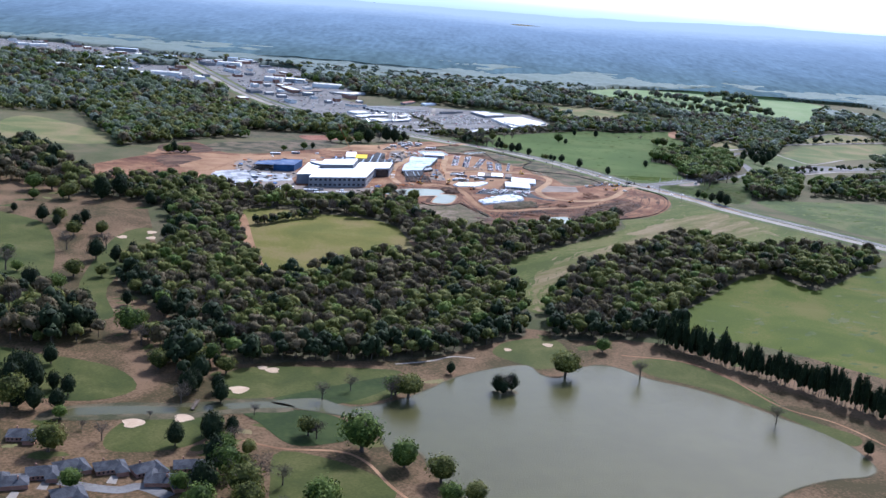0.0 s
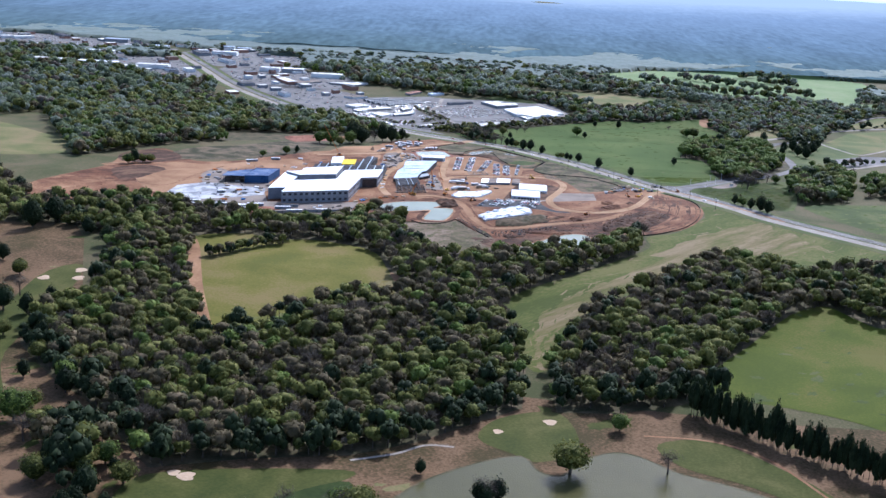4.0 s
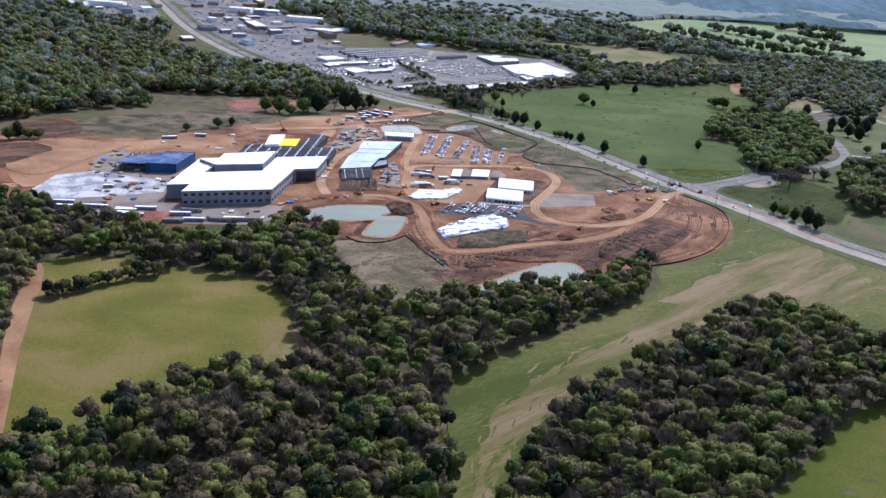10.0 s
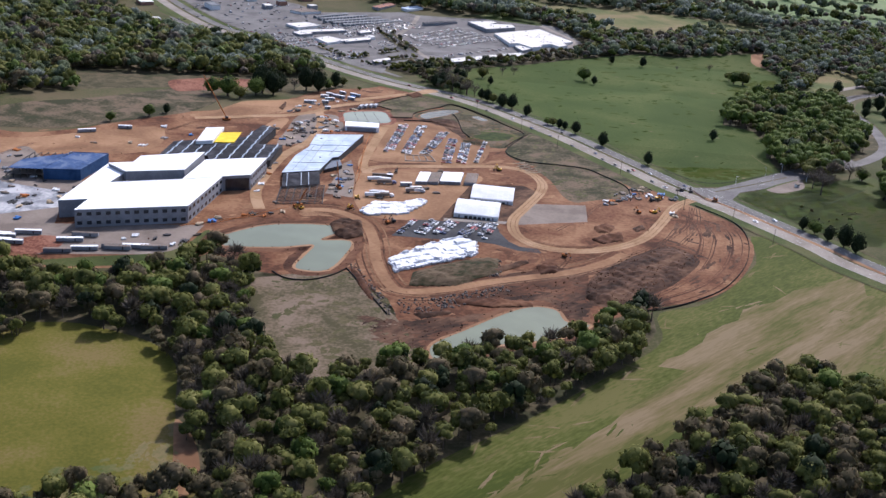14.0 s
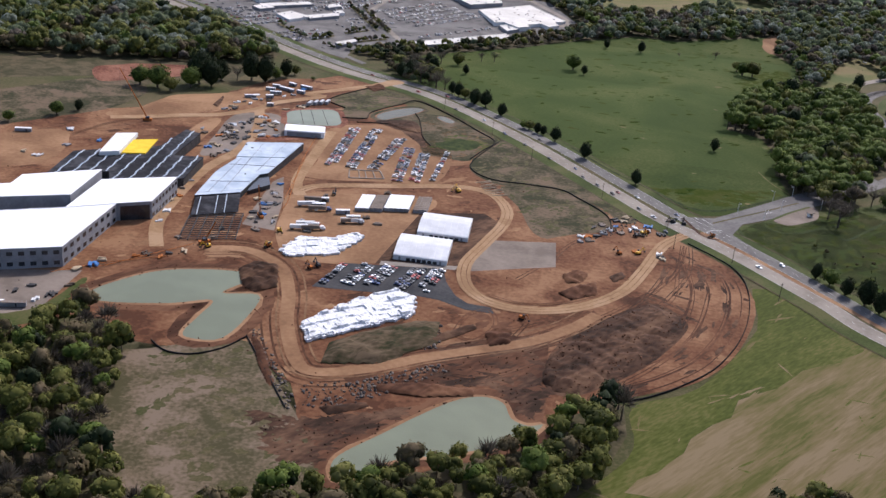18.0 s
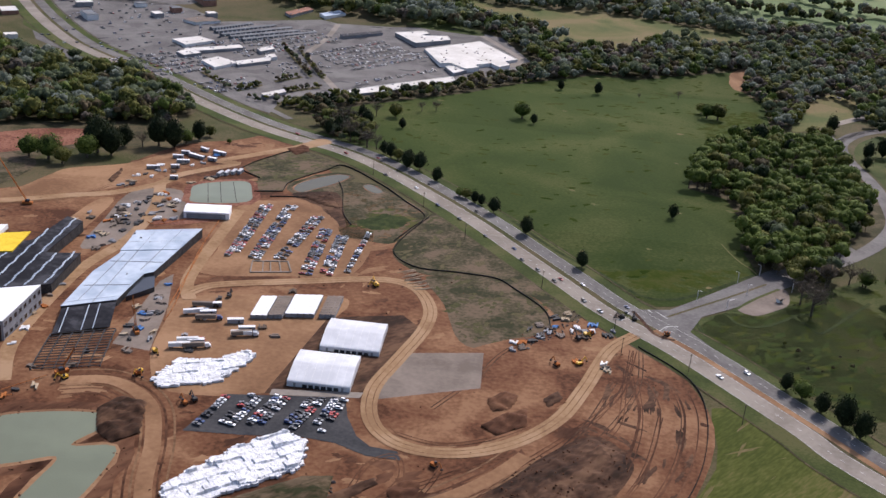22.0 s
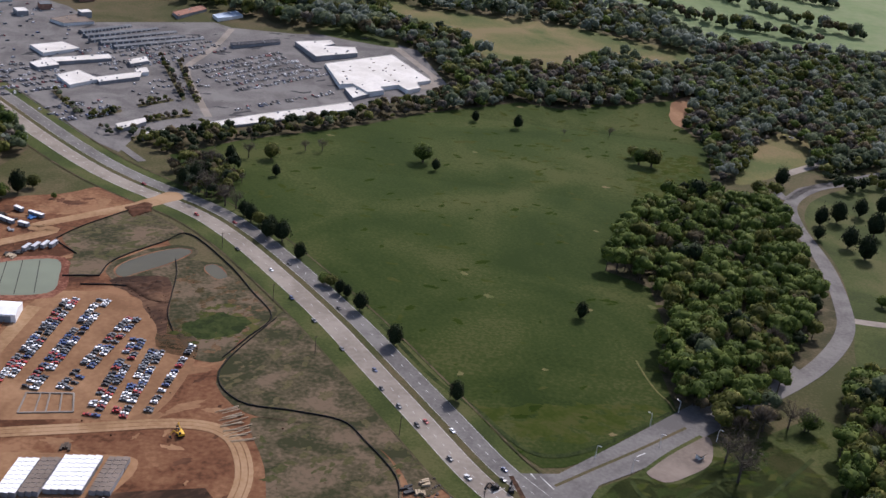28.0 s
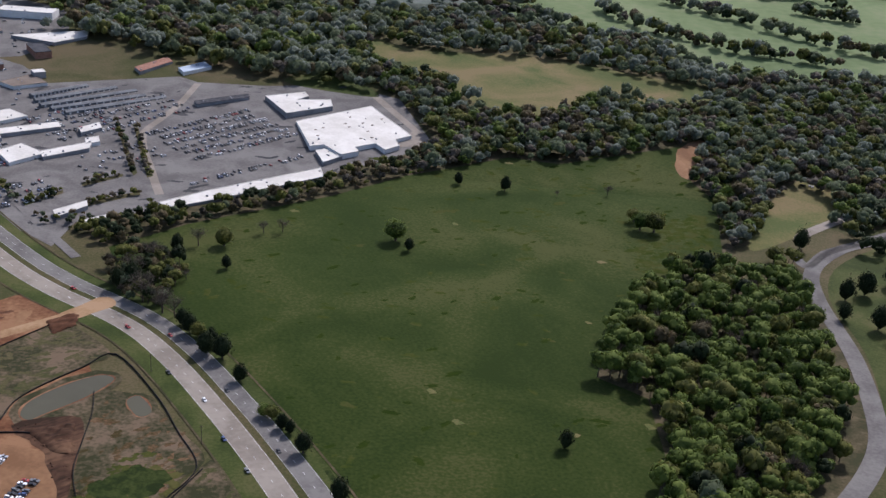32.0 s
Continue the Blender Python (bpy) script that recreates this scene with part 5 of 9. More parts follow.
woods("main_wood", scatter([WOOD_MAIN], 6.1, [MEADOW_WEST, SITE, FIELD_MID, swell(LOWER_POND, 5)], 11), "dense spring woodland with mixed green and bare crowns", NEAR, 4.0, (6, 3.2, 0.7, 2.2, 0, 1.0), 21, evergreen=PINE_EDGE)
woods("east_wood", scatter([WOOD_EAST], 6.1, [FIELD_EAST, FIELD_MID], 12), "dense spring woodland beside green fields", NEAR, 4.0, (6, 3.2, 0.6, 2.4, 0, 1.0), 22, evergreen=PINE_EDGE_EAST)
jp, jr = scatter([WOOD_JUNCTION], 6.3, [], 13), np.array(smooth_line(SIDE_ROAD, False, 8))
jp = jp[np.array([np.hypot(*(jr - p).T).min() > 11 for p in jp])]
woods("junction_wood", jp, "fresh green woodland patch beside a road", NEAR, 4.2, (2, 0.12, 0.4, 0.3, 0, 8), 23)
woods("north_wood", scatter([WOOD_NORTH], 7, [SITE, [(-268.5, 1307.9), (-148.3, 1342), (-101.3, 1357.1), (-56.3, 1386.7), (-26.7, 1297.4), (-88.1, 1270.5), (-186.2, 1171)]], 14), "mixed woodland beyond the building site", MIDDLE, 5.0, (5, 1.2, 0.5, 0.8, 4, 1.5, 1), 24, trunks=False)
STRIP_ROW = [(-8, 1476), (0, 1462), (92, 1542), (82, 1570), (70, 1572), (-12, 1500)]
bp = scatter([BELT], 5.9, [PASTURE, MALL, TAN_FIELD, STRIP_ROW], 15)
low = (bp[:, 0] < 135) & (bp[:, 1] < 1620)
woods("belt_scrub", bp[low], "low dark scrub between pasture and shopping centre", MIDDLE, 3.0, (4, 3, 3, 1.5, 1), 25, trunks=False)
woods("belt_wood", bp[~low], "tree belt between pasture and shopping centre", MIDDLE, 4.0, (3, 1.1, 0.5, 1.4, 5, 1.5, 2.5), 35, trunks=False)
FAR_A = [(-1500, 1300), (-500, 1330), (-330, 1640), (-420, 1830), (-560, 2150), (-200, 1800), (0, 1720), (150, 1700), (560, 1500), (500, 1250), (700, 1150), (1500, 1150), (1500, 2420), (-1500, 2420)]
BIG_ROOFS = [(-632.9, 1817.0, 74.1), (-556.8, 1815.5, 57.3), (-417.0, 2029.7, 40.9), (-399.8, 2098.3, 22.6), (-308.0, 1859.7, 29.1), (-273.1, 1860.7, 31.6), (-216.2, 1825.2, 45.7), (-533.5, 2060.4, 25.5), (-513.0, 1788.6, 42.4), (-610.6, 1947.4, 65.7), (-474.7, 1816.6, 47.1), (-630.3, 2125.7, 41.1)]
ROOF_YARDS = [[(x - w / 2 - 14, y - 26), (x + w / 2 + 14, y - 26), (x + w / 2 + 14, y + 16), (x - w / 2 - 14, y + 16)] for x, y, w in BIG_ROOFS]
EAST_PLOTS = [[(374.9, 1311), (400.2, 1383.6), (452.8, 1436.3), (487, 1440), (580, 1480), (580, 1420), (466.2, 1375), (411, 1320)], [(426, 1533), (437, 1475), (452, 1443.6), (508, 1470), (640, 1600), (640, 1715), (560, 1680), (505.9, 1648), (453, 1612)], [(505.9, 1640), (565.7, 1670), (640, 1710), (640, 1790), (572.9, 1765), (512, 1690)], [(525, 1852), (548.5, 1805), (640, 1850), (640, 1905), (603, 1893)]]
FAR_CLEAR = [[(209.3, 2075.4), (306.3, 2176), (409.6, 2205.6), (536.2, 2327.7), (619.2, 2247.3), (673.8, 2132.1), (606.4, 2002.6), (512.4, 2019.3), (339, 1953), (229.6, 1911.2)], [(-307, 1654), (-228, 1590), (-190.5, 1535), (-226, 1539), (-288, 1600)]]
fp = scatter([FAR_A], 11.5, [WOOD_NORTH, BELT, PASTURE, MALL, TAN_FIELD, GREEN_FAR, *FAR_CLEAR, *EAST_PLOTS, *TOWN_LOTS, *ROOF_YARDS], 16)
fr = np.random.default_rng(61)
fp = fp[(np.abs(fp[:, 0]) < 0.47 * fp[:, 1] + 70) & (fr.random(len(fp)) < np.interp(fp[:, 1], [1900, 2420], [0.93, 0.6])) & (fp[:, 1] < 2120) & (fp[:, 1] > 1945) & np.array([noise.noise((x * 0.006, y * 0.004, 4)) > -0.32 for x, y in fp])]
def canopy(name, avoid, y0, y1, step, label, mat):
    """The closed upper surface of a wood: one bumpy sheet with a ragged rim."""
    xs = np.arange(-0.47 * y1 - 70, 0.47 * y1 + 70, step)
    ys = np.arange(y0, y1, step)
    gx, gy = np.meshgrid(xs, ys)
    p = np.stack([gx.ravel(), gy.ravel()], 1) + np.random.default_rng(64).uniform(-0.35, 0.35, (gx.size, 2)) * step
    ok = inside(p, FAR_A) & ~((p[:, 0] > 90) & (p[:, 1] < 1955)) & (np.abs(p[:, 0]) < 0.47 * p[:, 1] + 70)
    for a in avoid:
        ok &= ~inside(p, a)
    ok &= np.array([noise.noise((x * 0.006, y * 0.004, 4)) > -0.32 for x, y in p])
    ok = ok.reshape(gx.shape)
    deep = ok.copy()
    deep[1:] &= ok[:-1]
    deep[:-1] &= ok[1:]
    deep[:, 1:] &= ok[:, :-1]
    deep[:, :-1] &= ok[:, 1:]
    z = [gz(y) + (6.5 + 2.6 * noise.noise((x * 0.02, y * 0.02, 1)) + 1.7 * noise.noise((x * 0.09, y * 0.09, 2)) if d else -0.5) for (x, y), d in zip(p, deep.ravel())]
    k = np.arange(gx.size).reshape(gx.shape)
    quad = ok[:-1, :-1] & ok[1:, :-1] & ok[1:, 1:] & ok[:-1, 1:]
    f = np.stack([k[:-1, :-1][quad], k[:-1, 1:][quad], k[1:, 1:][quad], k[1:, :-1][quad]], 1)
    me = bpy.data.meshes.new(name)
    me.from_pydata(np.column_stack([p, z]).tolist(), [], f.tolist())
    me.materials.append(mat)
    me.polygons.foreach_set("use_smooth", [True] * len(me.polygons))
    return tagged(new(name, me), label, "woods", kind="stuff")


AVOID = [WOOD_NORTH, BELT, PASTURE, MALL, TAN_FIELD, GREEN_FAR, *FAR_CLEAR, *EAST_PLOTS, *TOWN_LOTS, *ROOF_YARDS]
canopy("far_canopy", AVOID, 1930, 2440, 6.5, "closed green canopy of the far woods, paled for haze", LEAF[6])
ep = scatter([FAR_A], 8.6, AVOID, 65)
ep = ep[(ep[:, 0] > 100) & (ep[:, 0] < 0.47 * ep[:, 1] + 70) & (ep[:, 1] < 1950)]
wp = scatter([FAR_A], 9.8, AVOID, 67)
wp = wp[(wp[:, 0] <= 100) & (wp[:, 0] > -0.47 * wp[:, 1] - 70) & (wp[:, 1] < 1950)]
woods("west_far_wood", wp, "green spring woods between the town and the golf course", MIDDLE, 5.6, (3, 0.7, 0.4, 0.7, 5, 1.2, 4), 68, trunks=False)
woods("east_far_wood", ep, "spring woods between far fields, greyed for haze", MIDDLE, 4.9, (2, 0.7, 0.3, 1.0, 5, 0.8, 5), 66, trunks=False)
woods("far_wood", fp, "far rolling spring woodland with crowns paled for haze", FAR, 6.2, (0.8, 0.5, 0.25, 0.5, 4, 0, 6), 26, trunks=False, dip=2.2)

HEDGE = [(-146.4, 829.2), (-134.5, 839.6), (-122.2, 854.5), (-106.3, 870.9)]
hp = np.array([q + RNG.normal(size=2) * 1.6 for q in smooth_line(HEDGE, False, 9) for _ in range(2)])
woods("hedge", hp, "dark hedge across the meadow", NEAR, 2.3, (3, 3, 2, 1), 27)
PINE_ROW = [(131, 643), (146, 628), (166, 608), (190, 588), (212, 567), (230, 547), (246, 530), (262, 512)]
SPIRE = [leaf_cloud(RNG, 190, 0.15, 2.9, cone=0.62, core=2) for _ in range(4)]
pp = np.array([q + RNG.normal(size=2) * 1.6 for q in smooth_line(PINE_ROW, False, 15) for _ in range(2)])
woods("pine_row", pp, "dense tall dark row of pines along the field", SPIRE, 2.1, (0, 0, 1), 28, tall=2.5)
woods("roadside_woods", scatter([[(258.4, 1262.5), (306.3, 1307.1), (297, 1228.2), (270.7, 1171.5), (254, 1194.7)], [(300.4, 1171.3), (320.6, 1215.5), (388.7, 1261), (341.4, 1114.8), (295.9, 1093.7)], [(317.1, 1223.7), (383.1, 1283.4), (354.5, 1139), (291.8, 1094.1)], [(383.7, 1219.5), (509.7, 1333.7), (600, 1338.4), (536, 1187.8), (442.5, 1147), (367.9, 1145.2)]], 7, [], 17), "green woods beside the side road", NEAR, 4.2, (4, 1, 1, 0.6, 1, 5), 29)
woods("golf_woods", scatter([[(-277.3, 628.7), (-241.6, 639.3), (-201.7, 610.7), (-176.6, 571.7), (-197.9, 555), (-244.6, 553.9)], [(-484.2, 1053.4), (-402, 1063.6), (-328.6, 975.1), (-314.4, 905.9), (-350.4, 902.8), (-409.6, 889.9)], [(-156.8, 576.8), (-136.7, 582), (-116.3, 559.3), (-115.4, 518), (-135, 529.2)]], 8.5, [], 18), "tree clumps on the golf course", NEAR, 5.0, (3, 3, 4, 1), 30)
HEDGEROWS = [[(146.5, 2004.4), (174.3, 1986.9), (212, 1967.2), (248.4, 1948.1)], [(274.2, 2028), (303.2, 1977.7), (339, 1942.4)], [(347.8, 2086.9), (383.3, 2051.2), (422.8, 2019.5)], [(353.3, 1933.4), (387.2, 1906.5), (426, 1900.7), (465.6, 1890.1)], [(435.9, 2002.3), (475.6, 1964.1), (526.7, 1927.2)], [(481.4, 2086.6), (506.8, 2071.9), (539.8, 2067.3)], [(457.3, 2142.4), (503.7, 2160.6), (542.5, 2121.9)]]
hh = np.array([q + RNG.normal(size=2) * 3 for h in HEDGEROWS for q in smooth_line(h, False, 16)])
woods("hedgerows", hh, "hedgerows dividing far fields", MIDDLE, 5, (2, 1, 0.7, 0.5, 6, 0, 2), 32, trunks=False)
woods("thicket", scatter([[(-4.6, 1392.7), (1.7, 1410.4), (21.8, 1413.4), (34.2, 1393.4), (35.6, 1353.3), (18.9, 1355.7), (6.5, 1368.7)]], 5.0, [], 41), "brownish thicket at the corner of the pasture", NEAR, 3.0, (2, 3, 1.5, 3, 1), 42)
woods("lot_shrubs", np.concatenate([scatter([[(-69.2, 1602.2), (-67.6, 1604.8), (-29.4, 1521.8), (-30.2, 1516.5)], [(-55, 1597.3), (-52.5, 1597.8), (-19.1, 1518.9), (-21.6, 1515.3)], [(-54.7, 1498.1), (-37, 1518.1), (-35.2, 1514.4), (-51.6, 1492.9)], [(-44.7, 1468.2), (-19.6, 1493.9), (-17.4, 1488.6), (-41.5, 1463.4)], [(-111.4, 1503.8), (-109, 1506.4), (-78.6, 1467.5), (-80, 1462.6)], [(-74.8, 1461.9), (-60.4, 1485.3), (-58.2, 1481), (-71.8, 1457.2)]], 3.2, [], 43), scatter([[(-64.8, 1443.9), (-47.9, 1458.6), (-19.8, 1450.5), (-6.4, 1482.5), (-0.1, 1477.4), (-12.8, 1437.7), (-37.6, 1428.7)]], 5.0, [], 44, 0.7)]), "shrubs and small trees in the beds of the shopping centre", MIDDLE, 1.7, (3, 2, 2, 1, 2), 45, trunks=False)

woods("field_shrubs", scatter([[(238.2, 1122.1), (249.9, 1129.2), (262.4, 1124.2), (285.1, 1141), (285.8, 1112), (258.2, 1089.4), (240.1, 1103.6)], [(264.1, 1146.3), (283.8, 1163.9), (319.5, 1168), (315.9, 1156.5), (277.5, 1136.4)]], 5.5, [], 46, 0.14), "low ragged shrubs in the roadside field", NEAR, 0.9, (2, 3, 1, 4), 47, trunks=False)
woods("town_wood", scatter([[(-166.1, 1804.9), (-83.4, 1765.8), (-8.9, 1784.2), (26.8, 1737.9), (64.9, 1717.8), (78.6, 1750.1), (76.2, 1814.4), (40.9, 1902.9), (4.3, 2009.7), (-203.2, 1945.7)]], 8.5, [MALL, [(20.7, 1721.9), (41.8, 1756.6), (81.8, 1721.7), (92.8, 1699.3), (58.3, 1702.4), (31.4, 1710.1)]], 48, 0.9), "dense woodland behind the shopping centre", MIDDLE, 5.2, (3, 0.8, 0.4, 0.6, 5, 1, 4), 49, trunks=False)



# roads and plots east of the side road
for pts, w, lab in (([(358, 1512), (367.6, 1525.9), (412.4, 1570.3), (453.4, 1607.2), (505.9, 1640.8), (565.7, 1673.5), (640, 1712)], 7, "pale straight road between plots"), ([(340.6, 1303.8), (374.5, 1304.7), (408.5, 1323.9), (466.2, 1379.2), (560, 1440)], 6, "grey estate road beyond the loop"), ([(426.4, 1533.2), (432, 1500), (440, 1470), (452, 1443.6), (480, 1470), (520, 1520)], 4, "tan track round a cleared plot"), ([(512, 1686), (572.9, 1760), (630, 1770)], 6, "pale far estate road")):
    ribbon("estate_road", pts, w, CONCRETE_ROAD, 3.2, lab)
zone("estate_lot", [(376, 1317), (400.2, 1383.6), (452.8, 1434), (487, 1439.7), (560, 1462), (466.2, 1384), (411.1, 1333)], ASPHALT_OLD, 2.6, "grey paved lot of an estate", "car park", soft=False)
zone("cleared_plot", [(441.2, 1538.3), (490.7, 1613.8), (560, 1656), (630, 1690), (630, 1610), (508, 1501.5), (452, 1447)], GRASS_TAN, 2.4, "tan and green cleared plot", "field", soft=False)
zone("cleared_plot", [(512.2, 1686.4), (572.9, 1755), (630, 1765), (630, 1712), (565.7, 1680), (507, 1648)], GRASS_TAN, 2.4, "tan cleared plot beside a far road", "field", soft=False)
zone("far_field", [(525.1, 1854.2), (548.5, 1808.5), (630, 1855), (630, 1898), (603, 1892.7)], GRASS_HAZED, 2.3, "far green plot paled for haze", "field", soft=False)
zone("west_bank", [(-307, 1652), (-228.3, 1588.7), (-190.5, 1532.4), (-226, 1539.1), (-287.8, 1599.8)], GRASS_VERGE, 2.3, "green bank beside the far highway", "grass", soft=False)
er = np.random.default_rng(62)
ep = np.concatenate([np.array(smooth_line(h, False, 9)) for h in ([(455, 1612), (505, 1645), (566, 1678), (630, 1712)], [(380, 1330), (415, 1345), (462, 1390), (540, 1440)], [(388, 1520), (420, 1550), (450, 1575)], [(395, 1500), (425, 1520), (440, 1560)])])
woods("estate_trees", ep + er.normal(size=ep.shape) * 2.5, "dark trees along the estate roads", MIDDLE, 3.6, (2, 1, 5, 0.5, 3), 63, trunks=False)

# ---- buildings ----
def local(pts, o):
    return [(p[0] - o[0], p[1] - o[1]) for p in pts]


def shrink(pts, d):
    """The outline moved inwards by about d."""
    c = np.mean(np.array(pts, float), 0)
    out = []
    for p in pts:
        v = c - np.array(p, float)
        out.append(tuple(np.array(p, float) + v / np.hypot(*v) * d))
    return out


def edge_box(bm, a, b, s0, s1, z0, z1, out, deep):
    """A block on the face of the wall from a to b, between s0 and s1 of its length."""
    a, b = np.array(a, float), np.array(b, float)
    d = b - a
    n = np.array([d[1], -d[0]]) / np.hypot(*d)
    p, q = a + d * s0, a + d * s1
    pts = [p - n * deep, q - n * deep, q + n * out, p + n * out]
    return prism(bm, [tuple(v) for v in pts], z0, z1)


def ccw(pts):
    s = sum(a[0] * b[1] - b[0] * a[1] for a, b in zip(pts, pts[1:] + pts[:1]))
    return pts if s > 0 else pts[::-1]


def windows(th, a, b, count, floors, h, wide=0.62, name="window"):
    for fl in range(floors):
        z0 = h * (fl + 0.32) / floors
        z1 = h * (fl + 0.74) / floors
        for i in range(count):
            s = (i + 0.5) / count
            bm = bmesh.new()
            edge_box(bm, a, b, s - wide / 2 / count, s + wide / 2 / count, z0, z1, 0.03, 0.05)
            w = part(name, bm, WALL_GREY, th)
            bm = bmesh.new()
            edge_box(bm, a, b, s - wide * 0.42 / count, s + wide * 0.42 / count, z0 + 0.08, z1 - 0.08, 0.06, 0.0)
            part("pane", bm, DARK_GLASS, w)


def flat_building(name, label, category, pts, h, wall, roof, glazed=(), units=0, seed=1, parapet=0.35, group="", lift=0.0, floors=1, skylights=0):
    """Walls under a flat roof with a parapet and roof units. glazed: edges that carry windows (edge, count)."""
    pts = ccw(list(pts))
    o = pts[0]
    z = min(gz(p[1]) for p in pts) + lift
    th = thing(name, label, category, group, at=(o[0], o[1], z))
    loc = local(pts, o)
    bm = bmesh.new()
    prism(bm, loc, -1.0, h)
    part("wall", bm, wall, th)
    bm = bmesh.new()
    prism(bm, shrink(loc, 0.25), h + 0.005, h + 0.12)
    part("roof", bm, roof, th)
    bm = bmesh.new()
    for i in range(len(loc)):
        edge_box(bm, loc[i], loc[(i + 1) % len(loc)], 0, 1, h + 0.003, h + parapet, 0.05, 0.22)
    part("parapet", bm, roof, th)
    for e, n in glazed:
        windows(th, loc[e], loc[(e + 1) % len(loc)], n, floors, h)
    r = random.Random(seed)
    arr = np.array(loc)
    lo, hi = arr.min(0), arr.max(0)
    made = 0
    while made < units:
        p = (r.uniform(lo[0], hi[0]), r.uniform(lo[1], hi[1]))
        if inside([p], shrink(loc, 1.5))[0]:
            bm = bmesh.new()
            s = r.uniform(0.5, 1.0)
            box(bm, p[0], p[1], h + 0.12 + s * 0.4, s * 1.5, s, s * 0.8, r.choice((20, 110)))
            part("roof_unit", bm, WALL_GREY, th)
            made += 1
    for i in range(skylights):
        p = (r.uniform(lo[0], hi[0]), r.uniform(lo[1], hi[1]))
        if inside([p], shrink(loc, 2))[0]:
            bm = bmesh.new()
            box(bm, p[0], p[1], h + 0.25, 1.7, 1.1, 0.3, 50)
            part("skylight", bm, GRAVEL, th)
    return th


def gable(bm, a, b, width, h, rise):
    """A long low shed from a to b with a ridge."""
    a, b = np.array(a, float), np.array(b, float)
    d = (b - a) / np.hypot(*(b - a))
    n = np.array([d[1], -d[0]]) * width / 2
    v = [bm.verts.new((*q, z)) for q, z in ((a - n, 0), (a + n, 0), (b + n, 0), (b - n, 0), (a - n, h), (a + n, h), (b + n, h), (b - n, h), (a, h + rise), (b, h + rise))]
    for f in ((0, 1, 5, 8, 4), (2, 3, 7, 9, 6), (1, 2, 6, 5), (3, 0, 4, 7), (5, 6, 9, 8), (7, 4, 8, 9), (3, 2, 1, 0)):
        bm.faces.new([v[i] for i in f])
    bmesh.ops.recalc_face_normals(bm, faces=bm.faces)


# the school: bars round a court, one raised, and a black-roofed wing
FRONT = [(-127, 978.4), (-78.5, 999), (-74.8, 1048.5), (-93.4, 1037.7), (-126, 1022.2), (-126.4, 994.3)]
LEFT = [(-139.2, 989), (-137.5, 1051.9), (-124.1, 1040.9), (-126.1, 1022.6), (-126.7, 994.7)]
BACK = [(-135.6, 1046.6), (-124, 1052.2), (-123.9, 1063.9), (-93.9, 1081.6), (-95, 1047.8), (-122.4, 1035.8)]
RIGHT = [(-93.3, 1038.3), (-91.3, 1074.5), (-60.3, 1088.5), (-61.5, 1056), (-74.6, 1049.1)]
school = flat_building("school", "large grey two-storey school with a bright white flat roof", "school", FRONT, 9, WALL_SCHOOL, WHITE_ROOF, glazed=((0, 12), (1, 9)), floors=2)
so = school.matrix_world.translation
for nm, pts, h in (("left_wing", LEFT, 9), ("back_wing", BACK, 11), ("right_wing", RIGHT, 9)):
    loc = local(ccw(list(pts)), so)
    bm = bmesh.new()
    prism(bm, shrink(loc, 0.05), -1, h - 0.02)
    w = part(nm, bm, WALL_SCHOOL, school)
    bm = bmesh.new()
    prism(bm, loc, h, h + 0.3)
    part("roof", bm, WHITE_ROOF, w)
windows(school, *[local(ccw(list(RIGHT)), so)[i] for i in (1, 2)], 8, 2, 9)
windows(school, *[local(ccw(list(LEFT)), so)[i] for i in (-2, -1)], 3, 2, 9)
cr = ccw(list(RIGHT))
i3, i4 = cr.index(RIGHT[3]), cr.index(RIGHT[4])
i3, i4 = (i3, i4) if (i3 + 1) % len(cr) == i4 else (i4, i3)
bm = bmesh.new()
edge_box(bm, *[local(cr, so)[i] for i in (i3, i4)], 0.08, 0.94, 0.2, 7.6, 0.06, 0.0)
part("entrance_glazing", bm, DARK_GLASS, school, "dark glazed entrance front")
BLACK = ccw([(-122.8, 1084.5), (-123.3, 1119.8), (-86.3, 1141.9), (-82.2, 1172.1), (-73.1, 1168), (-75.6, 1129.8), (-61, 1133), (-61, 1100.4), (-92.4, 1086.2), (-96.9, 1097.9)])
bo = BLACK[0]
annex = thing("school_annex", "unfinished school wing with black roof underlay and pale seams", "school", at=(bo[0], bo[1], gz(bo[1])))
loc = local(BLACK, bo)
bm = bmesh.new()
prism(bm, shrink(loc, 0.2), -0.5, 4.2)
part("wall", bm, STEEL, annex)
bm = bmesh.new()
prism(bm, loc, 4.21, 4.5)
part("roof", bm, BLACK_ROOF, annex)
arr = np.array(loc)
d = np.array([0.03, 1.0])
for i in range(9):
    x = arr[:, 0].min() + (i + 0.6) * (arr[:, 0].max() - arr[:, 0].min()) / 9
    ys = [y for y in np.arange(arr[:, 1].min(), arr[:, 1].max(), 0.5) if inside([(x, y)], shrink(loc, 1.0))[0]]
    if len(ys) > 4:
        bm = bmesh.new()
        for y0 in np.arange(ys[0], ys[-1], 2.4):
            box(bm, x + 0.3 * math.sin(y0 * 2), y0 + 1.0, 4.56, 0.75, 2.0, 0.1, 4 * math.sin(y0))
        part("seam_strip", bm, BLUE_ROOF, annex)
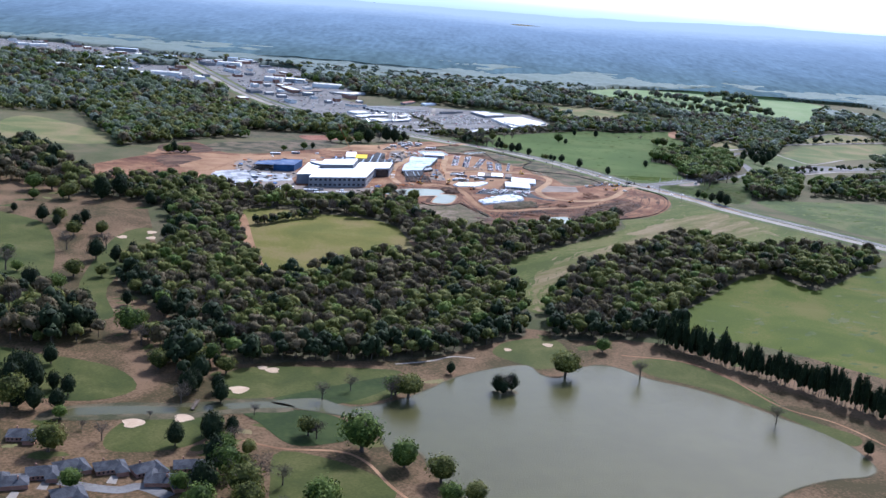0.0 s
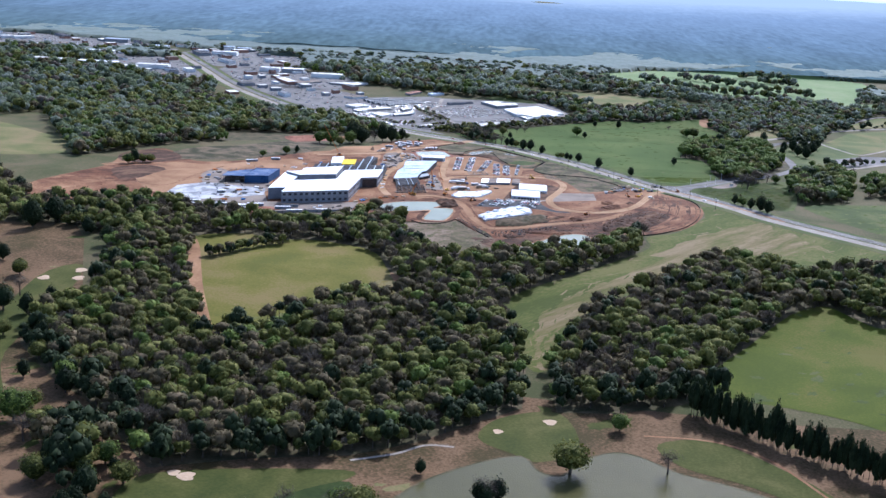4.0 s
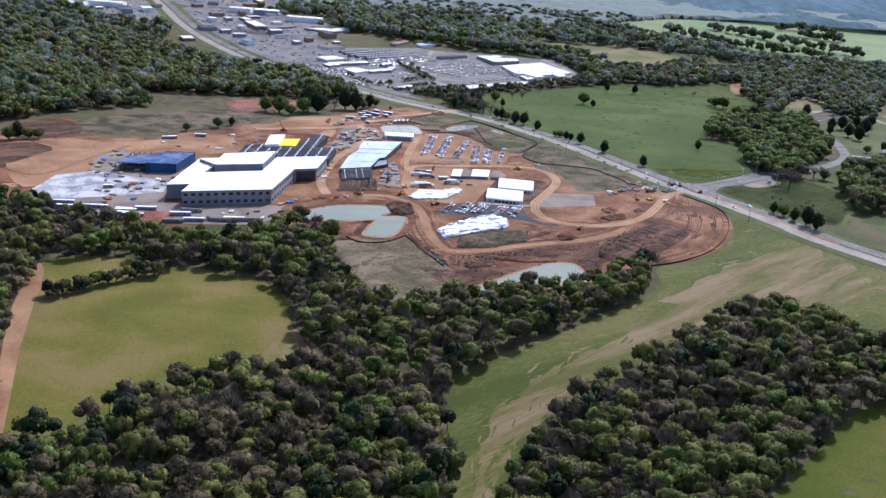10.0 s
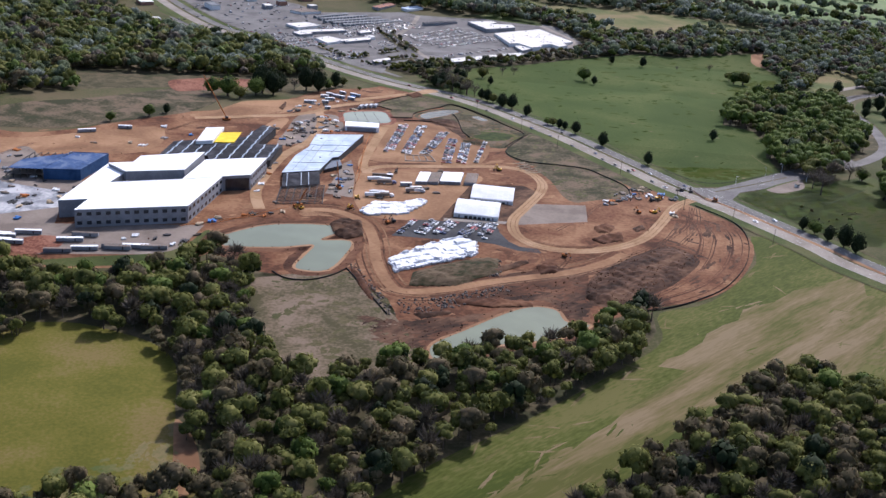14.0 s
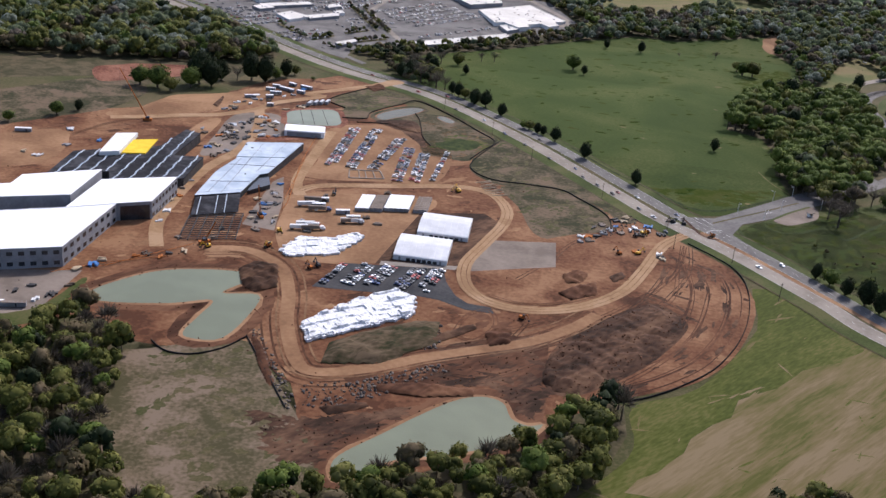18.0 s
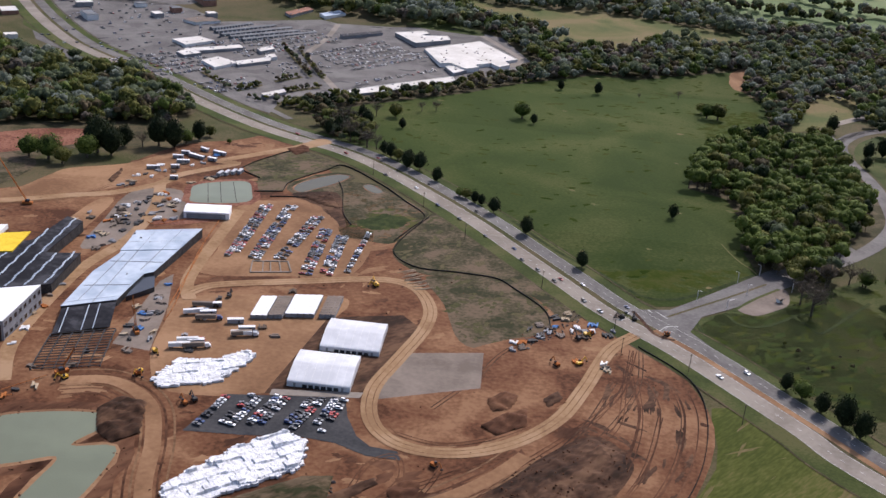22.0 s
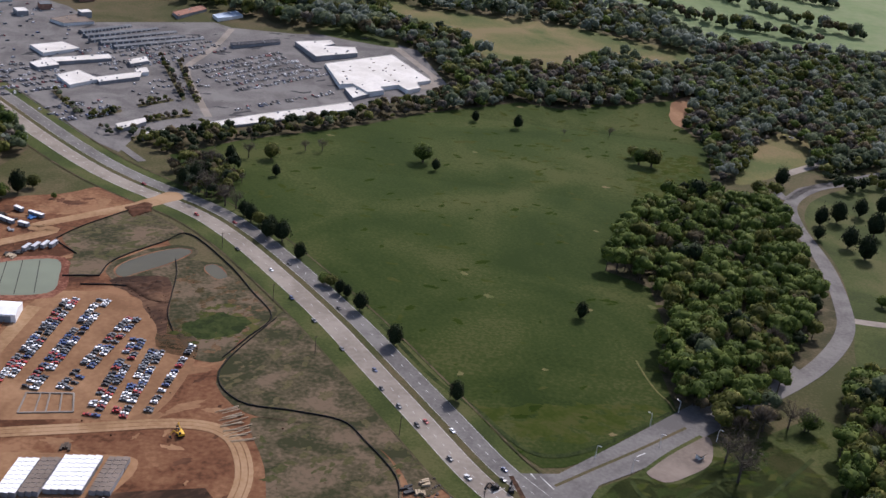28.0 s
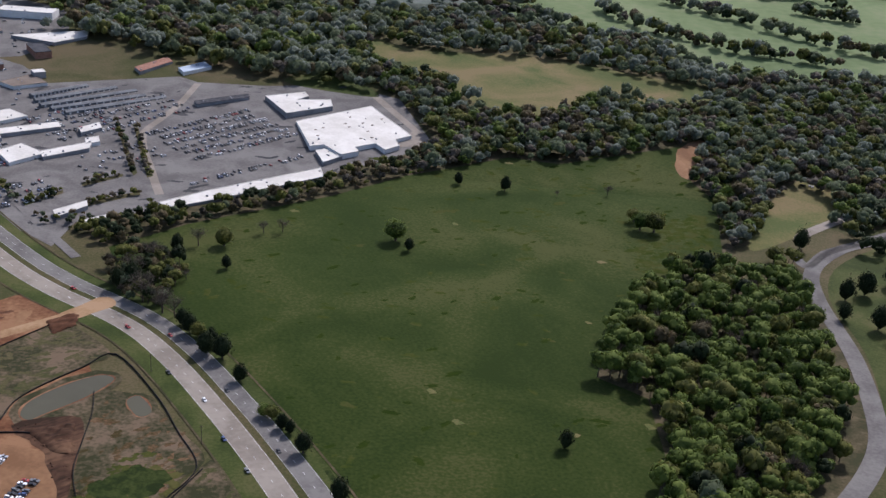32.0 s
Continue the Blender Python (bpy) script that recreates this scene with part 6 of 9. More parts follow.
for nm, pts, h, m, lab in (("yellow_deck", [(-100.3, 1123.5), (-101.5, 1144.5), (-90.3, 1149.4), (-89.1, 1126.8)], 5.1, YELLOW, "yellow sheathing deck"), ("plant_room", [(-109.2, 1117.2), (-111.7, 1147.3), (-101.7, 1151.5), (-100.6, 1121.6)], 6.6, WALL_WHITE, "pale box on the roof")):
    bm = bmesh.new()
    prism(bm, local(ccw(list(pts)), bo), 4.52, h)
    part(nm, bm, m, annex, lab)
block = flat_building("classroom_block", "building shell wrapped in dark blue membrane beside bare steel framing", "building", [(-168.5, 1040.2), (-149.8, 1043.9), (-146.6, 1076.3), (-166.5, 1072.5)], 6.4, BLUE_WRAP, BLUE_DECK, units=3)
ko = block.matrix_world.translation
fa, fb, fc, fd = (np.array(p, float) - (ko.x, ko.y) for p in ((-187, 1036.4), (-169, 1040.1), (-167, 1072.3), (-185.5, 1069)))
def at_bay(u, v):
    return (fa * (1 - u) + fb * u) * (1 - v) + (fd * (1 - u) + fc * u) * v
for i in range(6):
    for j in range(6):
        bm = bmesh.new()
        p = at_bay(i / 5, j / 5)
        box(bm, p[0], p[1], 2.6, 0.34, 0.34, 6.4, 11)
        part("steel_column", bm, STEEL, block)
for z in (2.9, 5.9):
    bm = bmesh.new()
    prism(bm, [tuple(at_bay(u, v)) for u, v in ((0.02, 0.04), (0.98, 0.04), (0.98, 0.9 if z < 4 else 0.98), (0.02, 0.9 if z < 4 else 0.55))], z - 0.1, z + 0.1)
    part("deck", bm, (GRAVEL, BLUE_DECK)[z > 4], block, ("grey metal floor deck", "blue roof deck half laid")[z > 4])
    for i in range(6):
        bm = bmesh.new()
        a, b = at_bay(i / 5, 0), at_bay(i / 5, 1)
        box(bm, *((a + b) / 2), z - 0.28, 0.3, np.hypot(*(b - a)), 0.32, -3)
        part("steel_beam", bm, STEEL, block)
zone("floor_slab", [(-219.5, 969.6), (-217.1, 1016.7), (-198, 1032.8), (-180.5, 1029.3), (-148.2, 1024.3), (-145, 1002.5), (-165.8, 987.1), (-195.5, 971.5)], paint("pale_slab", [(0.16, 0.165, 0.175), (0.27, 0.27, 0.275), (0.40, 0.39, 0.38)], 0.08, 0.6, contrast=0.4), 4.2, "pale new concrete floor slab", "slab", soft=False)

# the long hall with a blue-grey roof and its bare steel end
GYM = [(-50.8, 1084), (-31.7, 1094.6), (-30.6, 1106.4), (-29, 1121), (-25.6, 1124), (-18.7, 1175.8), (-47.3, 1166.6), (-46, 1139.2), (-50.3, 1118.5)]
gym = flat_building("gym_hall", "long unfinished hall with a blue-grey membrane roof", "building", GYM, 4.5, STEEL, BLUE_ROOF, units=4, parapet=0.15)
go = gym.matrix_world.translation
FR = local(ccw([(-43.5, 1037), (-20.5, 1044.5), (-24.5, 1072.7), (-46.5, 1063)]), go)
q = [np.array(p, float) for p in FR]
def at_frame(s, t):
    return (q[0] * (1 - s) + q[1] * s) * (1 - t) + (q[3] * (1 - s) + q[2] * s) * t
def beam(bm, a, b, w):
    a, b = Vector(a), Vector(b)
    m = look((a + b) / 2, b) @ Matrix.Diagonal((w, w, (b - a).length, 1))
    bmesh.ops.create_cube(bm, size=1, matrix=m)
for i in range(7):
    for j in range(5):
        bm = bmesh.new()
        p = at_frame(i / 6, j / 4)
        beam(bm, (*p, -0.5), (*p, 3.2 if j else 2.8), 0.4)
        part("steel_column", bm, STEEL, gym)
for i in range(7):
    bm = bmesh.new()
    beam(bm, (*at_frame(i / 6, 0), 2.8), (*at_frame(i / 6, 0.25), 3.2), 0.3)
    beam(bm, (*at_frame(i / 6, 0.25), 3.2), (*at_frame(i / 6, 1), 3.2), 0.42)
    beam(bm, (*at_frame(i / 6, 0), 1.5), (*at_frame(i / 6, 1), 1.5), 0.22)
    part("steel_rafter", bm, STEEL, gym)
for j in range(14):
    bm = bmesh.new()
    z = 3.3 if j > 3 else 2.85 + 0.12 * j
    beam(bm, (*at_frame(0, j / 13), z), (*at_frame(1, j / 13), z), 0.26)
    part("steel_purlin", bm, STEEL, gym)

for nm, pts, z in (("raised_roof", [(-46.6, 1142), (-22.6, 1149), (-19.4, 1174.6), (-46.6, 1165.6)], 4.9), ("low_roof", [(-49.6, 1119), (-30.6, 1120.5), (-31.6, 1098), (-50, 1088)], 4.75)):
    bm = bmesh.new()
    prism(bm, local(ccw(pts), go), 4.63, z)
    part(nm, bm, BLUE_ROOF, gym)
for a, b in (((-40, 1090), (-38.5, 1166)), ((-49, 1104), (-31, 1109)), ((-47, 1130), (-24.5, 1134)), ((-31.5, 1124), (-27, 1172)), ((-46.5, 1152), (-22.5, 1159)), ((-46, 1090), (-43.5, 1140))):
    bm = bmesh.new()
    (ax, ay), (bx, by) = local([a, b], go)
    box(bm, (ax + bx) / 2, (ay + by) / 2, 4.84, 0.18, math.hypot(bx - ax, by - ay), 0.16, math.degrees(math.atan2(by - ay, bx - ax)) - 90)
    part("roof_seam", bm, WALL_GREY, gym)
DK = local([(-49.9, 1082.8), (-31.3, 1093.2), (-27.1, 1073.4), (-46.2, 1063.5)], go)
bm = bmesh.new()
for dz in (0, -0.25):
    v = [bm.verts.new((*p, z + dz)) for p, z in zip(DK, (4.35, 4.35, 3.45, 3.45))]
    bm.faces.new(v if dz == 0 else v[::-1])
part("deck_roof", bm, BLACK_ROOF, gym, "black sloping roof deck at the open end")
for s in (0.12, 0.5, 0.7):
    bm = bmesh.new()
    a = np.array(DK[0]) * (1 - s) + np.array(DK[1]) * s
    b = np.array(DK[3]) * (1 - s) + np.array(DK[2]) * s
    beam(bm, (*a, 4.42), (*b, 3.52), 0.3)
    part("seam_strip", bm, BLUE_ROOF, gym)
# dark block added in place of the overhanging canopy, not a glazed bay
bm = bmesh.new()
prism(bm, local(ccw([(-29.8, 1099.9), (-30.5, 1120.8), (-24.6, 1122.2), (-21.4, 1111.4)]), go), 0.4, 3.6)
part("entrance_bay", bm, DARK_GLASS, gym, "dark block in place of the overhanging canopy")

# white metal shed, two fabric halls
bm_pts = [(-35, 1197.1), (-13.5, 1201.1), (-12.4, 1212.7), (-34, 1207)]
shed = thing("metal_shed", "long white metal shed with a shallow ridge", "shed", at=(-24, 1205, gz(1205)))
bm = bmesh.new()
gable(bm, (-11, -1.5), (11, 1.5), 11, 3.6, 1.0)
part("shell", bm, WHITE_ROOF, shed)
# grey slab over the front wall, its shade put into the colour
bm = bmesh.new()
box(bm, 0.5, -5.5, 1.6, 19, 0.3, 2.6, 7.8)
part("wall_shade", bm, WALL_GREY, shed, "grey panel painted as shade on the front wall")


def fabric_hall(at, rz, width, depth):
    th = thing("fabric_hall", "white fabric hall with a low pitched roof and grey door panels", "tent", "fabric halls", at, rz)
    prof = [(-0.5, 0), (-0.5, 0.56), (-0.485, 0.63), (-0.45, 0.68), (-0.25, 0.84), (-0.04, 0.985), (0, 1.0), (0.04, 0.985), (0.25, 0.84), (0.45, 0.68), (0.485, 0.63), (0.5, 0.56), (0.5, 0)]
    bm = bmesh.new()
    rings = [[bm.verts.new((x, -y * depth, z * 4.1)) for y, z in prof] for x in np.linspace(0, width, 9)]
    for a, b in zip(rings, rings[1:]):
        for i in range(len(prof) - 1):
            bm.faces.new((a[i], a[i + 1], b[i + 1], b[i]))
    bm.faces.new(rings[0])
    bm.faces.new(rings[-1][::-1])
    bmesh.ops.recalc_face_normals(bm, faces=bm.faces)
    part("fabric", bm, TENT_WHITE, th)
    for i in range(9):
        bm = bmesh.new()
        ring = [(width * i / 8, -y * depth * 1.004, z * 4.12) for y, z in prof]
        for a, b in zip(ring, ring[1:]):
            beam(bm, a, b, 0.1)
        part("rib", bm, WALL_WHITE, th)
    for i in range(6):
        bm = bmesh.new()
        box(bm, width * (0.28 + 0.1 * i), -depth / 2 - 0.05, 1.0, width * 0.075, 0.2, 1.3)
        part("door_panel", bm, DARK_GLASS if i < 5 else STEEL, th)
    for x in (0.12, 0.88):
        bm = bmesh.new()
        box(bm, width * x, -depth / 2 - 0.1, 1.0, 0.9, 0.25, 2.0)
        part("entry_porch", bm, WALL_GREY, th)
    return th


hall = fabric_hall((49, 1056.6, gz(1056)), -1, 23.2, 24.5)
copy_thing(hall, pose(55.8, 1086.4, gz(1086), 0, 0, -1))
zone("hall_apron", [(44, 1037), (76, 1041), (77, 1045), (44, 1041)], CONCRETE_ROAD, 5, "pale apron before the fabric halls", "pavement", soft=False)

# ---- shopping centre ----
store = flat_building("supermarket", "huge supermarket with a bright white roof and many small roof units", "store", [(45.4, 1630.3), (90.7, 1677.7), (124.6, 1621.6), (115, 1611.7), (118.6, 1600.3), (110.2, 1590), (102.8, 1600.3), (91.1, 1590.3), (94.1, 1583.5), (84.1, 1574.2), (70.9, 1589.4), (62.7, 1584.5)], 3.6, WALL_WHITE, CREAM_ROOF, units=12, skylights=26, seed=3)
flat_building("garden_store", "lower annex of the supermarket", "store", [(66.6, 1580.9), (74.9, 1587.9), (86.1, 1576.6), (75, 1561.2)], 2.8, WALL_GREY, CREAM_ROOF, units=3)
flat_building("corner_store", "white-roofed store beside the supermarket", "store", [(15.7, 1672.4), (41, 1690.3), (45.4, 1680.5), (38.7, 1671), (61.7, 1677.5), (65.4, 1662.7), (37.2, 1639.1)], 3.8, WALL_GREY, CREAM_ROOF, units=8)
flat_building("shop_row", "long narrow row of shops with a white roof", "store", [(-3.2, 1477.2), (21.8, 1503.6), (74.9, 1551.6), (79.1, 1537.5), (28.1, 1490.4), (2.2, 1469.2)], 2.6, WALL_GREY, CREAM_ROOF, units=10, glazed=((1, 24),))
SHOPS = [[(-158, 1588.8), (-141.1, 1606.4), (-124.7, 1596), (-142.8, 1574.2)], [(-140.7, 1562.8), (-102.7, 1591.6), (-97.7, 1582.6), (-133.9, 1555.1)], [(-143.3, 1550.5), (-134.6, 1566.2), (-124.2, 1553.9), (-134.6, 1542.1)], [(-117.9, 1531.2), (-108.7, 1546.9), (-89.6, 1534.3), (-103, 1513.9)], [(-94, 1536.7), (-70.1, 1561.6), (-67.9, 1549.5), (-88.4, 1528)], [(-86.4, 1582.8), (-77.4, 1595.9), (-72.6, 1586.8), (-81.6, 1574)], [(-76.2, 1565.6), (-69.8, 1572.2), (-65.6, 1562.5), (-72.1, 1556.6)], [(-52.8, 1450.8), (-40.3, 1467.6), (-37.5, 1461), (-47.9, 1443.2)], [(-34.9, 1439.9), (-23.1, 1451.7), (-20.7, 1446.1), (-31.4, 1433.9)], [(-168.1, 1654.3), (-154.3, 1678), (-136.8, 1661.4), (-154.8, 1646.8)], [(-204.5, 1762.6), (-153.4, 1796.5), (-149.2, 1776.7), (-166.1, 1752.3)], [(-90.4, 1711.8), (-75.6, 1745.8), (-68.3, 1735.2), (-83.1, 1701.8)], [(-59.6, 1719.1), (-45.1, 1740.8), (-37, 1729), (-52.7, 1709)], [(-29.6, 1650.5), (2.7, 1677.3), (5, 1669.8), (-25.9, 1643.8)], [(-263.4, 1764.6), (-227.8, 1791.5), (-215.8, 1773.4), (-245.8, 1735.6)]]
for i, s in enumerate(SHOPS):
    flat_building("shop_building", "low shop with a pale flat roof and storefront", "shop", s, 2.6, (WALL_WHITE, WALL_GREY, WALL_GREY)[i % 3], CREAM_ROOF if i < 9 else (GRAVEL, CREAM_ROOF, BRICK, BLUE_ROOF, SHINGLE, GRAVEL)[i - 9], units=3, seed=i, group="shops of the shopping centre", parapet=0.25)
for a, b in [[(-138.5, 1635.6), (-110.9, 1667.9)], [(-132.4, 1627), (-90.6, 1669.9)], [(-125.4, 1618.8), (-75.5, 1668)], [(-116.8, 1614.7), (-66.8, 1659.4)], [(-105.4, 1610), (-52.5, 1660)]]:
    th = thing("storage_shed", "long low storage shed with a dark ridged roof", "shed", "storage sheds", (a[0], a[1], gz(a[1])))
    bm = bmesh.new()
    gable(bm, (0, 0), (b[0] - a[0], b[1] - a[1]), 5.2, 2.0, 0.8)
    part("shell", bm, DARK_ROOF, th)
    d = np.array([b[0] - a[0], b[1] - a[1]])
    n = np.array([d[1], -d[0]]) / np.hypot(*d) * 2.66
    for k in range(14):
        c = d * (k + 0.5) / 14 + n
        bm = bmesh.new()
        box(bm, c[0], c[1], 0.9, 1.2, 0.08, 1.5, math.degrees(math.atan2(d[1], d[0])))
        part("door", bm, WALL_WHITE, th)

# ---- the town along the highway beyond ----
rt = random.Random(5)
TOWN = []
for k in range(150):
    s = rt.uniform(0, 1)
    y = 1530 + s * 720
    x = np.interp(y, [1404, 1487, 1575, 1706, 1873, 2035, 2300], [-60, -143, -236, -329, -414, -495, -620])
    side = rt.choice((-1, 1, 1))
    off = rt.uniform(16, 150) if side > 0 else rt.uniform(16, 120 + 160 * s)
    p = (x + side * off * 0.85, y + side * off * 0.5)
    if inside([p], MALL)[0] or any(math.hypot(p[0] - t[0], p[1] - t[1]) < 22 for t in TOWN):
        continue
    TOWN.append(p)
for k in range(70):
    p = (rt.uniform(-1040, -560), rt.uniform(1960, 2190))
    if not any(math.hypot(p[0] - t[0], p[1] - t[1]) < 30 for t in TOWN):
        TOWN.append(p)
for k, p in enumerate(TOWN):
    w, dp = rt.uniform(8, 22), rt.uniform(7, 14)
    if rt.random() < 0.12:
        w, dp = w * 2.2, dp * 1.6
    a = radians(35 + rt.choice((0, 90)) + rt.uniform(-6, 6))
    ca, sa = math.cos(a), math.sin(a)
    pts = [(p[0] + ca * u - sa * v, p[1] + sa * u + ca * v) for u, v in ((-w / 2, -dp / 2), (w / 2, -dp / 2), (w / 2, dp / 2), (-w / 2, dp / 2))]
    flat_building("town_building", "small flat-roofed commercial building in the town", "building", pts, rt.uniform(3, 5.5), rt.choice((WALL_WHITE, WALL_GREY, BRICK)), rt.choice((CREAM_ROOF, CREAM_ROOF, GRAVEL, SHINGLE, DARK_ROOF)), group="town buildings", parapet=0.3)
for i, (x, y, w) in enumerate(BIG_ROOFS):
    flat_building("warehouse", "long low warehouse with a pale flat roof", "warehouse", [(x - w / 2, y - 8), (x + w / 2, y - 8 + 0.06 * w), (x + w / 2, y + 8 + 0.06 * w), (x - w / 2, y + 8)], 6, (WALL_WHITE, WALL_GREY)[i % 2], (CREAM_ROOF, WHITE_ROOF, CREAM_ROOF, BLUE_ROOF)[i % 4], units=4, seed=i, group="town warehouses", parapet=0.3)
for z in ROOF_YARDS:
    zone("town_lot", z, ASPHALT_OLD, 1.7, "worn grey pavement round a warehouse", "pavement", soft=False)
tower = flat_building("hotel", "tall pale hotel block with a blue band", "hotel", [(-430, 2075), (-412, 2078), (-414, 2090), (-432, 2087)], 9, WALL_WHITE, BLUE_ROOF, glazed=((0, 8),), floors=3)
for z in TOWN_LOTS:
    zone("town_lot", z, ASPHALT_OLD, 1.8, "worn grey pavement between town buildings", "pavement")

for i, p in enumerate([(273, 1206.4), (251.1, 1166.6), (275.7, 1224.3)]):
    k = thing("gatehouse", "small pale gatehouse with a flat roof", "kiosk", at=(p[0], p[1], gz(p[1]) + 0.25), rz=40)
    bm = bmesh.new()
    box(bm, 0, 0, 0.9, 2.6, 1.8, 1.8)
    part("body", bm, WALL_WHITE, k)
    bm = bmesh.new()
    box(bm, 0, 0, 1.95, 3.6, 2.8, 0.25)
    part("roof", bm, GRAVEL, k)
    bm = bmesh.new()
    box(bm, 0, -0.92, 1.1, 1.8, 0.06, 0.7)
    part("window", bm, DARK_GLASS, k)

# ---- vehicles ----
def car_parts(kind, paint_mat, th):
    """A car 4.7 m long, its nose to +x, in plan units."""
    L, W, H = {"sedan": (4.7, 1.85, 1.45), "suv": (4.8, 1.95, 1.75), "pickup": (5.6, 2.0, 1.85)}[kind]
    bm = bmesh.new()
    side = {"sedan": [(-0.5, 0.3), (-0.5, 0.62), (-0.34, 0.66), (0.18, 0.66), (0.46, 0.58), (0.5, 0.45), (0.5, 0.3)],
            "suv": [(-0.5, 0.3), (-0.5, 0.62), (-0.46, 0.66), (0.2, 0.64), (0.47, 0.58), (0.5, 0.45), (0.5, 0.3)],
            "pickup": [(-0.5, 0.32), (-0.5, 0.6), (-0.1, 0.6), (0.2, 0.62), (0.47, 0.58), (0.5, 0.45), (0.5, 0.32)]}[kind]
    cab = {"sedan": [(-0.36, 0.66), (-0.22, 1.0), (0.05, 1.0), (0.2, 0.66)], "suv": [(-0.48, 0.66), (-0.44, 1.0), (0.05, 1.0), (0.22, 0.64)],
           "pickup": [(-0.12, 0.6), (-0.09, 1.0), (0.1, 1.0), (0.24, 0.62)]}[kind]
    def loft(bm, prof, w0, w1):
        rows = []
        for sgn in (-1, 1):
            rows.append([bm.verts.new((x * L * U, sgn * (w0 if z < 0.75 else w1) * W / 2 * U, z * H * U)) for x, z in prof])
        k = len(prof)
        bm.faces.new(rows[0])
        bm.faces.new(rows[1][::-1])
        for i in range(k):
            bm.faces.new((rows[0][i], rows[1][i], rows[1][(i + 1) % k], rows[0][(i + 1) % k]))
        bmesh.ops.recalc_face_normals(bm, faces=bm.faces)
    loft(bm, side, 1.0, 0.95)
    part("body", bm, paint_mat, th)
    bm = bmesh.new()
    loft(bm, cab, 0.9, 0.72)
    part("cabin_glass", bm, DARK_GLASS, th)
    bm = bmesh.new()
    (x0, _), (x1, _) = cab[1], cab[2]
    box(bm, (x0 + x1) / 2 * L * U, 0, (H + 0.02) * U, (x1 - x0) * L * U, 0.74 * W * U, 0.05 * U)
    part("roof", bm, paint_mat, th)
    for sx in (-0.31, 0.31):
        for sy in (-1, 1):
            bm = bmesh.new()
            bmesh.ops.create_cone(bm, cap_ends=True, segments=8, radius1=0.33 * U, radius2=0.33 * U, depth=0.22 * U, matrix=pose(sx * L * U, sy * (W / 2 - 0.1) * U, 0.33 * U, 90, 0, 0))
            part("wheel", bm, RUBBER, th)


rc = random.Random(9)
NAMES = ["white", "silver", "black", "dark grey", "dark blue", "red"]
PROTO = {}


def put_car(x, y, rz, group, lift=0.3, kind=None, col=None):
    kind = kind or rc.choices(("sedan", "suv", "pickup"), (4, 4, 3))[0]
    col = rc.choices(range(6), (5, 4, 9, 8, 4, 4))[0] if col is None else col
    m = pose(x, y, gz(y) + lift, 0, 0, rz)
    if (kind, col) not in PROTO:
        th = thing("car", "", "car", group)
        th["label"] = "parked %s %s with dark windows" % (NAMES[col], kind if kind != "pickup" else "pickup truck")
        car_parts(kind, CAR_PAINT[col], th)
        th.matrix_basis = m
        PROTO[kind, col] = th
        return th
    c = copy_thing(PROTO[kind, col], m)
    return tagged(c, group=group)


def car_row(a, b, group, pitch, keep, double=True):
    a, b = np.array(a, float), np.array(b, float)
    L = np.hypot(*(b - a))
    d = (b - a) / L
    n = np.array([d[1], -d[0]])
    ang = math.degrees(math.atan2(n[1], n[0]))
    for side in (-1, 1) if double else (1,):
        s = rc.uniform(0, 1)
        while s < L:
            if rc.random() < keep:
                p = a + d * s + n * side * (1.62 if double else 0)
                put_car(p[0] + rc.uniform(-0.12, 0.12), p[1] + rc.uniform(-0.1, 0.1), ang + rc.choice((0, 180)) + rc.uniform(-3, 3), group)
            s += pitch


for i, (a, b) in enumerate([[(-0.3, 1156.5), (1.4, 1225.1)], [(10.5, 1156.9), (13.7, 1227.9)], [(21.9, 1159.3), (29.7, 1216.1)], [(36.4, 1144.2), (36.6, 1200.8)], [(45.4, 1146), (45.7, 1193.7)], [(54.2, 1150.8), (57.5, 1201.1)]]):
    car_row(a, b, "cars on the gravel lot", 2.0, 0.82, i < 5)
for i, (a, b) in enumerate([[(24.2, 1012.9), (29.5, 1032.5)], [(34, 1014.8), (39.6, 1034.5)], [(43, 1016.3), (49.2, 1036)], [(55, 1017.2), (61.6, 1038.2)], [(64.8, 1016.7), (69.5, 1039)]]):
    car_row(a, b, "cars on the paved lot", 1.95, 0.8, i not in (0,))
# cars on the highway
DIR = smooth_line(HIGHWAY, False, 6)
def road_heading(p):
    k = min(range(len(DIR) - 1), key=lambda i: np.hypot(*(DIR[i] - p)))
    d = DIR[k + 1] - DIR[max(k - 1, 0)]
    return math.degrees(math.atan2(d[1], d[0]))
for p in [(-10.1, 1364.2), (25.8, 1331.6), (54, 1295.9), (73.5, 1277.5), (87.4, 1251.3), (100.1, 1232.7), (114.5, 1212.2), (133.1, 1186.2), (140.7, 1175.2), (148.2, 1164.3), (161, 1145.8), (167.6, 1136.2), (179.5, 1137.5), (108.5, 1247.2), (45.7, 1327.6), (80.2, 1286.2), (211.8, 1085.4), (223.3, 1090.9), (180, 1143.5), (161.1, 1163.5), (151.2, 1167.4), (129.1, 1199.1)]:
    put_car(p[0], p[1], road_heading(np.array(p)), "cars on the highway", 0.32)

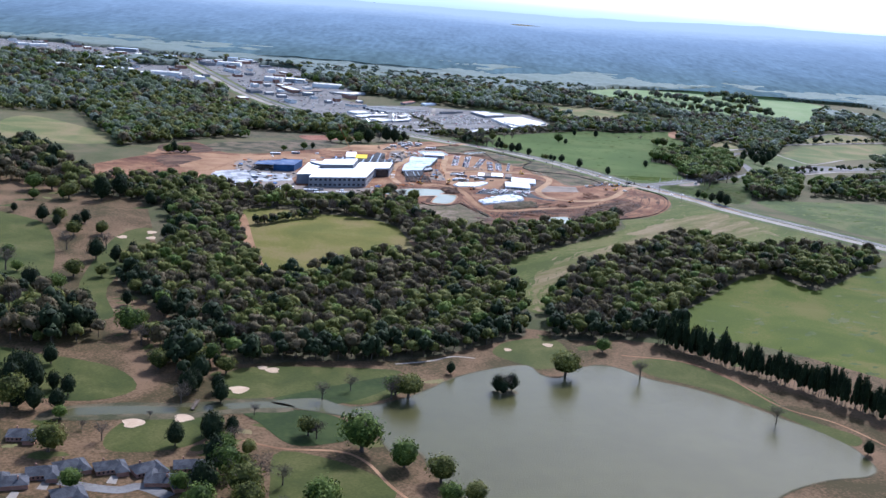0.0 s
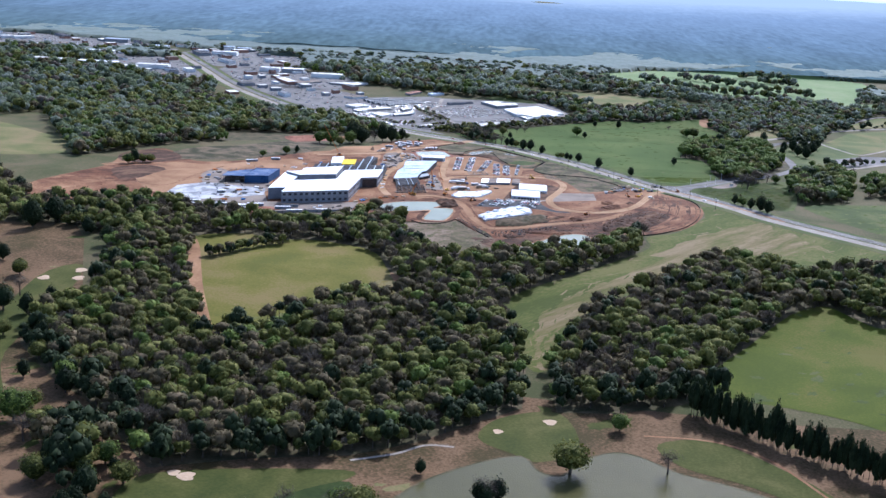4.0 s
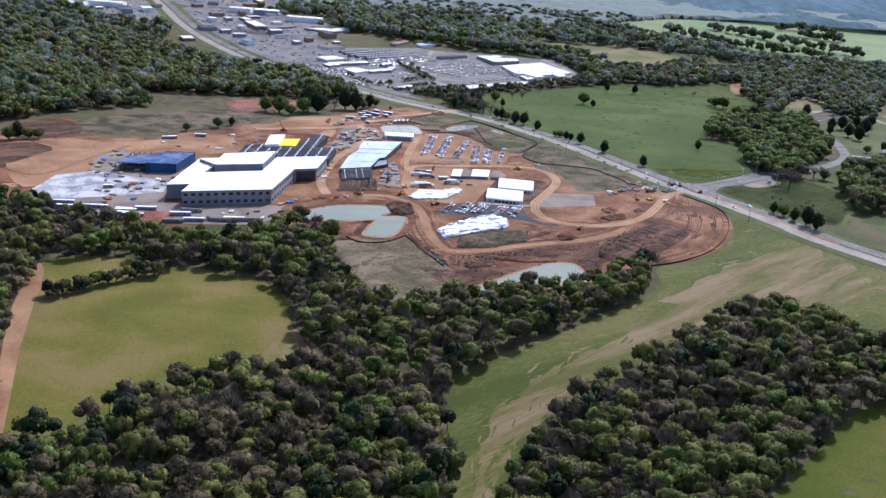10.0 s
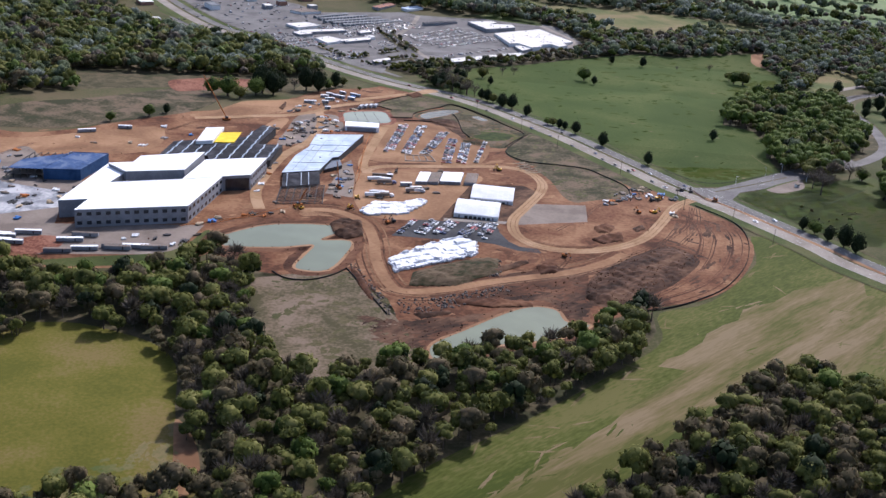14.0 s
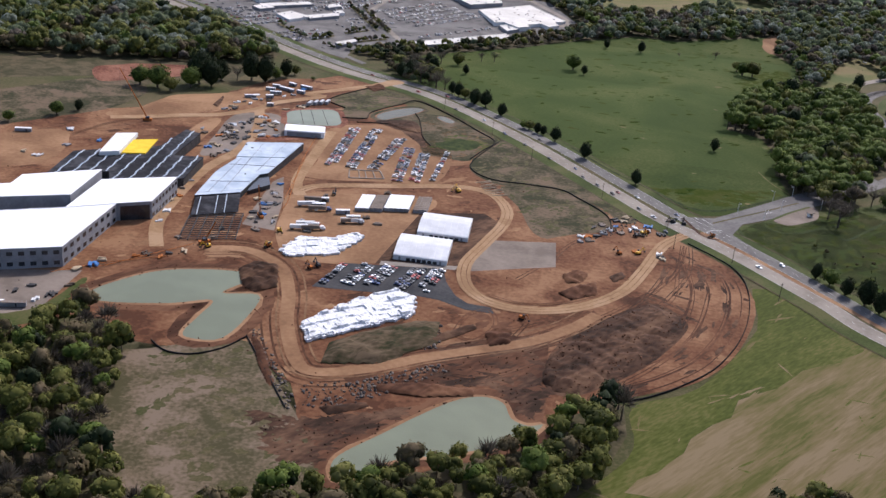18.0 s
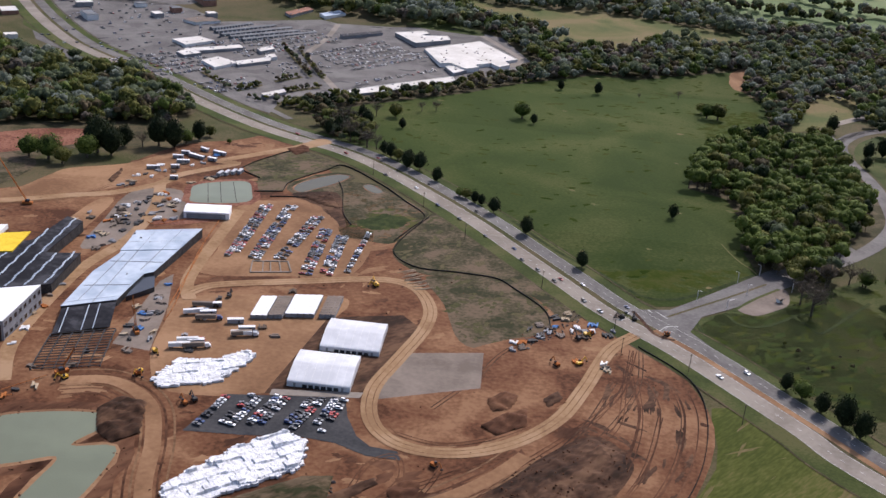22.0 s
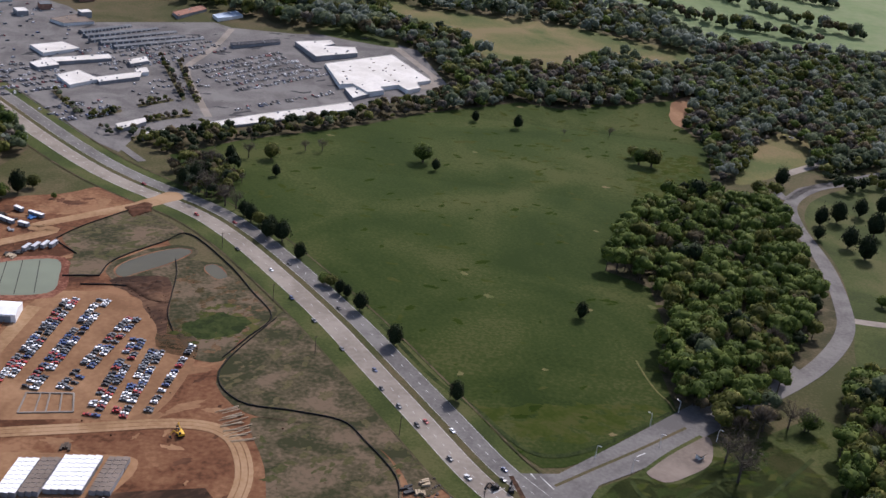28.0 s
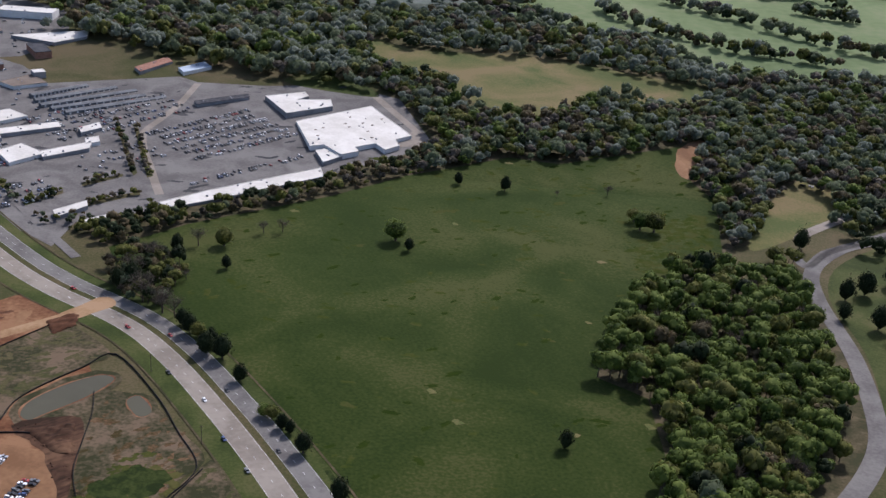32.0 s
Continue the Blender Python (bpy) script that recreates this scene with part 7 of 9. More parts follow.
# cars of the shopping centre, too many to count
def car_crowd(name, spots, label):
    V, F, M, base = [], [], [], 0
    shape = np.array([(-1, -1, 0.2), (1, -1, 0.2), (1, 1, 0.2), (-1, 1, 0.2), (-1, -1, 0.62), (1, -1, 0.58), (1, 1, 0.58), (-1, 1, 0.62), (-0.6, -0.8, 1), (0.25, -0.8, 1), (0.25, 0.8, 1), (-0.6, 0.8, 1)]) * (1.4, 0.56, 0.9)
    faces = [(0, 1, 5, 4), (1, 2, 6, 5), (2, 3, 7, 6), (3, 0, 4, 7), (4, 5, 9, 8), (5, 6, 10, 9), (6, 7, 11, 10), (7, 4, 8, 11), (8, 9, 10, 11)]
    for x, y, a in spots:
        c, s = math.cos(a), math.sin(a)
        q = [(v[0] * c - v[1] * s + x, v[0] * s + v[1] * c + y, v[2] + gz(y) + 0.13) for v in shape]
        V += q
        col = rc.choices(range(6), (4, 4, 7, 6, 2, 1.5))[0]
        F += [tuple(i + base for i in f) for f in faces]
        M += [col if i < 4 or i == 8 else 6 for i in range(9)]
        base += 12
    me = bpy.data.meshes.new(name)
    me.from_pydata(V, [], F)
    for m in CAR_PAINT[:6] + [DARK_GLASS]:
        me.materials.append(m)
    me.polygons.foreach_set("material_index", M)
    return tagged(new(name, me), label, "cars", kind="stuff")


spots = []
def crowd_rows(origin, along, across, n_rows, length, gap, keep):
    o, u, v = np.array(origin, float), np.array(along, float), np.array(across, float)
    u /= np.hypot(*u)
    v /= np.hypot(*v)
    a = math.atan2(v[1], v[0])
    for i in range(n_rows):
        for side in (-1.6, 1.6):
            for s in np.arange(0, length, 1.9):
                p = o + v * (i * gap + side) + u * s
                if rc.random() < keep and inside([p], MALL)[0]:
                    spots.append((p[0], p[1], a + rc.choice((0, math.pi)) + rc.uniform(-0.05, 0.05)))
crowd_rows((48, 1612), (-0.66, -0.75), (-0.75, 0.66), 6, 78, 10.5, 0.55)
crowd_rows((-20, 1560), (-0.66, -0.75), (-0.75, 0.66), 3, 60, 10.5, 0.12)
crowd_rows((60, 1575), (-0.66, -0.75), (-0.75, 0.66), 1, 84, 10.5, 0.4)
crowd_rows((-95, 1530), (-0.66, -0.75), (-0.75, 0.66), 6, 75, 11, 0.5)
crowd_rows((-60, 1600), (-0.66, -0.75), (-0.75, 0.66), 5, 50, 11, 0.45)
crowd_rows((-30, 1640), (-0.66, -0.75), (-0.75, 0.66), 4, 60, 11, 0.4)
crowd_rows((-60, 1480), (-0.66, -0.75), (-0.75, 0.66), 3, 40, 11, 0.45)
for z in TOWN_LOTS:
    for p in scatter([z], 9, [], 31, 0.4):
        spots.append((p[0], p[1], rc.choice((0.6, 2.2, 0.65))))
car_crowd("mall_cars", spots, "many parked cars of the shopping centre and town")


def site_trailer(x, y, rz, length=12.0, roof=None, label="grey site office trailer with a ribbed roof", width=3.0):
    th = thing("site_trailer", label, "trailer", "site trailers", (x, y, gz(y) + 0.2), rz)
    l, w, h = length * U, width * U, 2.9 * U
    bm = bmesh.new()
    box(bm, 0, 0, 0.25 + h / 2, l, w, h)
    bmesh.ops.bevel(bm, geom=bm.edges[:], offset=0.04, segments=1, affect="EDGES")
    part("body", bm, WALL_GREY, th)
    for i in range(8):
        bm = bmesh.new()
        box(bm, -l / 2 + (i + 0.5) * l / 8, 0, 0.25 + h + 0.05, l / 8 * 0.9, w * 1.02, 0.1)
        part("roof_sheet", bm, roof or WHITE_ROOF, th)
    bm = bmesh.new()
    box(bm, 0, 0, 0.13, l * 0.8, w * 0.6, 0.26)
    part("skid", bm, STEEL, th)
    bm = bmesh.new()
    box(bm, l * 0.2, -w / 2 - 0.02, 0.25 + h * 0.45, 0.55, 0.06, h * 0.75)
    part("door", bm, DARK_GLASS, th)
    return th


def semi_truck(x, y, rz, label, body):
    th = thing("semi_trailer", label, "truck", "lorries on the site", (x, y, gz(y) + 0.3), rz)
    bm = bmesh.new()
    box(bm, 0, 0, 1.5, 8.2, 1.5, 1.65)
    bmesh.ops.bevel(bm, geom=bm.edges[:], offset=0.05, segments=1, affect="EDGES")
    part("trailer_body", bm, body, th)
    bm = bmesh.new()
    box(bm, 5.3, 0, 1.15, 1.6, 1.4, 1.5)
    box(bm, 6.3, 0, 0.8, 0.9, 1.2, 0.8)
    part("cab", bm, CAR_PAINT[rc.randrange(6)], th)
    for px in (-3.4, -2.6, 4.6, 6.2):
        for sy in (-1, 1):
            bm = bmesh.new()
            bmesh.ops.create_cone(bm, cap_ends=True, segments=8, radius1=0.32, radius2=0.32, depth=0.25, matrix=pose(px, sy * 0.62, 0.32, 90, 0, 0))
            part("wheel", bm, RUBBER, th)
    return th


for x0, y0, n, gap, roof, lab in ((24.6, 1104.6, 3, 2.15, WHITE_ROOF, "long office trailer in a joined row with a white ribbed roof"), (31.3, 1106.4, 3, 2.0, GRAVEL, "long office trailer in a joined row with a grey roof"), (38.0, 1109.2, 5, 2.35, WHITE_ROOF, "long office trailer in a joined row with a white ribbed roof"), (51.6, 1111.2, 3, 2.2, GRAVEL, "long office trailer in a joined row with a grey roof")):
    for k in range(n):
        site_trailer(x0 + k * gap, y0 + 0.45 * k, 88, 31, roof, lab, (gap - 0.12) / U)
for i, p in enumerate([(6, 1095.1), (6.2, 1090.3), (23.5, 1079.5), (24.5, 1084.3), (4.9, 1069.3), (8.1, 1065.5), (18.5, 1090.2), (1.8, 1101.8), (3.1, 1064.6), (6.1, 1103.1), (0.1, 1094.5), (23.6, 1079.4), (8.1, 1069.4)]):
    if i % 3:
        semi_truck(p[0], p[1], 15 + rc.uniform(-8, 8), "parked lorry with a pale box trailer", (WALL_WHITE, GRAVEL)[i % 2])
    else:
        site_trailer(p[0], p[1], 15, 11)
for i, p in enumerate([(-123, 947.7), (-112.6, 953.2), (-98.7, 957.4), (-122.6, 961.3), (-118.4, 969.2), (-91.5, 961.2), (-83.4, 962.1), (-147, 952.1), (-157.5, 957), (-144, 965.4), (-173.5, 967.1), (-191.3, 963.6), (-175.8, 963.9), (-153.1, 957.7), (-100.6, 959.3)]):
    site_trailer(p[0], p[1], 12 + rc.uniform(-4, 4), 20, (GRAVEL, WHITE_ROOF)[i % 2])


def excavator(x, y, rz, mat):
    th = thing("excavator", "tracked excavator with a raised boom on bare earth", "excavator", "site machines", (x, y, gz(y) + 0.3), rz)
    for sy in (-1, 1):
        bm = bmesh.new()
        box(bm, 0, sy * 0.7, 0.3, 2.6, 0.4, 0.6)
        bmesh.ops.bevel(bm, geom=bm.edges[:], offset=0.15, segments=2, affect="EDGES")
        part("track", bm, RUBBER, th)
    bm = bmesh.new()
    box(bm, -0.3, 0, 1.05, 2.0, 1.5, 0.8)
    part("body", bm, mat, th)
    bm = bmesh.new()
    box(bm, 0.3, 0.45, 1.6, 0.8, 0.6, 0.9)
    part("cab", bm, DARK_GLASS, th)
    bm = bmesh.new()
    beam(bm, (0.6, -0.2, 1.2), (2.4, -0.2, 3.0), 0.3)
    beam(bm, (2.4, -0.2, 3.0), (3.6, -0.2, 1.2), 0.24)
    part("boom", bm, mat, th)
    bm = bmesh.new()
    box(bm, 3.6, -0.2, 0.8, 0.6, 0.7, 0.6)
    part("bucket", bm, STEEL, th)
    return th


for i, p in enumerate([(-5.5, 1041), (-4.5, 1058.9), (9.9, 1113.7), (16.5, 1025.2), (69, 1139.2), (182.2, 1131.6), (194.8, 1118.8), (-29.5, 1033.3), (156.9, 1106.8), (162.7, 1112.7), (-5.1, 1042.5), (19.2, 1028), (106.1, 1003.2), (68.5, 1141)]):
    excavator(p[0], p[1], rc.uniform(0, 360), (ORANGE, CAR_PAINT[6], STEEL)[i % 3])


def crane(x, y, rz, reach, height, label):
    th = thing("mobile_crane", label, "crane", "cranes", (x, y, gz(y) + 0.2), rz)
    bm = bmesh.new()
    box(bm, 0, 0, 0.8, 5, 1.7, 1.2)
    part("carrier", bm, ORANGE, th)
    bm = bmesh.new()
    box(bm, 0, 0, 1.9, 2, 1.5, 1.0)
    part("cab", bm, DARK_GLASS, th)
    a, b = Vector((0.5, 0, 2.2)), Vector((reach, 0, height))
    for k, (dy, dz) in enumerate(((-0.35, -0.35), (-0.35, 0.35), (0.35, -0.35), (0.35, 0.35))):
        bm = bmesh.new()
        beam(bm, a + Vector((0, dy, dz)), b + Vector((0, dy * 0.4, dz * 0.4)), 0.16)
        part("boom_chord", bm, ORANGE, th)
    bm = bmesh.new()
    for k in range(18):
        s0, s1 = k / 18, (k + 1) / 18
        sg = 1 if k % 2 else -1
        beam(bm, a.lerp(b, s0) + Vector((0, 0.3 * sg, 0.3)), a.lerp(b, s1) + Vector((0, -0.3 * sg, 0.3)), 0.08)
        beam(bm, a.lerp(b, s0) + Vector((0, 0.3 * sg, -0.3)), a.lerp(b, s1) + Vector((0, -0.3 * sg, -0.3)), 0.08)
    part("boom_lacing", bm, ORANGE, th)
    bm = bmesh.new()
    beam(bm, b, b - Vector((0, 0, height * 0.6)), 0.07)
    part("hoist_rope", bm, STEEL, th)
    return th


CR = [(-16.7, 1073.5), (-31.9, 1037.1), (-112, 1196.1), (-101, 1034.8)]
crane(CR[0][0], CR[0][1], 120, 4, 14, "crawler crane with a dark lattice boom")
crane(CR[1][0], CR[1][1], 40, 5, 9, "short crawler crane by the steel frame")
crane(CR[2][0], CR[2][1], 185, 15, 29, "tall orange lattice crane behind the school")

# ---- silt fences, poles, heaps ----
def silt_fence(pts):
    th = thing("silt_fence", "low black silt fence on stakes", "fence", "silt fences", (pts[0][0], pts[0][1], 0))
    line = smooth_line(pts, False, 5)
    bm = bmesh.new()
    rows = []
    o = np.array(pts[0])
    for i, p in enumerate(line):
        d = line[min(i + 1, len(line) - 1)] - line[max(i - 1, 0)]
        n = np.array([d[1], -d[0]]) / max(1e-6, np.hypot(*d)) * 0.13
        rows.append([bm.verts.new((*(q - o), gz(q[1]) + z)) for q, z in ((p - n, 0), (p - n, 0.75), (p + n, 0.75), (p + n, 0))])
    for a, b in zip(rows, rows[1:]):
        for i in range(4):
            bm.faces.new((a[i], a[(i + 1) % 4], b[(i + 1) % 4], b[i]))
    bmesh.ops.recalc_face_normals(bm, faces=bm.faces)
    part("fabric", bm, RUBBER, th)
    for q in line[::2]:
        bm = bmesh.new()
        box(bm, q[0] - pts[0][0], q[1] - pts[0][1], gz(q[1]) + 0.6, 0.14, 0.14, 1.2)
        part("stake", bm, BARK, th)


for f in ([(84.5, 1231.4), (71.7, 1185.7), (83.1, 1165.7), (103.5, 1163.8), (121.2, 1161.4), (130.2, 1151.6), (143.5, 1132), (145.8, 1114.5)], [(181.6, 1105.2), (199.6, 1080.5), (202.3, 1052.4), (195.7, 1017.7), (181.8, 986.1), (165.6, 966.4), (149.3, 953.1), (134, 947.2)], [(6.2, 962.3), (19.1, 939.3), (30.6, 918.8)], [(4.3, 1249.9), (4.2, 1263.9), (9.6, 1277.3), (19.6, 1293.8), (28.8, 1307), (54.3, 1277.8), (69.6, 1253.7), (82.3, 1232.4), (76.6, 1212.2), (70.6, 1194.2)], [(-25.8, 950.9), (-18.8, 944.9), (-9.1, 944.8), (0.3, 951.9), (6.2, 962.3)], [(-12.4, 1269.3), (-25, 1280.3), (-25.6, 1285.8), (-19.6, 1302.7), (-6.6, 1327)], [(30.4, 1275.9), (34.9, 1260.9), (38.3, 1240.3), (41.2, 1223.9), (47.2, 1209.7)], [(-10.1, 1245.5), (-3.3, 1247.9), (4.3, 1249.9)], [(-0.2, 1239.6), (11.5, 1242.7), (22.8, 1243.6)]):
    silt_fence(f)
for p in [(172.8, 1119.6), (173.9, 1096), (142.4, 1156.9), (199.9, 1087.5), (214.7, 1050.6), (104.5, 1206.3), (80.1, 1247.3), (46.9, 1295.8)]:
    th = thing("utility_pole", "tall wooden utility pole with a crossarm", "pole", "utility poles", (p[0], p[1], gz(p[1])))
    bm = bmesh.new()
    bmesh.ops.create_cone(bm, cap_ends=True, segments=6, radius1=0.16, radius2=0.1, depth=8.5, matrix=pose(0, 0, 4.2))
    part("pole", bm, BARK, th)
    bm = bmesh.new()
    box(bm, 0, 0, 7.8, 1.7, 0.12, 0.14, 40)
    part("crossarm", bm, BARK, th)


def heap(name, pts, h, edge, mat, label, category, rough=0.3, step=1.2, layer=2.5):
    """A raised mass of loose material over an outline."""
    q = np.array(pts, float)
    lo, hi = q.min(0), q.max(0)
    nx, ny = int((hi[0] - lo[0]) / step) + 2, int((hi[1] - lo[1]) / step) + 2
    bm = bmesh.new()
    gx, gy = np.meshgrid(np.arange(nx) * step + lo[0], np.arange(ny) * step + lo[1], indexing="ij")
    p = np.stack([gx.ravel(), gy.ravel()], 1)
    m = inside(p, pts)
    dist = np.full(len(p), 1e9)
    for a, b in zip(q, np.roll(q, -1, 0)):
        t = (((p - a) @ (b - a)) / max(1e-9, (b - a) @ (b - a))).clip(0, 1)
        dist = np.minimum(dist, np.hypot(*(p - a - t[:, None] * (b - a)).T))
    z = np.array([h * (1 - (1 - min(1, d / edge)) ** 2) * (1 - rough * 0.5 + rough * noise.noise((x * 0.25, y * 0.25, 3))) + rough * 0.9 * noise.noise((x * 0.9, y * 0.9, 1)) * min(1, d / edge) for (x, y), d in zip(p, dist)])
    vs = [bm.verts.new((x, y, gz(y) + 0.06 * layer - 0.15 + zz)) if k else None for (x, y), zz, k in zip(p, z, m)]
    for i in range(nx - 1):
        for j in range(ny - 1):
            f = [vs[i * ny + j], vs[(i + 1) * ny + j], vs[(i + 1) * ny + j + 1], vs[i * ny + j + 1]]
            f = [v for v in f if v]
            if len(f) >= 3:
                bm.faces.new(f)
    for f in bm.faces:
        f.smooth = True
    c = q.mean(0)
    ob = part(name, bm, mat)
    return tagged(ob, label, category)


def stockpile(area, seed, label, turn, high):
    """Stepped rows of bundles under white sheets that sag and crease, with loose wrapped bundles along the rim."""
    r = random.Random(seed)
    q = np.array(area, float)
    c = q.mean(0)
    th = thing("covered_stockpile", label, "stockpile", at=(c[0], c[1], gz(c[1]) + 0.2))
    t = math.radians(turn)
    u, v = np.array([math.cos(t), math.sin(t)]), np.array([-math.sin(t), math.cos(t)])
    tall = {}
    step, bm, grid = 0.42, bmesh.new(), {}
    na, nb = 75, 46
    for i in range(-na, na + 1):
        for j in range(-nb, nb + 1):
            a, b = i * step, j * step
            p = c + u * a + v * b
            edge = 1.6 * noise.noise((a * 0.3, b * 0.3, seed))
            if not inside([p + (c - p) / max(1e-6, np.hypot(*(c - p))) * edge], area)[0]:
                continue
            row = math.floor((b + 0.5 * noise.noise((a * 0.15, 0, seed))) / 3.1)
            bay = math.floor((a + 1.7 * row) / 4.6)
            k = tall.setdefault((row, bay), high * r.uniform(0.55, 1.15) * (1.0 if row % 2 else 0.72))
            z = k + 0.16 * noise.noise((a * 0.9, b * 0.9, seed + 3)) + 0.1 * noise.noise((a * 2.3, b * 2.3, seed + 5))
            grid[i, j] = bm.verts.new((*(p - c), max(0.25, z)))
    skirt = {}
    for (i, j), w in grid.items():
        if any((i + a, j + b) not in grid for a, b in ((1, 0), (-1, 0), (0, 1), (0, -1))):
            w.co.z = min(w.co.z, high * r.uniform(0.25, 0.8))
            skirt[i, j] = w
    for (i, j), w in grid.items():
        f = [grid.get(k) for k in ((i, j), (i + 1, j), (i + 1, j + 1), (i, j + 1))]
        if all(f):
            bm.faces.new(f)
    rim = [e for e in bm.edges if e.is_boundary]
    low = bmesh.ops.extrude_edge_only(bm, edges=rim)["geom"]
    for w in low:
        if isinstance(w, bmesh.types.BMVert):
            w.co.z = -0.3
    bmesh.ops.delete(bm, geom=[w for w in bm.verts if not w.link_faces], context="VERTS")
    bmesh.ops.recalc_face_normals(bm, faces=bm.faces)
    part("sheet", bm, PLASTIC_SHEET, th)
    for k, (key, w) in enumerate(sorted(skirt.items())):
        if k % 5 == 0:
            p = c + u * key[0] * step + v * key[1] * step
            bm = bmesh.new()
            box(bm, *(p - c), 0.35, r.uniform(1.2, 2.6), r.uniform(0.8, 1.4), r.uniform(0.7, 1.3), turn + r.uniform(-20, 20))
            part("wrapped_pallet", bm, PLASTIC_SHEET, th)


stockpile([(23.5, 977), (28.8, 964.5), (46, 979), (64, 995), (62.5, 1009), (55, 1014.5), (48.4, 1009.5), (38.8, 1000)], 5, "long stepped stockpile of bundles under white plastic sheet", 38, 1.9)
stockpile([(0.5, 1038), (5.5, 1034), (24, 1042), (33, 1063), (29, 1067), (20, 1057), (6.2, 1055)], 6, "low stockpile of bundles under white plastic sheet", 20, 1.1)
heap("spoil_mound", [(115, 963), (121, 987), (138, 1011), (159, 1032), (171, 1022), (171, 1009), (153, 977), (130, 952), (119, 950)], 2.4, 8, DIRT_DARK, "dark ploughed spoil mound", "mound", 0.6, 1.2, 4)
heap("planted_mound", [(35, 949), (36, 966), (48, 978), (65, 991), (75, 993), (76, 975), (56, 954)], 3.0, 7, MOUND_WEED, "brown mound with weeds and loose rocks", "mound", 0.4, 1.2, 4)


# ---- rubble, stacks and barriers ----
def rubble(name, pts, size, seed, label, mat=None, lift=0.25):
    """Loose broken rock, too many pieces to count."""
    r = np.random.default_rng(seed)
    bm = bmesh.new()
    bmesh.ops.create_icosphere(bm, subdivisions=1, radius=1)
    base = np.array([tuple(v.co) for v in bm.verts])
    tri = np.array([[v.index for v in f.verts] for f in bm.faces])
    bm.free()
    V, F, k = [], [], 0
    for x, y in pts:
        s = size * r.uniform(0.35, 1.3)
        q = base * r.uniform(0.6, 1.2, (len(base), 1)) * s * (1, r.uniform(0.6, 1.3), r.uniform(0.5, 0.9))
        V.append(q + (x, y, gz(y) + lift + 0.1 * s))
        F.append(tri + k)
        k += len(base)
    me = bpy.data.meshes.new(name)
    me.from_pydata(np.concatenate(V).tolist(), [], np.concatenate(F).tolist())
    me.materials.append(mat or ROCK)
    return tagged(new(name, me), label, "rubble", kind="stuff")


for i, z in enumerate([[(47.5, 937.5), (53.6, 945.3), (78.5, 960.2), (80.9, 955.2), (62.5, 936.7), (53, 927.2)], [(66.6, 977.2), (67.1, 989.5), (75.3, 991), (76.4, 971.1), (69.7, 968)], [(6.1, 966.2), (9, 970.7), (21, 946.6), (34.9, 919.6), (32.1, 916.1), (18.2, 942.6)], [(117.1, 963.4), (129.3, 992.6), (158.1, 1019.7), (171, 1017.6), (153.2, 981), (128.6, 954.7)], [(130.3, 1097.1), (148.1, 1117.4), (155.4, 1137), (159.8, 1127.3), (150.2, 1110.4), (136.9, 1093.7)], [(31.4, 934.8), (46.9, 940.7), (49.8, 925.1), (36.6, 919.8)]]):
    rubble("rubble", scatter([z], (1.5, 1.4, 1.6, 2.4, 1.8, 1.7)[i], [], 60 + i, 0.8), (0.75, 0.8, 0.7, 0.75, 0.6, 0.6)[i], 70 + i, "loose dark broken rock and clods")

TARP = paint("blue_tarp", [(0.04, 0.12, 0.3), (0.08, 0.2, 0.42)], 0.3, 2.0, rough=0.5)
def stack(x, y, i):
    r = random.Random(i)
    mat = (WALL_WHITE, GRAVEL, STEEL, WALL_GREY, ORANGE, BARK, TARP, PLASTIC_SHEET, WALL_GREY, STEEL, BARK, GRAVEL, POLE_WOOD, STEEL, WALL_GREY, POLE_WOOD)[r.randrange(16)]
    th = thing("material_stack", "stack of building material on bare earth", "stack", "material stacks", (x, y, gz(y) + 0.25), r.choice((12, 100, 30, 75)))
    n = r.randint(2, 5)
    for k in range(n):
        bm = bmesh.new()
        l = r.uniform(1.2, 3.8)
        box(bm, r.uniform(-1.0, 1.0), k * 0.85 - n * 0.4, 0.3 + 0.2 * r.random(), l, 0.7, 0.4 + 0.5 * r.random(), r.uniform(-5, 5))
        part(("board_pallet", "crate")[l < 2], bm, mat, th)
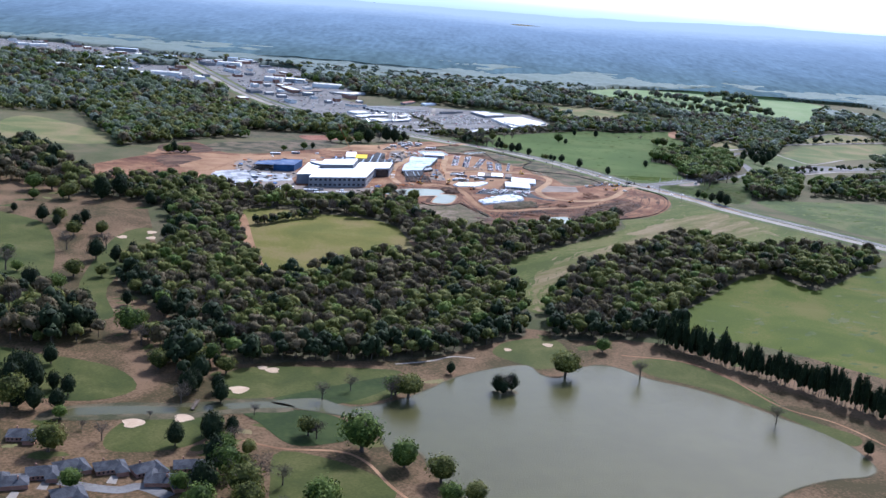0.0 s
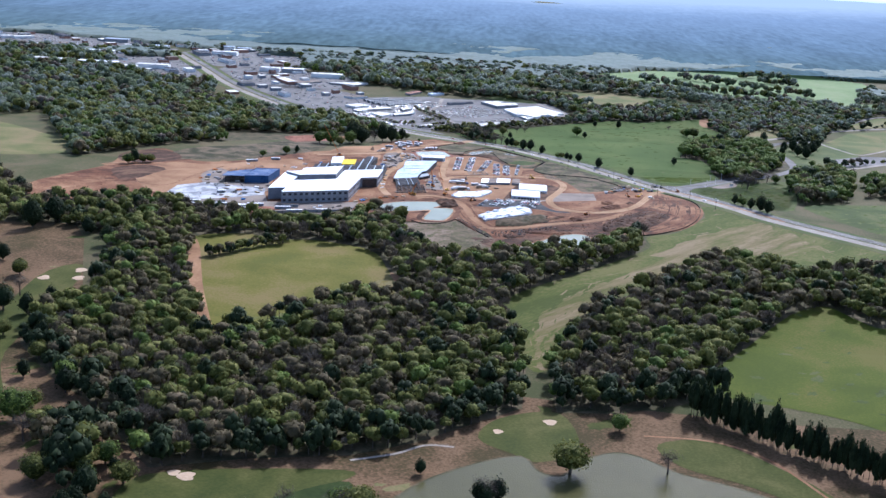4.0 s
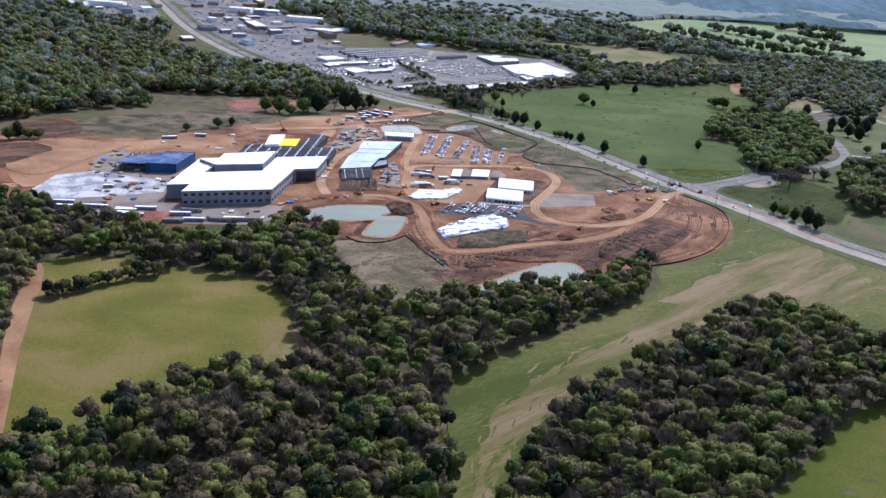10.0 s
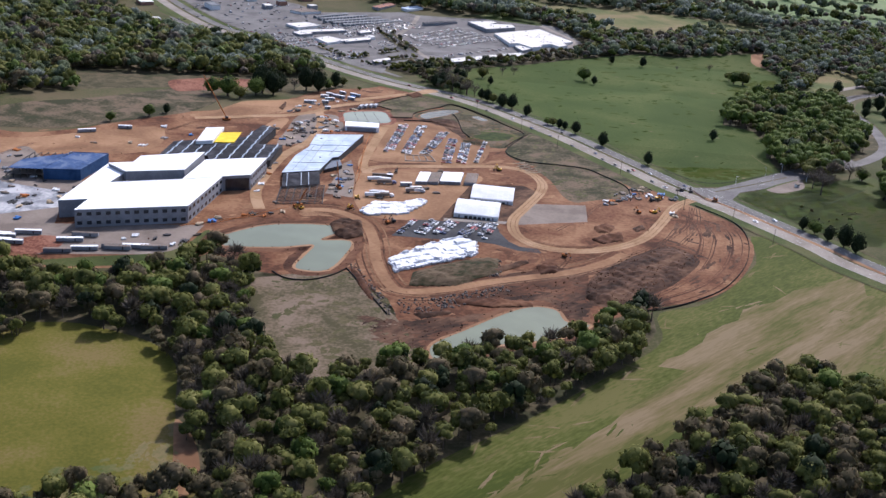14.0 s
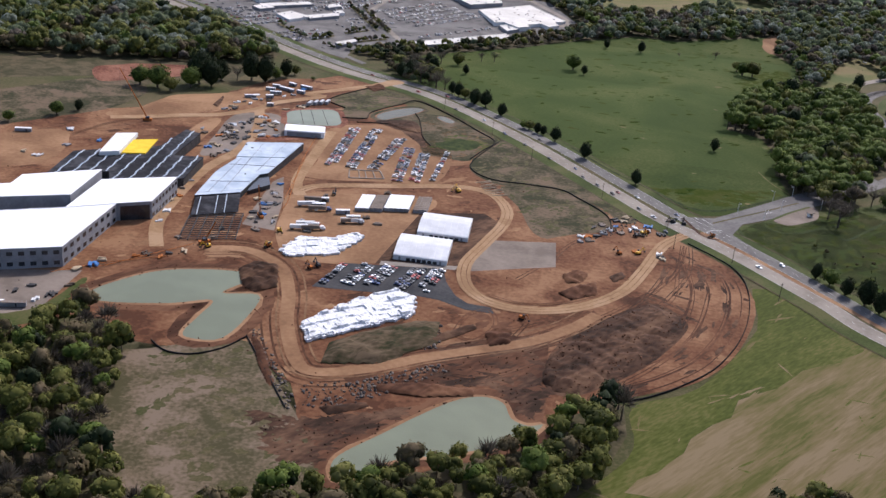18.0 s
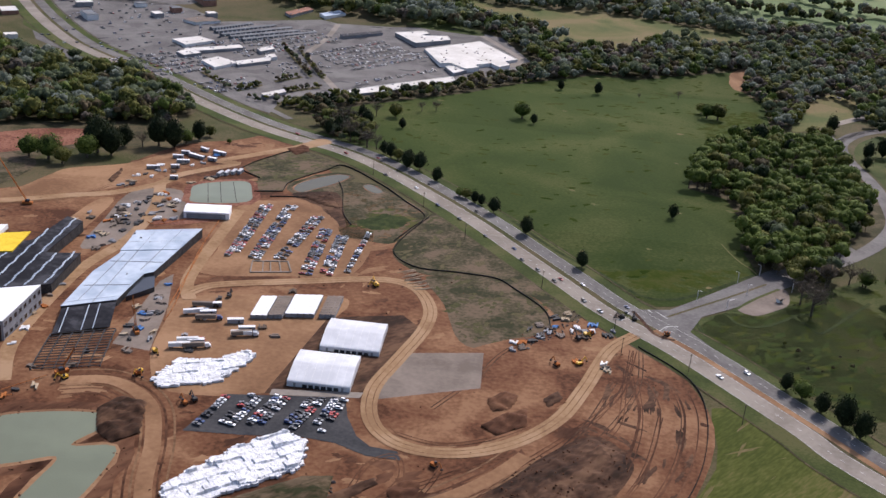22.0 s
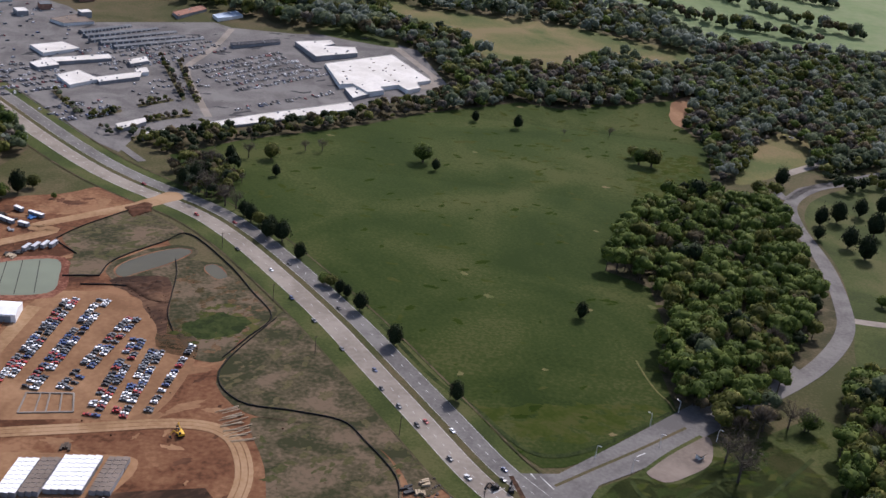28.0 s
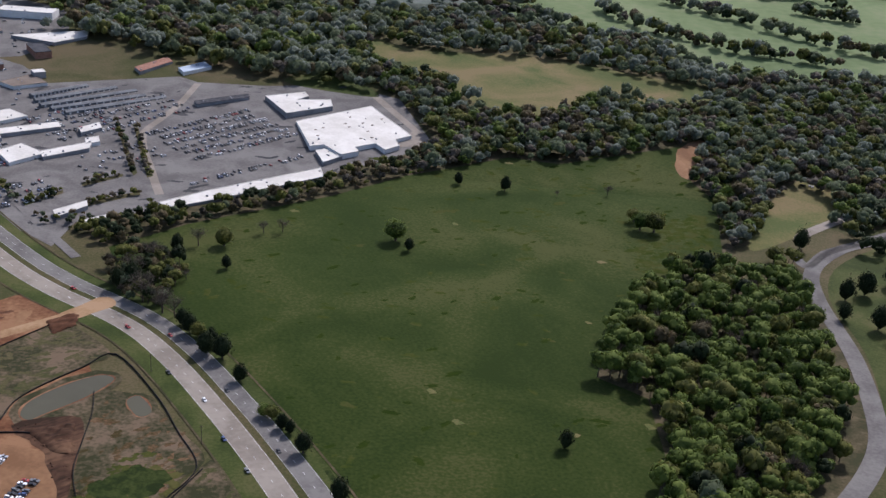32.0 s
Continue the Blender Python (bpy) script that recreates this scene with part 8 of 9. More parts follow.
for i, p in enumerate([(-60.7, 1080.2), (-59.3, 1087.6), (-60.1, 1098.3), (-58.7, 1067.2), (-58.1, 1054.4), (-61.1, 1109.4), (-63.5, 1167.8), (-64.4, 1186.5), (-65.3, 1206.3), (-56.9, 1160.5), (-61.3, 1150.6), (-31.3, 1109), (-23.8, 1096), (-17.2, 1090.4), (-18.1, 1104.7), (-19.1, 1119.6), (-15.1, 1057.9), (-30, 1054.5), (-31.2, 1042.7), (-44.6, 1039.9), (-55.1, 1016.7), (-51.7, 1019.9), (-45.5, 1018.6), (-42.6, 1023.3), (-37.8, 1026.3), (-65.9, 1009.6), (-68.2, 1004.2), (-72.5, 998.6), (1.9, 1074.5), (7, 1062.8), (1, 1067.8), (5.7, 1092.3), (6, 1110.4), (29.8, 1087.5), (35.8, 1082.2), (34.5, 1124.9), (-64.9, 1293.6), (-59.9, 1302.6), (-51.7, 1298), (-45.6, 1302.9), (-68, 1264.7), (-75.6, 1242.7), (-78.5, 1235.5), (-58.4, 1281.5), (-39.7, 1260.4), (-34.6, 1268.6), (136.8, 1112.1), (140.9, 1116.6), (144.7, 1114), (147.9, 1125.5), (153.5, 1130.5), (156.7, 1116.7), (160.4, 1114.1), (163.6, 1121.9), (133.8, 1097.8), (141.8, 1106.3), (130, 1096.9), (-115.7, 1163.5), (-123.2, 1152.4), (-143.6, 1165.6), (-80, 1163.6), (-82.8, 1181.6), (-84.1, 1153.6), (-135.6, 1140.2)]):
    stack(p[0], p[1], i)
for i, p in enumerate([(-204.1, 1086.6), (-202.8, 1060.1), (-206.5, 1046.3), (-185.7, 1139.4), (-183.8, 1124.5), (-169.7, 1115.5), (-151, 1123.5), (-142.5, 1119.6), (-166.5, 1012.7), (-182.3, 993), (-170.9, 987.5), (-157.1, 982.9), (-152.2, 1007.8), (-100.3, 970.7), (-96.4, 976.1), (-87.3, 974.7), (-83.2, 980.2), (-77.2, 969.6), (-69.9, 984.4), (-73.1, 975)]):
    stack(p[0], p[1], 100 + i)
for pts in [[(-16.4, 1200), (-15.4, 1156.1), (-9.6, 1101.4), (-9.3, 1085.2)], [(-32.2, 1195.7), (-42.9, 1185), (-49.1, 1187.1)], [(-80.7, 992.4), (-66.2, 1004.7), (-55.5, 1011.6), (-42.3, 1019.3)], [(-11.4, 1098.9), (-13, 1129), (-14.8, 1162.3)], [(-67.1, 999.4), (-48.7, 1019.9), (-35.9, 1034.1)]]:
    th = thing("barrier_fence", "orange plastic safety fence on the site", "fence", "safety fences", (pts[0][0], pts[0][1], 0))
    line = smooth_line(pts, False, 4)
    o = np.array(pts[0])
    for a, b in zip(line, line[1:]):
        bm = bmesh.new()
        beam(bm, (*(a - o), gz(a[1]) + 0.75), (*(b - o), gz(b[1]) + 0.75), 0.2)
        part("mesh_panel", bm, ORANGE, th)
    for a in line:
        bm = bmesh.new()
        box(bm, a[0] - o[0], a[1] - o[1], gz(a[1]) + 0.6, 0.12, 0.12, 1.2)
        part("stake", bm, STEEL, th)

# ---- spoil, clods, vans, footings, lamps ----
for i, q in enumerate([[(-88.1, 1241.3), (-88.6, 1263.3), (-86.3, 1262.9), (-83.3, 1244.4), (-84.3, 1236.8)], [(7.6, 961.2), (8.5, 965.8), (15.1, 954.6), (24, 933), (22.6, 928.9), (15.3, 942.4)], [(68.6, 974.7), (77.8, 985.3), (88, 994.6), (89.6, 990.4), (78.5, 978.2), (70.3, 970.8)], [(56.4, 941.1), (71.7, 945.6), (92, 946.1), (92.4, 940.9), (72.9, 935.4), (58.1, 936.2)], [(-12.1, 1016.9), (-6.3, 1026.6), (4, 1023.9), (7.9, 1004.3), (0.1, 996.9), (-7.1, 1002.7)], [(119.4, 1030.7), (127.9, 1040.8), (136.7, 1045.6), (136.9, 1033.5), (125.5, 1025.5)], [(114.4, 955.6), (115.9, 972.3), (123.2, 984.7), (125.8, 974.9), (120.3, 953.1)], [(91.7, 988.1), (96.8, 994.2), (103.4, 994.1), (102.9, 982), (94.6, 977.2)], [(14, 1245.5), (22.4, 1248.8), (31.6, 1253.4), (37.5, 1231.9), (29.7, 1232.9), (21.6, 1240.1)], [(-10.4, 1330.2), (-3.4, 1338.4), (2, 1340.1), (4.3, 1328.9), (-2.4, 1318.3)], [(40.3, 922.4), (56.4, 929.2), (57.8, 926), (45.1, 917.3)], [(121.1, 1048.9), (128.5, 1057.5), (134, 1054), (130.8, 1043.6), (123.4, 1040.4)], [(141.5, 1053.3), (148.3, 1061.9), (150.3, 1055.2), (144, 1047.1)]]):
    heap("earth_mound", q, (1.6, 1.4, 1.8, 1.5, 2.2, 1.8, 2.0, 1.6, 1.5, 1.5, 1.2, 1.6, 1.4)[i], 2.2, (DIRT_DARK, DIRT_SHADE)[i % 2], "dark heap of dug earth on the site", "spoil heap", 0.7, 0.9, 4)
rubble("clods", scatter([[(115, 963), (121, 987), (138, 1011), (159, 1032), (171, 1022), (171, 1009), (153, 977), (130, 952), (119, 950)]], 1.5, [], 90, 0.25), 0.42, 91, "dark clods on the ploughed spoil mound", DIRT_SHADE, 1.8)
way = np.array(smooth_line([(-30.3, 1032), (-12.7, 1035.6), (4.3, 1023.5), (12.9, 1001.2), (17.8, 976.3), (26.7, 951.1), (35, 943.8), (52.8, 950.3), (70.4, 962.5), (89.1, 973.4), (108.8, 984.8), (125.2, 1000.3), (136.2, 1015.5)], False, 8))
def off_road(p):
    return p[np.array([np.hypot(*(way - v).T).min() > 4.5 for v in p])]
rubble("clods", off_road(scatter([[(77.3, 971.3), (88.6, 981.1), (114.8, 990), (115.2, 963), (109.8, 948.1), (91, 948.3), (72.9, 941.8), (75, 956)]], 2.2, [], 92, 0.25)), 0.42, 93, "clods strewn over the red cut", DIRT_SHADE)
rubble("clods", scatter([[(9.8, 1247.6), (31.8, 1256.8), (40.2, 1230.6), (43.9, 1204.7), (32.4, 1224.1), (22.9, 1236.3)]], 1.6, [], 94, 0.35), 0.42, 95, "clods of dark dug earth", DIRT_DARK)
rubble("clods", scatter([swell([(-60, 983), (-44, 1004), (-26, 1012), (-6, 1014), (-5, 1007), (-12, 994), (2, 996), (3, 982), (-2, 959), (-13, 956), (-17, 960), (-15, 974), (-14, 987), (-29, 980), (-54, 975)], 5)], 2.4, [[(-60, 983), (-44, 1004), (-26, 1012), (-6, 1014), (-5, 1007), (-12, 994), (2, 996), (3, 982), (-2, 959), (-13, 956), (-17, 960), (-15, 974), (-14, 987), (-29, 980), (-54, 975)]], 96, 0.35), 0.42, 97, "clods along the pond bank", DIRT_SHADE)
rubble("clods", scatter([SITE], 14.0, [[(-12, 1225), (24, 1234), (44, 1215), (60, 1200), (57, 1151), (32, 1142), (-8, 1135), (-8, 1162)], LOT, [(-7.7, 1110.2), (49.9, 1124.3), (60.3, 1118.4), (54.9, 1097.1), (49.2, 1060.3), (42.1, 1038.1), (8.3, 1032.5), (-5.1, 1054.6), (-8.8, 1085)], [(88, 1079), (119, 1086), (119, 1057), (81, 1041)], [(-71.4, 1215.6), (-66.8, 1231.3), (-46.2, 1235.5), (-33.8, 1197.6), (-34.4, 1192.4), (-46.2, 1191.3), (-49.5, 1173.2), (-59.3, 1153.6), (-68.7, 1151.6), (-70.2, 1189.6)], [(-60, 983), (-44, 1004), (-26, 1012), (-6, 1014), (-5, 1007), (-12, 994), (2, 996), (3, 982), (-2, 959), (-13, 956), (-17, 960), (-15, 974), (-14, 987), (-29, 980), (-54, 975)], LOWER_POND, [(9.4, 1255.7), (9.7, 1265.5), (16.8, 1278.1), (25.3, 1287.3), (31, 1289.5), (34.7, 1285.6), (27.8, 1270.4), (18.4, 1257.6), (14.2, 1252)], [(-40.1, 1231.3), (-42.5, 1245.6), (-33.2, 1255), (-17.9, 1260.9), (-11.4, 1245.4), (-10.1, 1228), (-35.2, 1220.5)]], 98, 0.35), 0.38, 99, "small clods scattered over the site", DIRT_SHADE)
for i, p in enumerate([(-55, 1295.1), (-44.4, 1305.6), (-59.4, 1283.3), (-54.3, 1309.6), (-63, 1300.6), (-71.6, 1267.8), (-60.8, 1272.7), (-55.7, 1253.4), (-45.2, 1292.4), (-64.7, 1291.4)]):
    site_trailer(p[0], p[1], (-25, -20, 10, -30, 0, 15, 20, 10, -15, 5)[i], (18, 14, 12, 9, 8, 12, 8, 7, 9, 10)[i], None, "white site trailer parked near the access lane")
for i, p in enumerate([(-33.9, 1267.3), (-30.8, 1270), (-27.7, 1272.7), (-24.6, 1274.5)]):
    site_trailer(p[0], p[1], 80, 9, TENT_WHITE, "row of low white storage containers")
for i, p in enumerate([(-75.8, 1234.4), (-73.7, 1238.5), (-37.4, 1258.1), (-35.8, 1263.3), (-45.1, 1249.5), (-72.5, 1256.7), (-76.1, 1253.9), (-68.5, 1253.9), (-64.4, 1264.7), (-65.1, 1190.7), (-61.3, 1195.2), (-65.2, 1183.6), (-66.6, 1169.5), (-48.8, 1220.8), (-44.6, 1216.2), (-47, 1203.5), (-67.9, 1162.7), (-59.8, 1202.9), (-58.3, 1213.1), (-58.8, 1266.2), (-70.1, 1275.3), (-53.6, 1279.7), (-49.1, 1286)]):
    stack(p[0], p[1], 200 + i)
ft = [(10.5, 1153.9), (26.2, 1157.1), (29.9, 1145.8), (12.4, 1141.1)]
th = thing("footings", "concrete strip footings of a small building", "footings", at=(ft[0][0], ft[0][1], 0))
o = np.array(ft[0])
for a, b in [(0, 1), (1, 2), (2, 3), (3, 0)]:
    bm = bmesh.new()
    beam(bm, (*(np.array(ft[a]) - o), gz(ft[a][1]) + 0.3), (*(np.array(ft[b]) - o), gz(ft[b][1]) + 0.3), 0.6)
    part("footing", bm, CONCRETE_ROAD, th)
for s in (0.3, 0.5, 0.75):
    bm = bmesh.new()
    a, b = np.array(ft[0]) * (1 - s) + np.array(ft[1]) * s - o, np.array(ft[3]) * (1 - s) + np.array(ft[2]) * s - o
    beam(bm, (*a, gz(ft[0][1]) + 0.3), (*b, gz(ft[3][1]) + 0.3), 0.5)
    part("footing", bm, CONCRETE_ROAD, th)
for i, p in enumerate([(235, 1184.3), (247.4, 1196.2), (263.7, 1212.5), (283.9, 1230.5), (224.9, 1152.3), (237, 1171), (259.3, 1179), (212.4, 1158.2)]):
    th = thing("street_lamp", "pale metal street lamp beside the side road", "street lamp", "street lamps", (p[0], p[1], gz(p[1]) + 0.2), 150 if i < 4 else -30)
    bm = bmesh.new()
    bmesh.ops.create_cone(bm, cap_ends=True, segments=8, radius1=0.12, radius2=0.08, depth=5.4, matrix=pose(0, 0, 2.7))
    part("pole", bm, WALL_WHITE, th)
    bm = bmesh.new()
    beam(bm, (0, 0, 5.35), (1.2, 0, 5.5), 0.09)
    part("arm", bm, WALL_WHITE, th)
    bm = bmesh.new()
    box(bm, 1.35, 0, 5.5, 0.55, 0.26, 0.14)
    part("lamp_head", bm, WALL_WHITE, th)

for k, (area, gap) in enumerate((([(-71.4, 1215.6), (-66.8, 1231.3), (-46.2, 1235.5), (-33.8, 1197.6), (-34.4, 1192.4), (-46.2, 1191.3), (-49.5, 1173.2), (-59.3, 1153.6), (-68.7, 1151.6), (-70.2, 1189.6)], 6.0), ([(-22.4, 1062.5), (-22.6, 1122.7), (-19.2, 1131.5), (-11.9, 1098.8), (-7, 1059.7)], 6.5), ([(-207.1, 1048.2), (-204.4, 1095.3), (-181.9, 1073.9), (-146, 1039.7), (-148.5, 1004.3), (-159.4, 985.2), (-170.4, 974.4)], 9.0), ([(-87.5, 1147.6), (-87.2, 1165.1), (-83.1, 1209), (-74, 1211.1), (-75.1, 1161.1), (-75.8, 1150.1)], 7.0))):
    for i, p in enumerate(scatter([shrink(area, 2)], gap, [BLACK], 110 + k, 0.75)):
        stack(p[0], p[1], 300 + 40 * k + i)

for i, p in enumerate([(384.8, 1600.2), (380, 1601), (390, 1605.7)]):
    stack(p[0], p[1], 500 + i)

for i, p in enumerate([(-188.5, 955.6), (-173, 960.5), (-154.6, 959.7), (-151.6, 953), (-178.3, 1000.1), (-182.9, 1137.4), (-164.7, 1153.5)]):
    site_trailer(p[0], p[1], (8, 8, 5, 5, 20, 30, 12)[i], (28, 28, 16, 16, 10, 18, 14)[i], None, "long white-roofed site office beside the school yard")
rubble("clods", off_road(scatter([[(18.8, 916.5), (31.1, 912.6), (55.9, 920.6), (77.1, 932.8), (103.4, 948.9), (116.3, 952.1), (112, 925.7), (91.9, 917.6), (79.9, 908.3), (61, 900.7), (47.3, 888.4), (31.9, 894)]], 1.9, [LOWER_POND], 115, 0.25)), 0.42, 116, "dark clods and broken rock below the haul road", DIRT_DARK)

for i, p in enumerate([(141.2, 1105.5), (147.5, 1116.5), (151.9, 1124.3), (159.4, 1109.0), (169.2, 1112.7), (175.7, 1133.8), (134.1, 1094.3), (166.9, 1082.9), (155.8, 1085.9), (138.1, 1101.0), (144.3, 1110.9), (149.7, 1108.5), (162.8, 1115.4), (171.6, 1117.2), (130.0, 1090.7), (154.1, 1113.7), (166.1, 1086.7), (167.3, 1081.1)]):
    stack(p[0], p[1], 600 + i)
for i, p in enumerate([(156.8, 1084.2), (147.7, 1081.3), (176.7, 1132.1), (160.5, 1110.6)]):
    excavator(p[0], p[1], (40, 130, 210, 300)[i], (CAR_PAINT[6], ORANGE, STEEL, CAR_PAINT[6])[i])
# felled poles fanned out beside the loop road
rl = random.Random(77)
poles = thing("pole_pile", "fan of pale felled poles lying beside the loop road", "pole pile", at=(85.8, 1150.9, gz(1150.9) + 0.2))
for k in range(22):
    bm = bmesh.new()
    bmesh.ops.create_cone(bm, cap_ends=True, segments=6, radius1=0.22, radius2=0.13, depth=rl.uniform(6, 10), matrix=pose(rl.uniform(-1.5, 1.5) + k * 0.42 - 5, rl.uniform(-1, 1) + 9 - k * 0.95, 0.2 + 0.1 * (k % 3), 90, 0, -58 + rl.uniform(-9, 9)))
    part("pole", bm, POLE_WOOD, poles)

# ---- single trees ----
def limbs(bm, rng, h, r, spread, n):
    """Tapered trunk and rising limbs, each with forks."""
    def stick(a, b, r0, r1, k=4):
        a, b = Vector(a), Vector(b)
        m = look((a + b) / 2, b)
        bmesh.ops.create_cone(bm, cap_ends=False, segments=k, radius1=r1, radius2=r0, depth=(b - a).length, matrix=m)
    stick((0, 0, 0), (0, 0, h * 0.4), r, r * 0.75, 6)
    stick((0, 0, h * 0.4), (0.05, 0, h * 0.95), r * 0.75, r * 0.2, 5)
    tips = []
    for i in range(n):
        z = h * rng.uniform(0.3, 0.8)
        a = rng.uniform(0, 6.28)
        l = spread * rng.uniform(0.5, 0.95)
        e = (math.cos(a) * l, math.sin(a) * l, min(h * 1.0, z + l * rng.uniform(0.5, 1.1)))
        stick((0, 0, z), e, r * 0.4, r * 0.12)
        tips.append(e)
        for _ in range(3):
            s = rng.uniform(0.4, 0.9)
            p = (e[0] * s, e[1] * s, z + (e[2] - z) * s)
            f = (p[0] + rng.normal() * spread * 0.28, p[1] + rng.normal() * spread * 0.28, p[2] + spread * rng.uniform(0.1, 0.4))
            stick(p, f, r * 0.16, r * 0.05, 3)
            tips.append(f)
    return tips


def cloud_mesh(bm, v, f):
    vs = [bm.verts.new(tuple(p)) for p in v]
    for t in f:
        bm.faces.new([vs[i] for i in t])


def make_tree(kind, seed):
    """A tree of crown radius 1 at the origin: broadleaf 0, cedar 2, bare 3."""
    rng = np.random.default_rng(seed)
    lab = {0: "leafy spring-green broadleaf tree", 2: "dark green dense evergreen tree", 3: "bare brown tree with thin spring twigs"}[kind]
    th = thing("tree", lab, "tree", "single trees")
    bm = bmesh.new()
    if kind == 2:
        limbs(bm, rng, 1.6, 0.09, 0.5, 5)
        part("trunk", bm, BARK, th)
        bm = bmesh.new()
        v, f = leaf_cloud(rng, 900, 0.08, 1.15, cone=0.45, core=2)
        cloud_mesh(bm, v + (0, 0, 1.1), f)
        part("crown", bm, LEAF[2], th)
    elif kind == 0:
        limbs(bm, rng, 1.5, 0.1, 0.8, 9)
        part("trunk", bm, BARK, th)
        bm = bmesh.new()
        v, f = leaf_cloud(rng, 1200, 0.07, 0.88, core=2)
        cloud_mesh(bm, v + (0, 0, 0.98), f)
        part("crown", bm, LEAF[(0, 5, 5, 0)[seed % 4]], th)
    else:
        tips = limbs(bm, rng, 1.9, 0.08, 0.95, 16)
        part("trunk", bm, BARK, th)
        bm = bmesh.new()
        for t in tips:
            for _ in range(6):
                p = np.array(t) + rng.normal(size=3) * 0.16
                u, w = rng.normal(size=3), rng.normal(size=3)
                u, w = u / np.linalg.norm(u) * 0.17, w / np.linalg.norm(w) * 0.035
                vs = [bm.verts.new(tuple(q)) for q in (p - u, p + w, p + u)]
                bm.faces.new(vs)
        part("crown", bm, LEAF[3], th)
    return th


MODELS = {k: [make_tree(k, 40 + 10 * k + i) for i in range(4)] for k in (0, 2, 3)}
USED = set()


def put_tree(x, y, r, kind, i):
    th = MODELS[kind][i % 4]
    tall = {0: 1.0, 2: 1.15, 3: 1.0}[kind]
    m = pose(x, y, gz(y) + 0.05, 0, 0, (i * 77) % 360) @ Matrix.Diagonal((r, r, r * tall, 1))
    if (kind, i % 4) in USED:
        return copy_thing(th, m @ Matrix.Diagonal((1 / th.scale.x, 1 / th.scale.y, 1 / th.scale.z, 1)))
    USED.add((kind, i % 4))
    th.matrix_basis = m
    return th


ROAD_TREES = [(52.8, 1332.1, 4, 2), (64.3, 1315.2, 4.3, 2), (72.1, 1311.9, 4.7, 2), (83.3, 1295.1, 3.4, 2), (101.5, 1268.8, 3.2, 0), (110.3, 1260.1, 2.5, 2), (117.3, 1247.7, 3.8, 2), (134.4, 1221.3, 4, 2), (161.4, 1184.9, 3.5, 2), (236.4, 1080.6, 3.2, 2), (241.4, 1075, 4.2, 0), (246.2, 1065.3, 3.6, 2), (252.2, 1056.3, 5.2, 2), (256.6, 1048.8, 4.6, 2), (36.1, 1348.6, 5.8, 3), (24.4, 1357.6, 6.6, 3), (14.7, 1373.9, 5, 2)]
PASTURE_TREES = [(130.5, 1457.4, 6.4, 0), (138.6, 1446.4, 3, 2), (159.6, 1552.5, 3.1, 2), (188.1, 1547.8, 3.8, 2), (52, 1403.3, 2.9, 2), (265.7, 1504.1, 6.2, 0), (273.5, 1502.7, 6.6, 0), (263.3, 1516.4, 4.5, 0), (251.1, 1556.1, 3.1, 3), (36.7, 1385.9, 2.8, 3), (214, 1268.7, 3.3, 2), (219.8, 1545.9, 1.9, 3), (70.1, 1455, 3.7, 3), (60.5, 1451.3, 3.4, 3), (44.2, 1430.8, 5.3, 0), (31.6, 1427.8, 4.6, 3), (23.1, 1419.1, 3.9, 2), (16.7, 1401.2, 5.8, 3), (12.2, 1382, 5.6, 3), (9.3, 1369.8, 4.3, 2), (23.3, 1361.7, 4.5, 3), (194.9, 1678, 5.3, 0), (318.3, 1629.8, 3.4, 3)]
VERGE_TREES = [(262.6, 1154.2, 6.8, 3), (297.5, 1194.6, 4.4, 0), (324, 1187.1, 5.6, 0), (356.8, 1410.7, 3.7, 2), (364, 1434.8, 4.8, 2), (376.1, 1443.1, 5.6, 2), (371.5, 1403, 5.3, 2), (376.7, 1388.5, 5.9, 2), (393.1, 1427.2, 6.2, 2), (393.7, 1457.8, 5, 2), (410.4, 1467.9, 5.2, 2), (335.9, 1475.4, 5, 0), (354.6, 1496.9, 5.2, 2), (366, 1324.5, 3.6, 0)]
GOLF_TREES = [(-293.8, 793.9, 5.2, 2), (-282.7, 797.2, 5.6, 0), (-262.1, 767.4, 5.8, 0), (-255.8, 735.6, 6, 3), (-230.1, 717.8, 6.2, 2), (-231.3, 742.9, 5.2, 3), (-231.3, 677.9, 6.3, 0), (-231.2, 647.9, 6.1, 0), (-249.4, 650.9, 5.1, 2), (-274.9, 680.3, 6.8, 3), (-202.8, 613.7, 5.4, 2), (-168, 583.6, 8.3, 0), (-156.7, 565.5, 5.6, 3), (-321.5, 889.4, 6.7, 0), (-298.8, 863.7, 7.5, 0), (-274.7, 868.9, 7.9, 2), (-265.3, 885.3, 8, 2), (-213.4, 839.7, 5.3, 2), (-235.1, 863.3, 4.6, 2), (-334.2, 884.3, 7.7, 0), (-321.9, 812.8, 2.7, 2), (-185.6, 654.9, 5, 0)]
BRIDGE_TREES = [(-169.5, 490.6, 4.2, 2), (-99.9, 497.7, 4.4, 2), (-117.1, 491.7, 4.9, 3), (-123.6, 540.2, 6.5, 0), (-136.5, 545.6, 5.4, 2), (-117.2, 550.3, 5.4, 0), (-115, 522, 5.7, 2), (-138.7, 532.4, 5.9, 0), (-107.9, 445.4, 4.5, 2), (-93.5, 451.3, 6, 2), (-83.6, 450.3, 4.5, 3), (-139.1, 444.9, 3.6, 3), (-156.5, 429.8, 7, 0), (-136.6, 399.5, 4.7, 0), (-95.3, 404.8, 4.6, 0), (-188.6, 472.4, 8.2, 0), (-186.6, 494, 6.2, 2), (-196.6, 499.1, 6.9, 2), (-168.6, 473.4, 4.3, 2), (-126.3, 472.6, 1.6, 3), (-150.8, 454.6, 2.1, 3)]
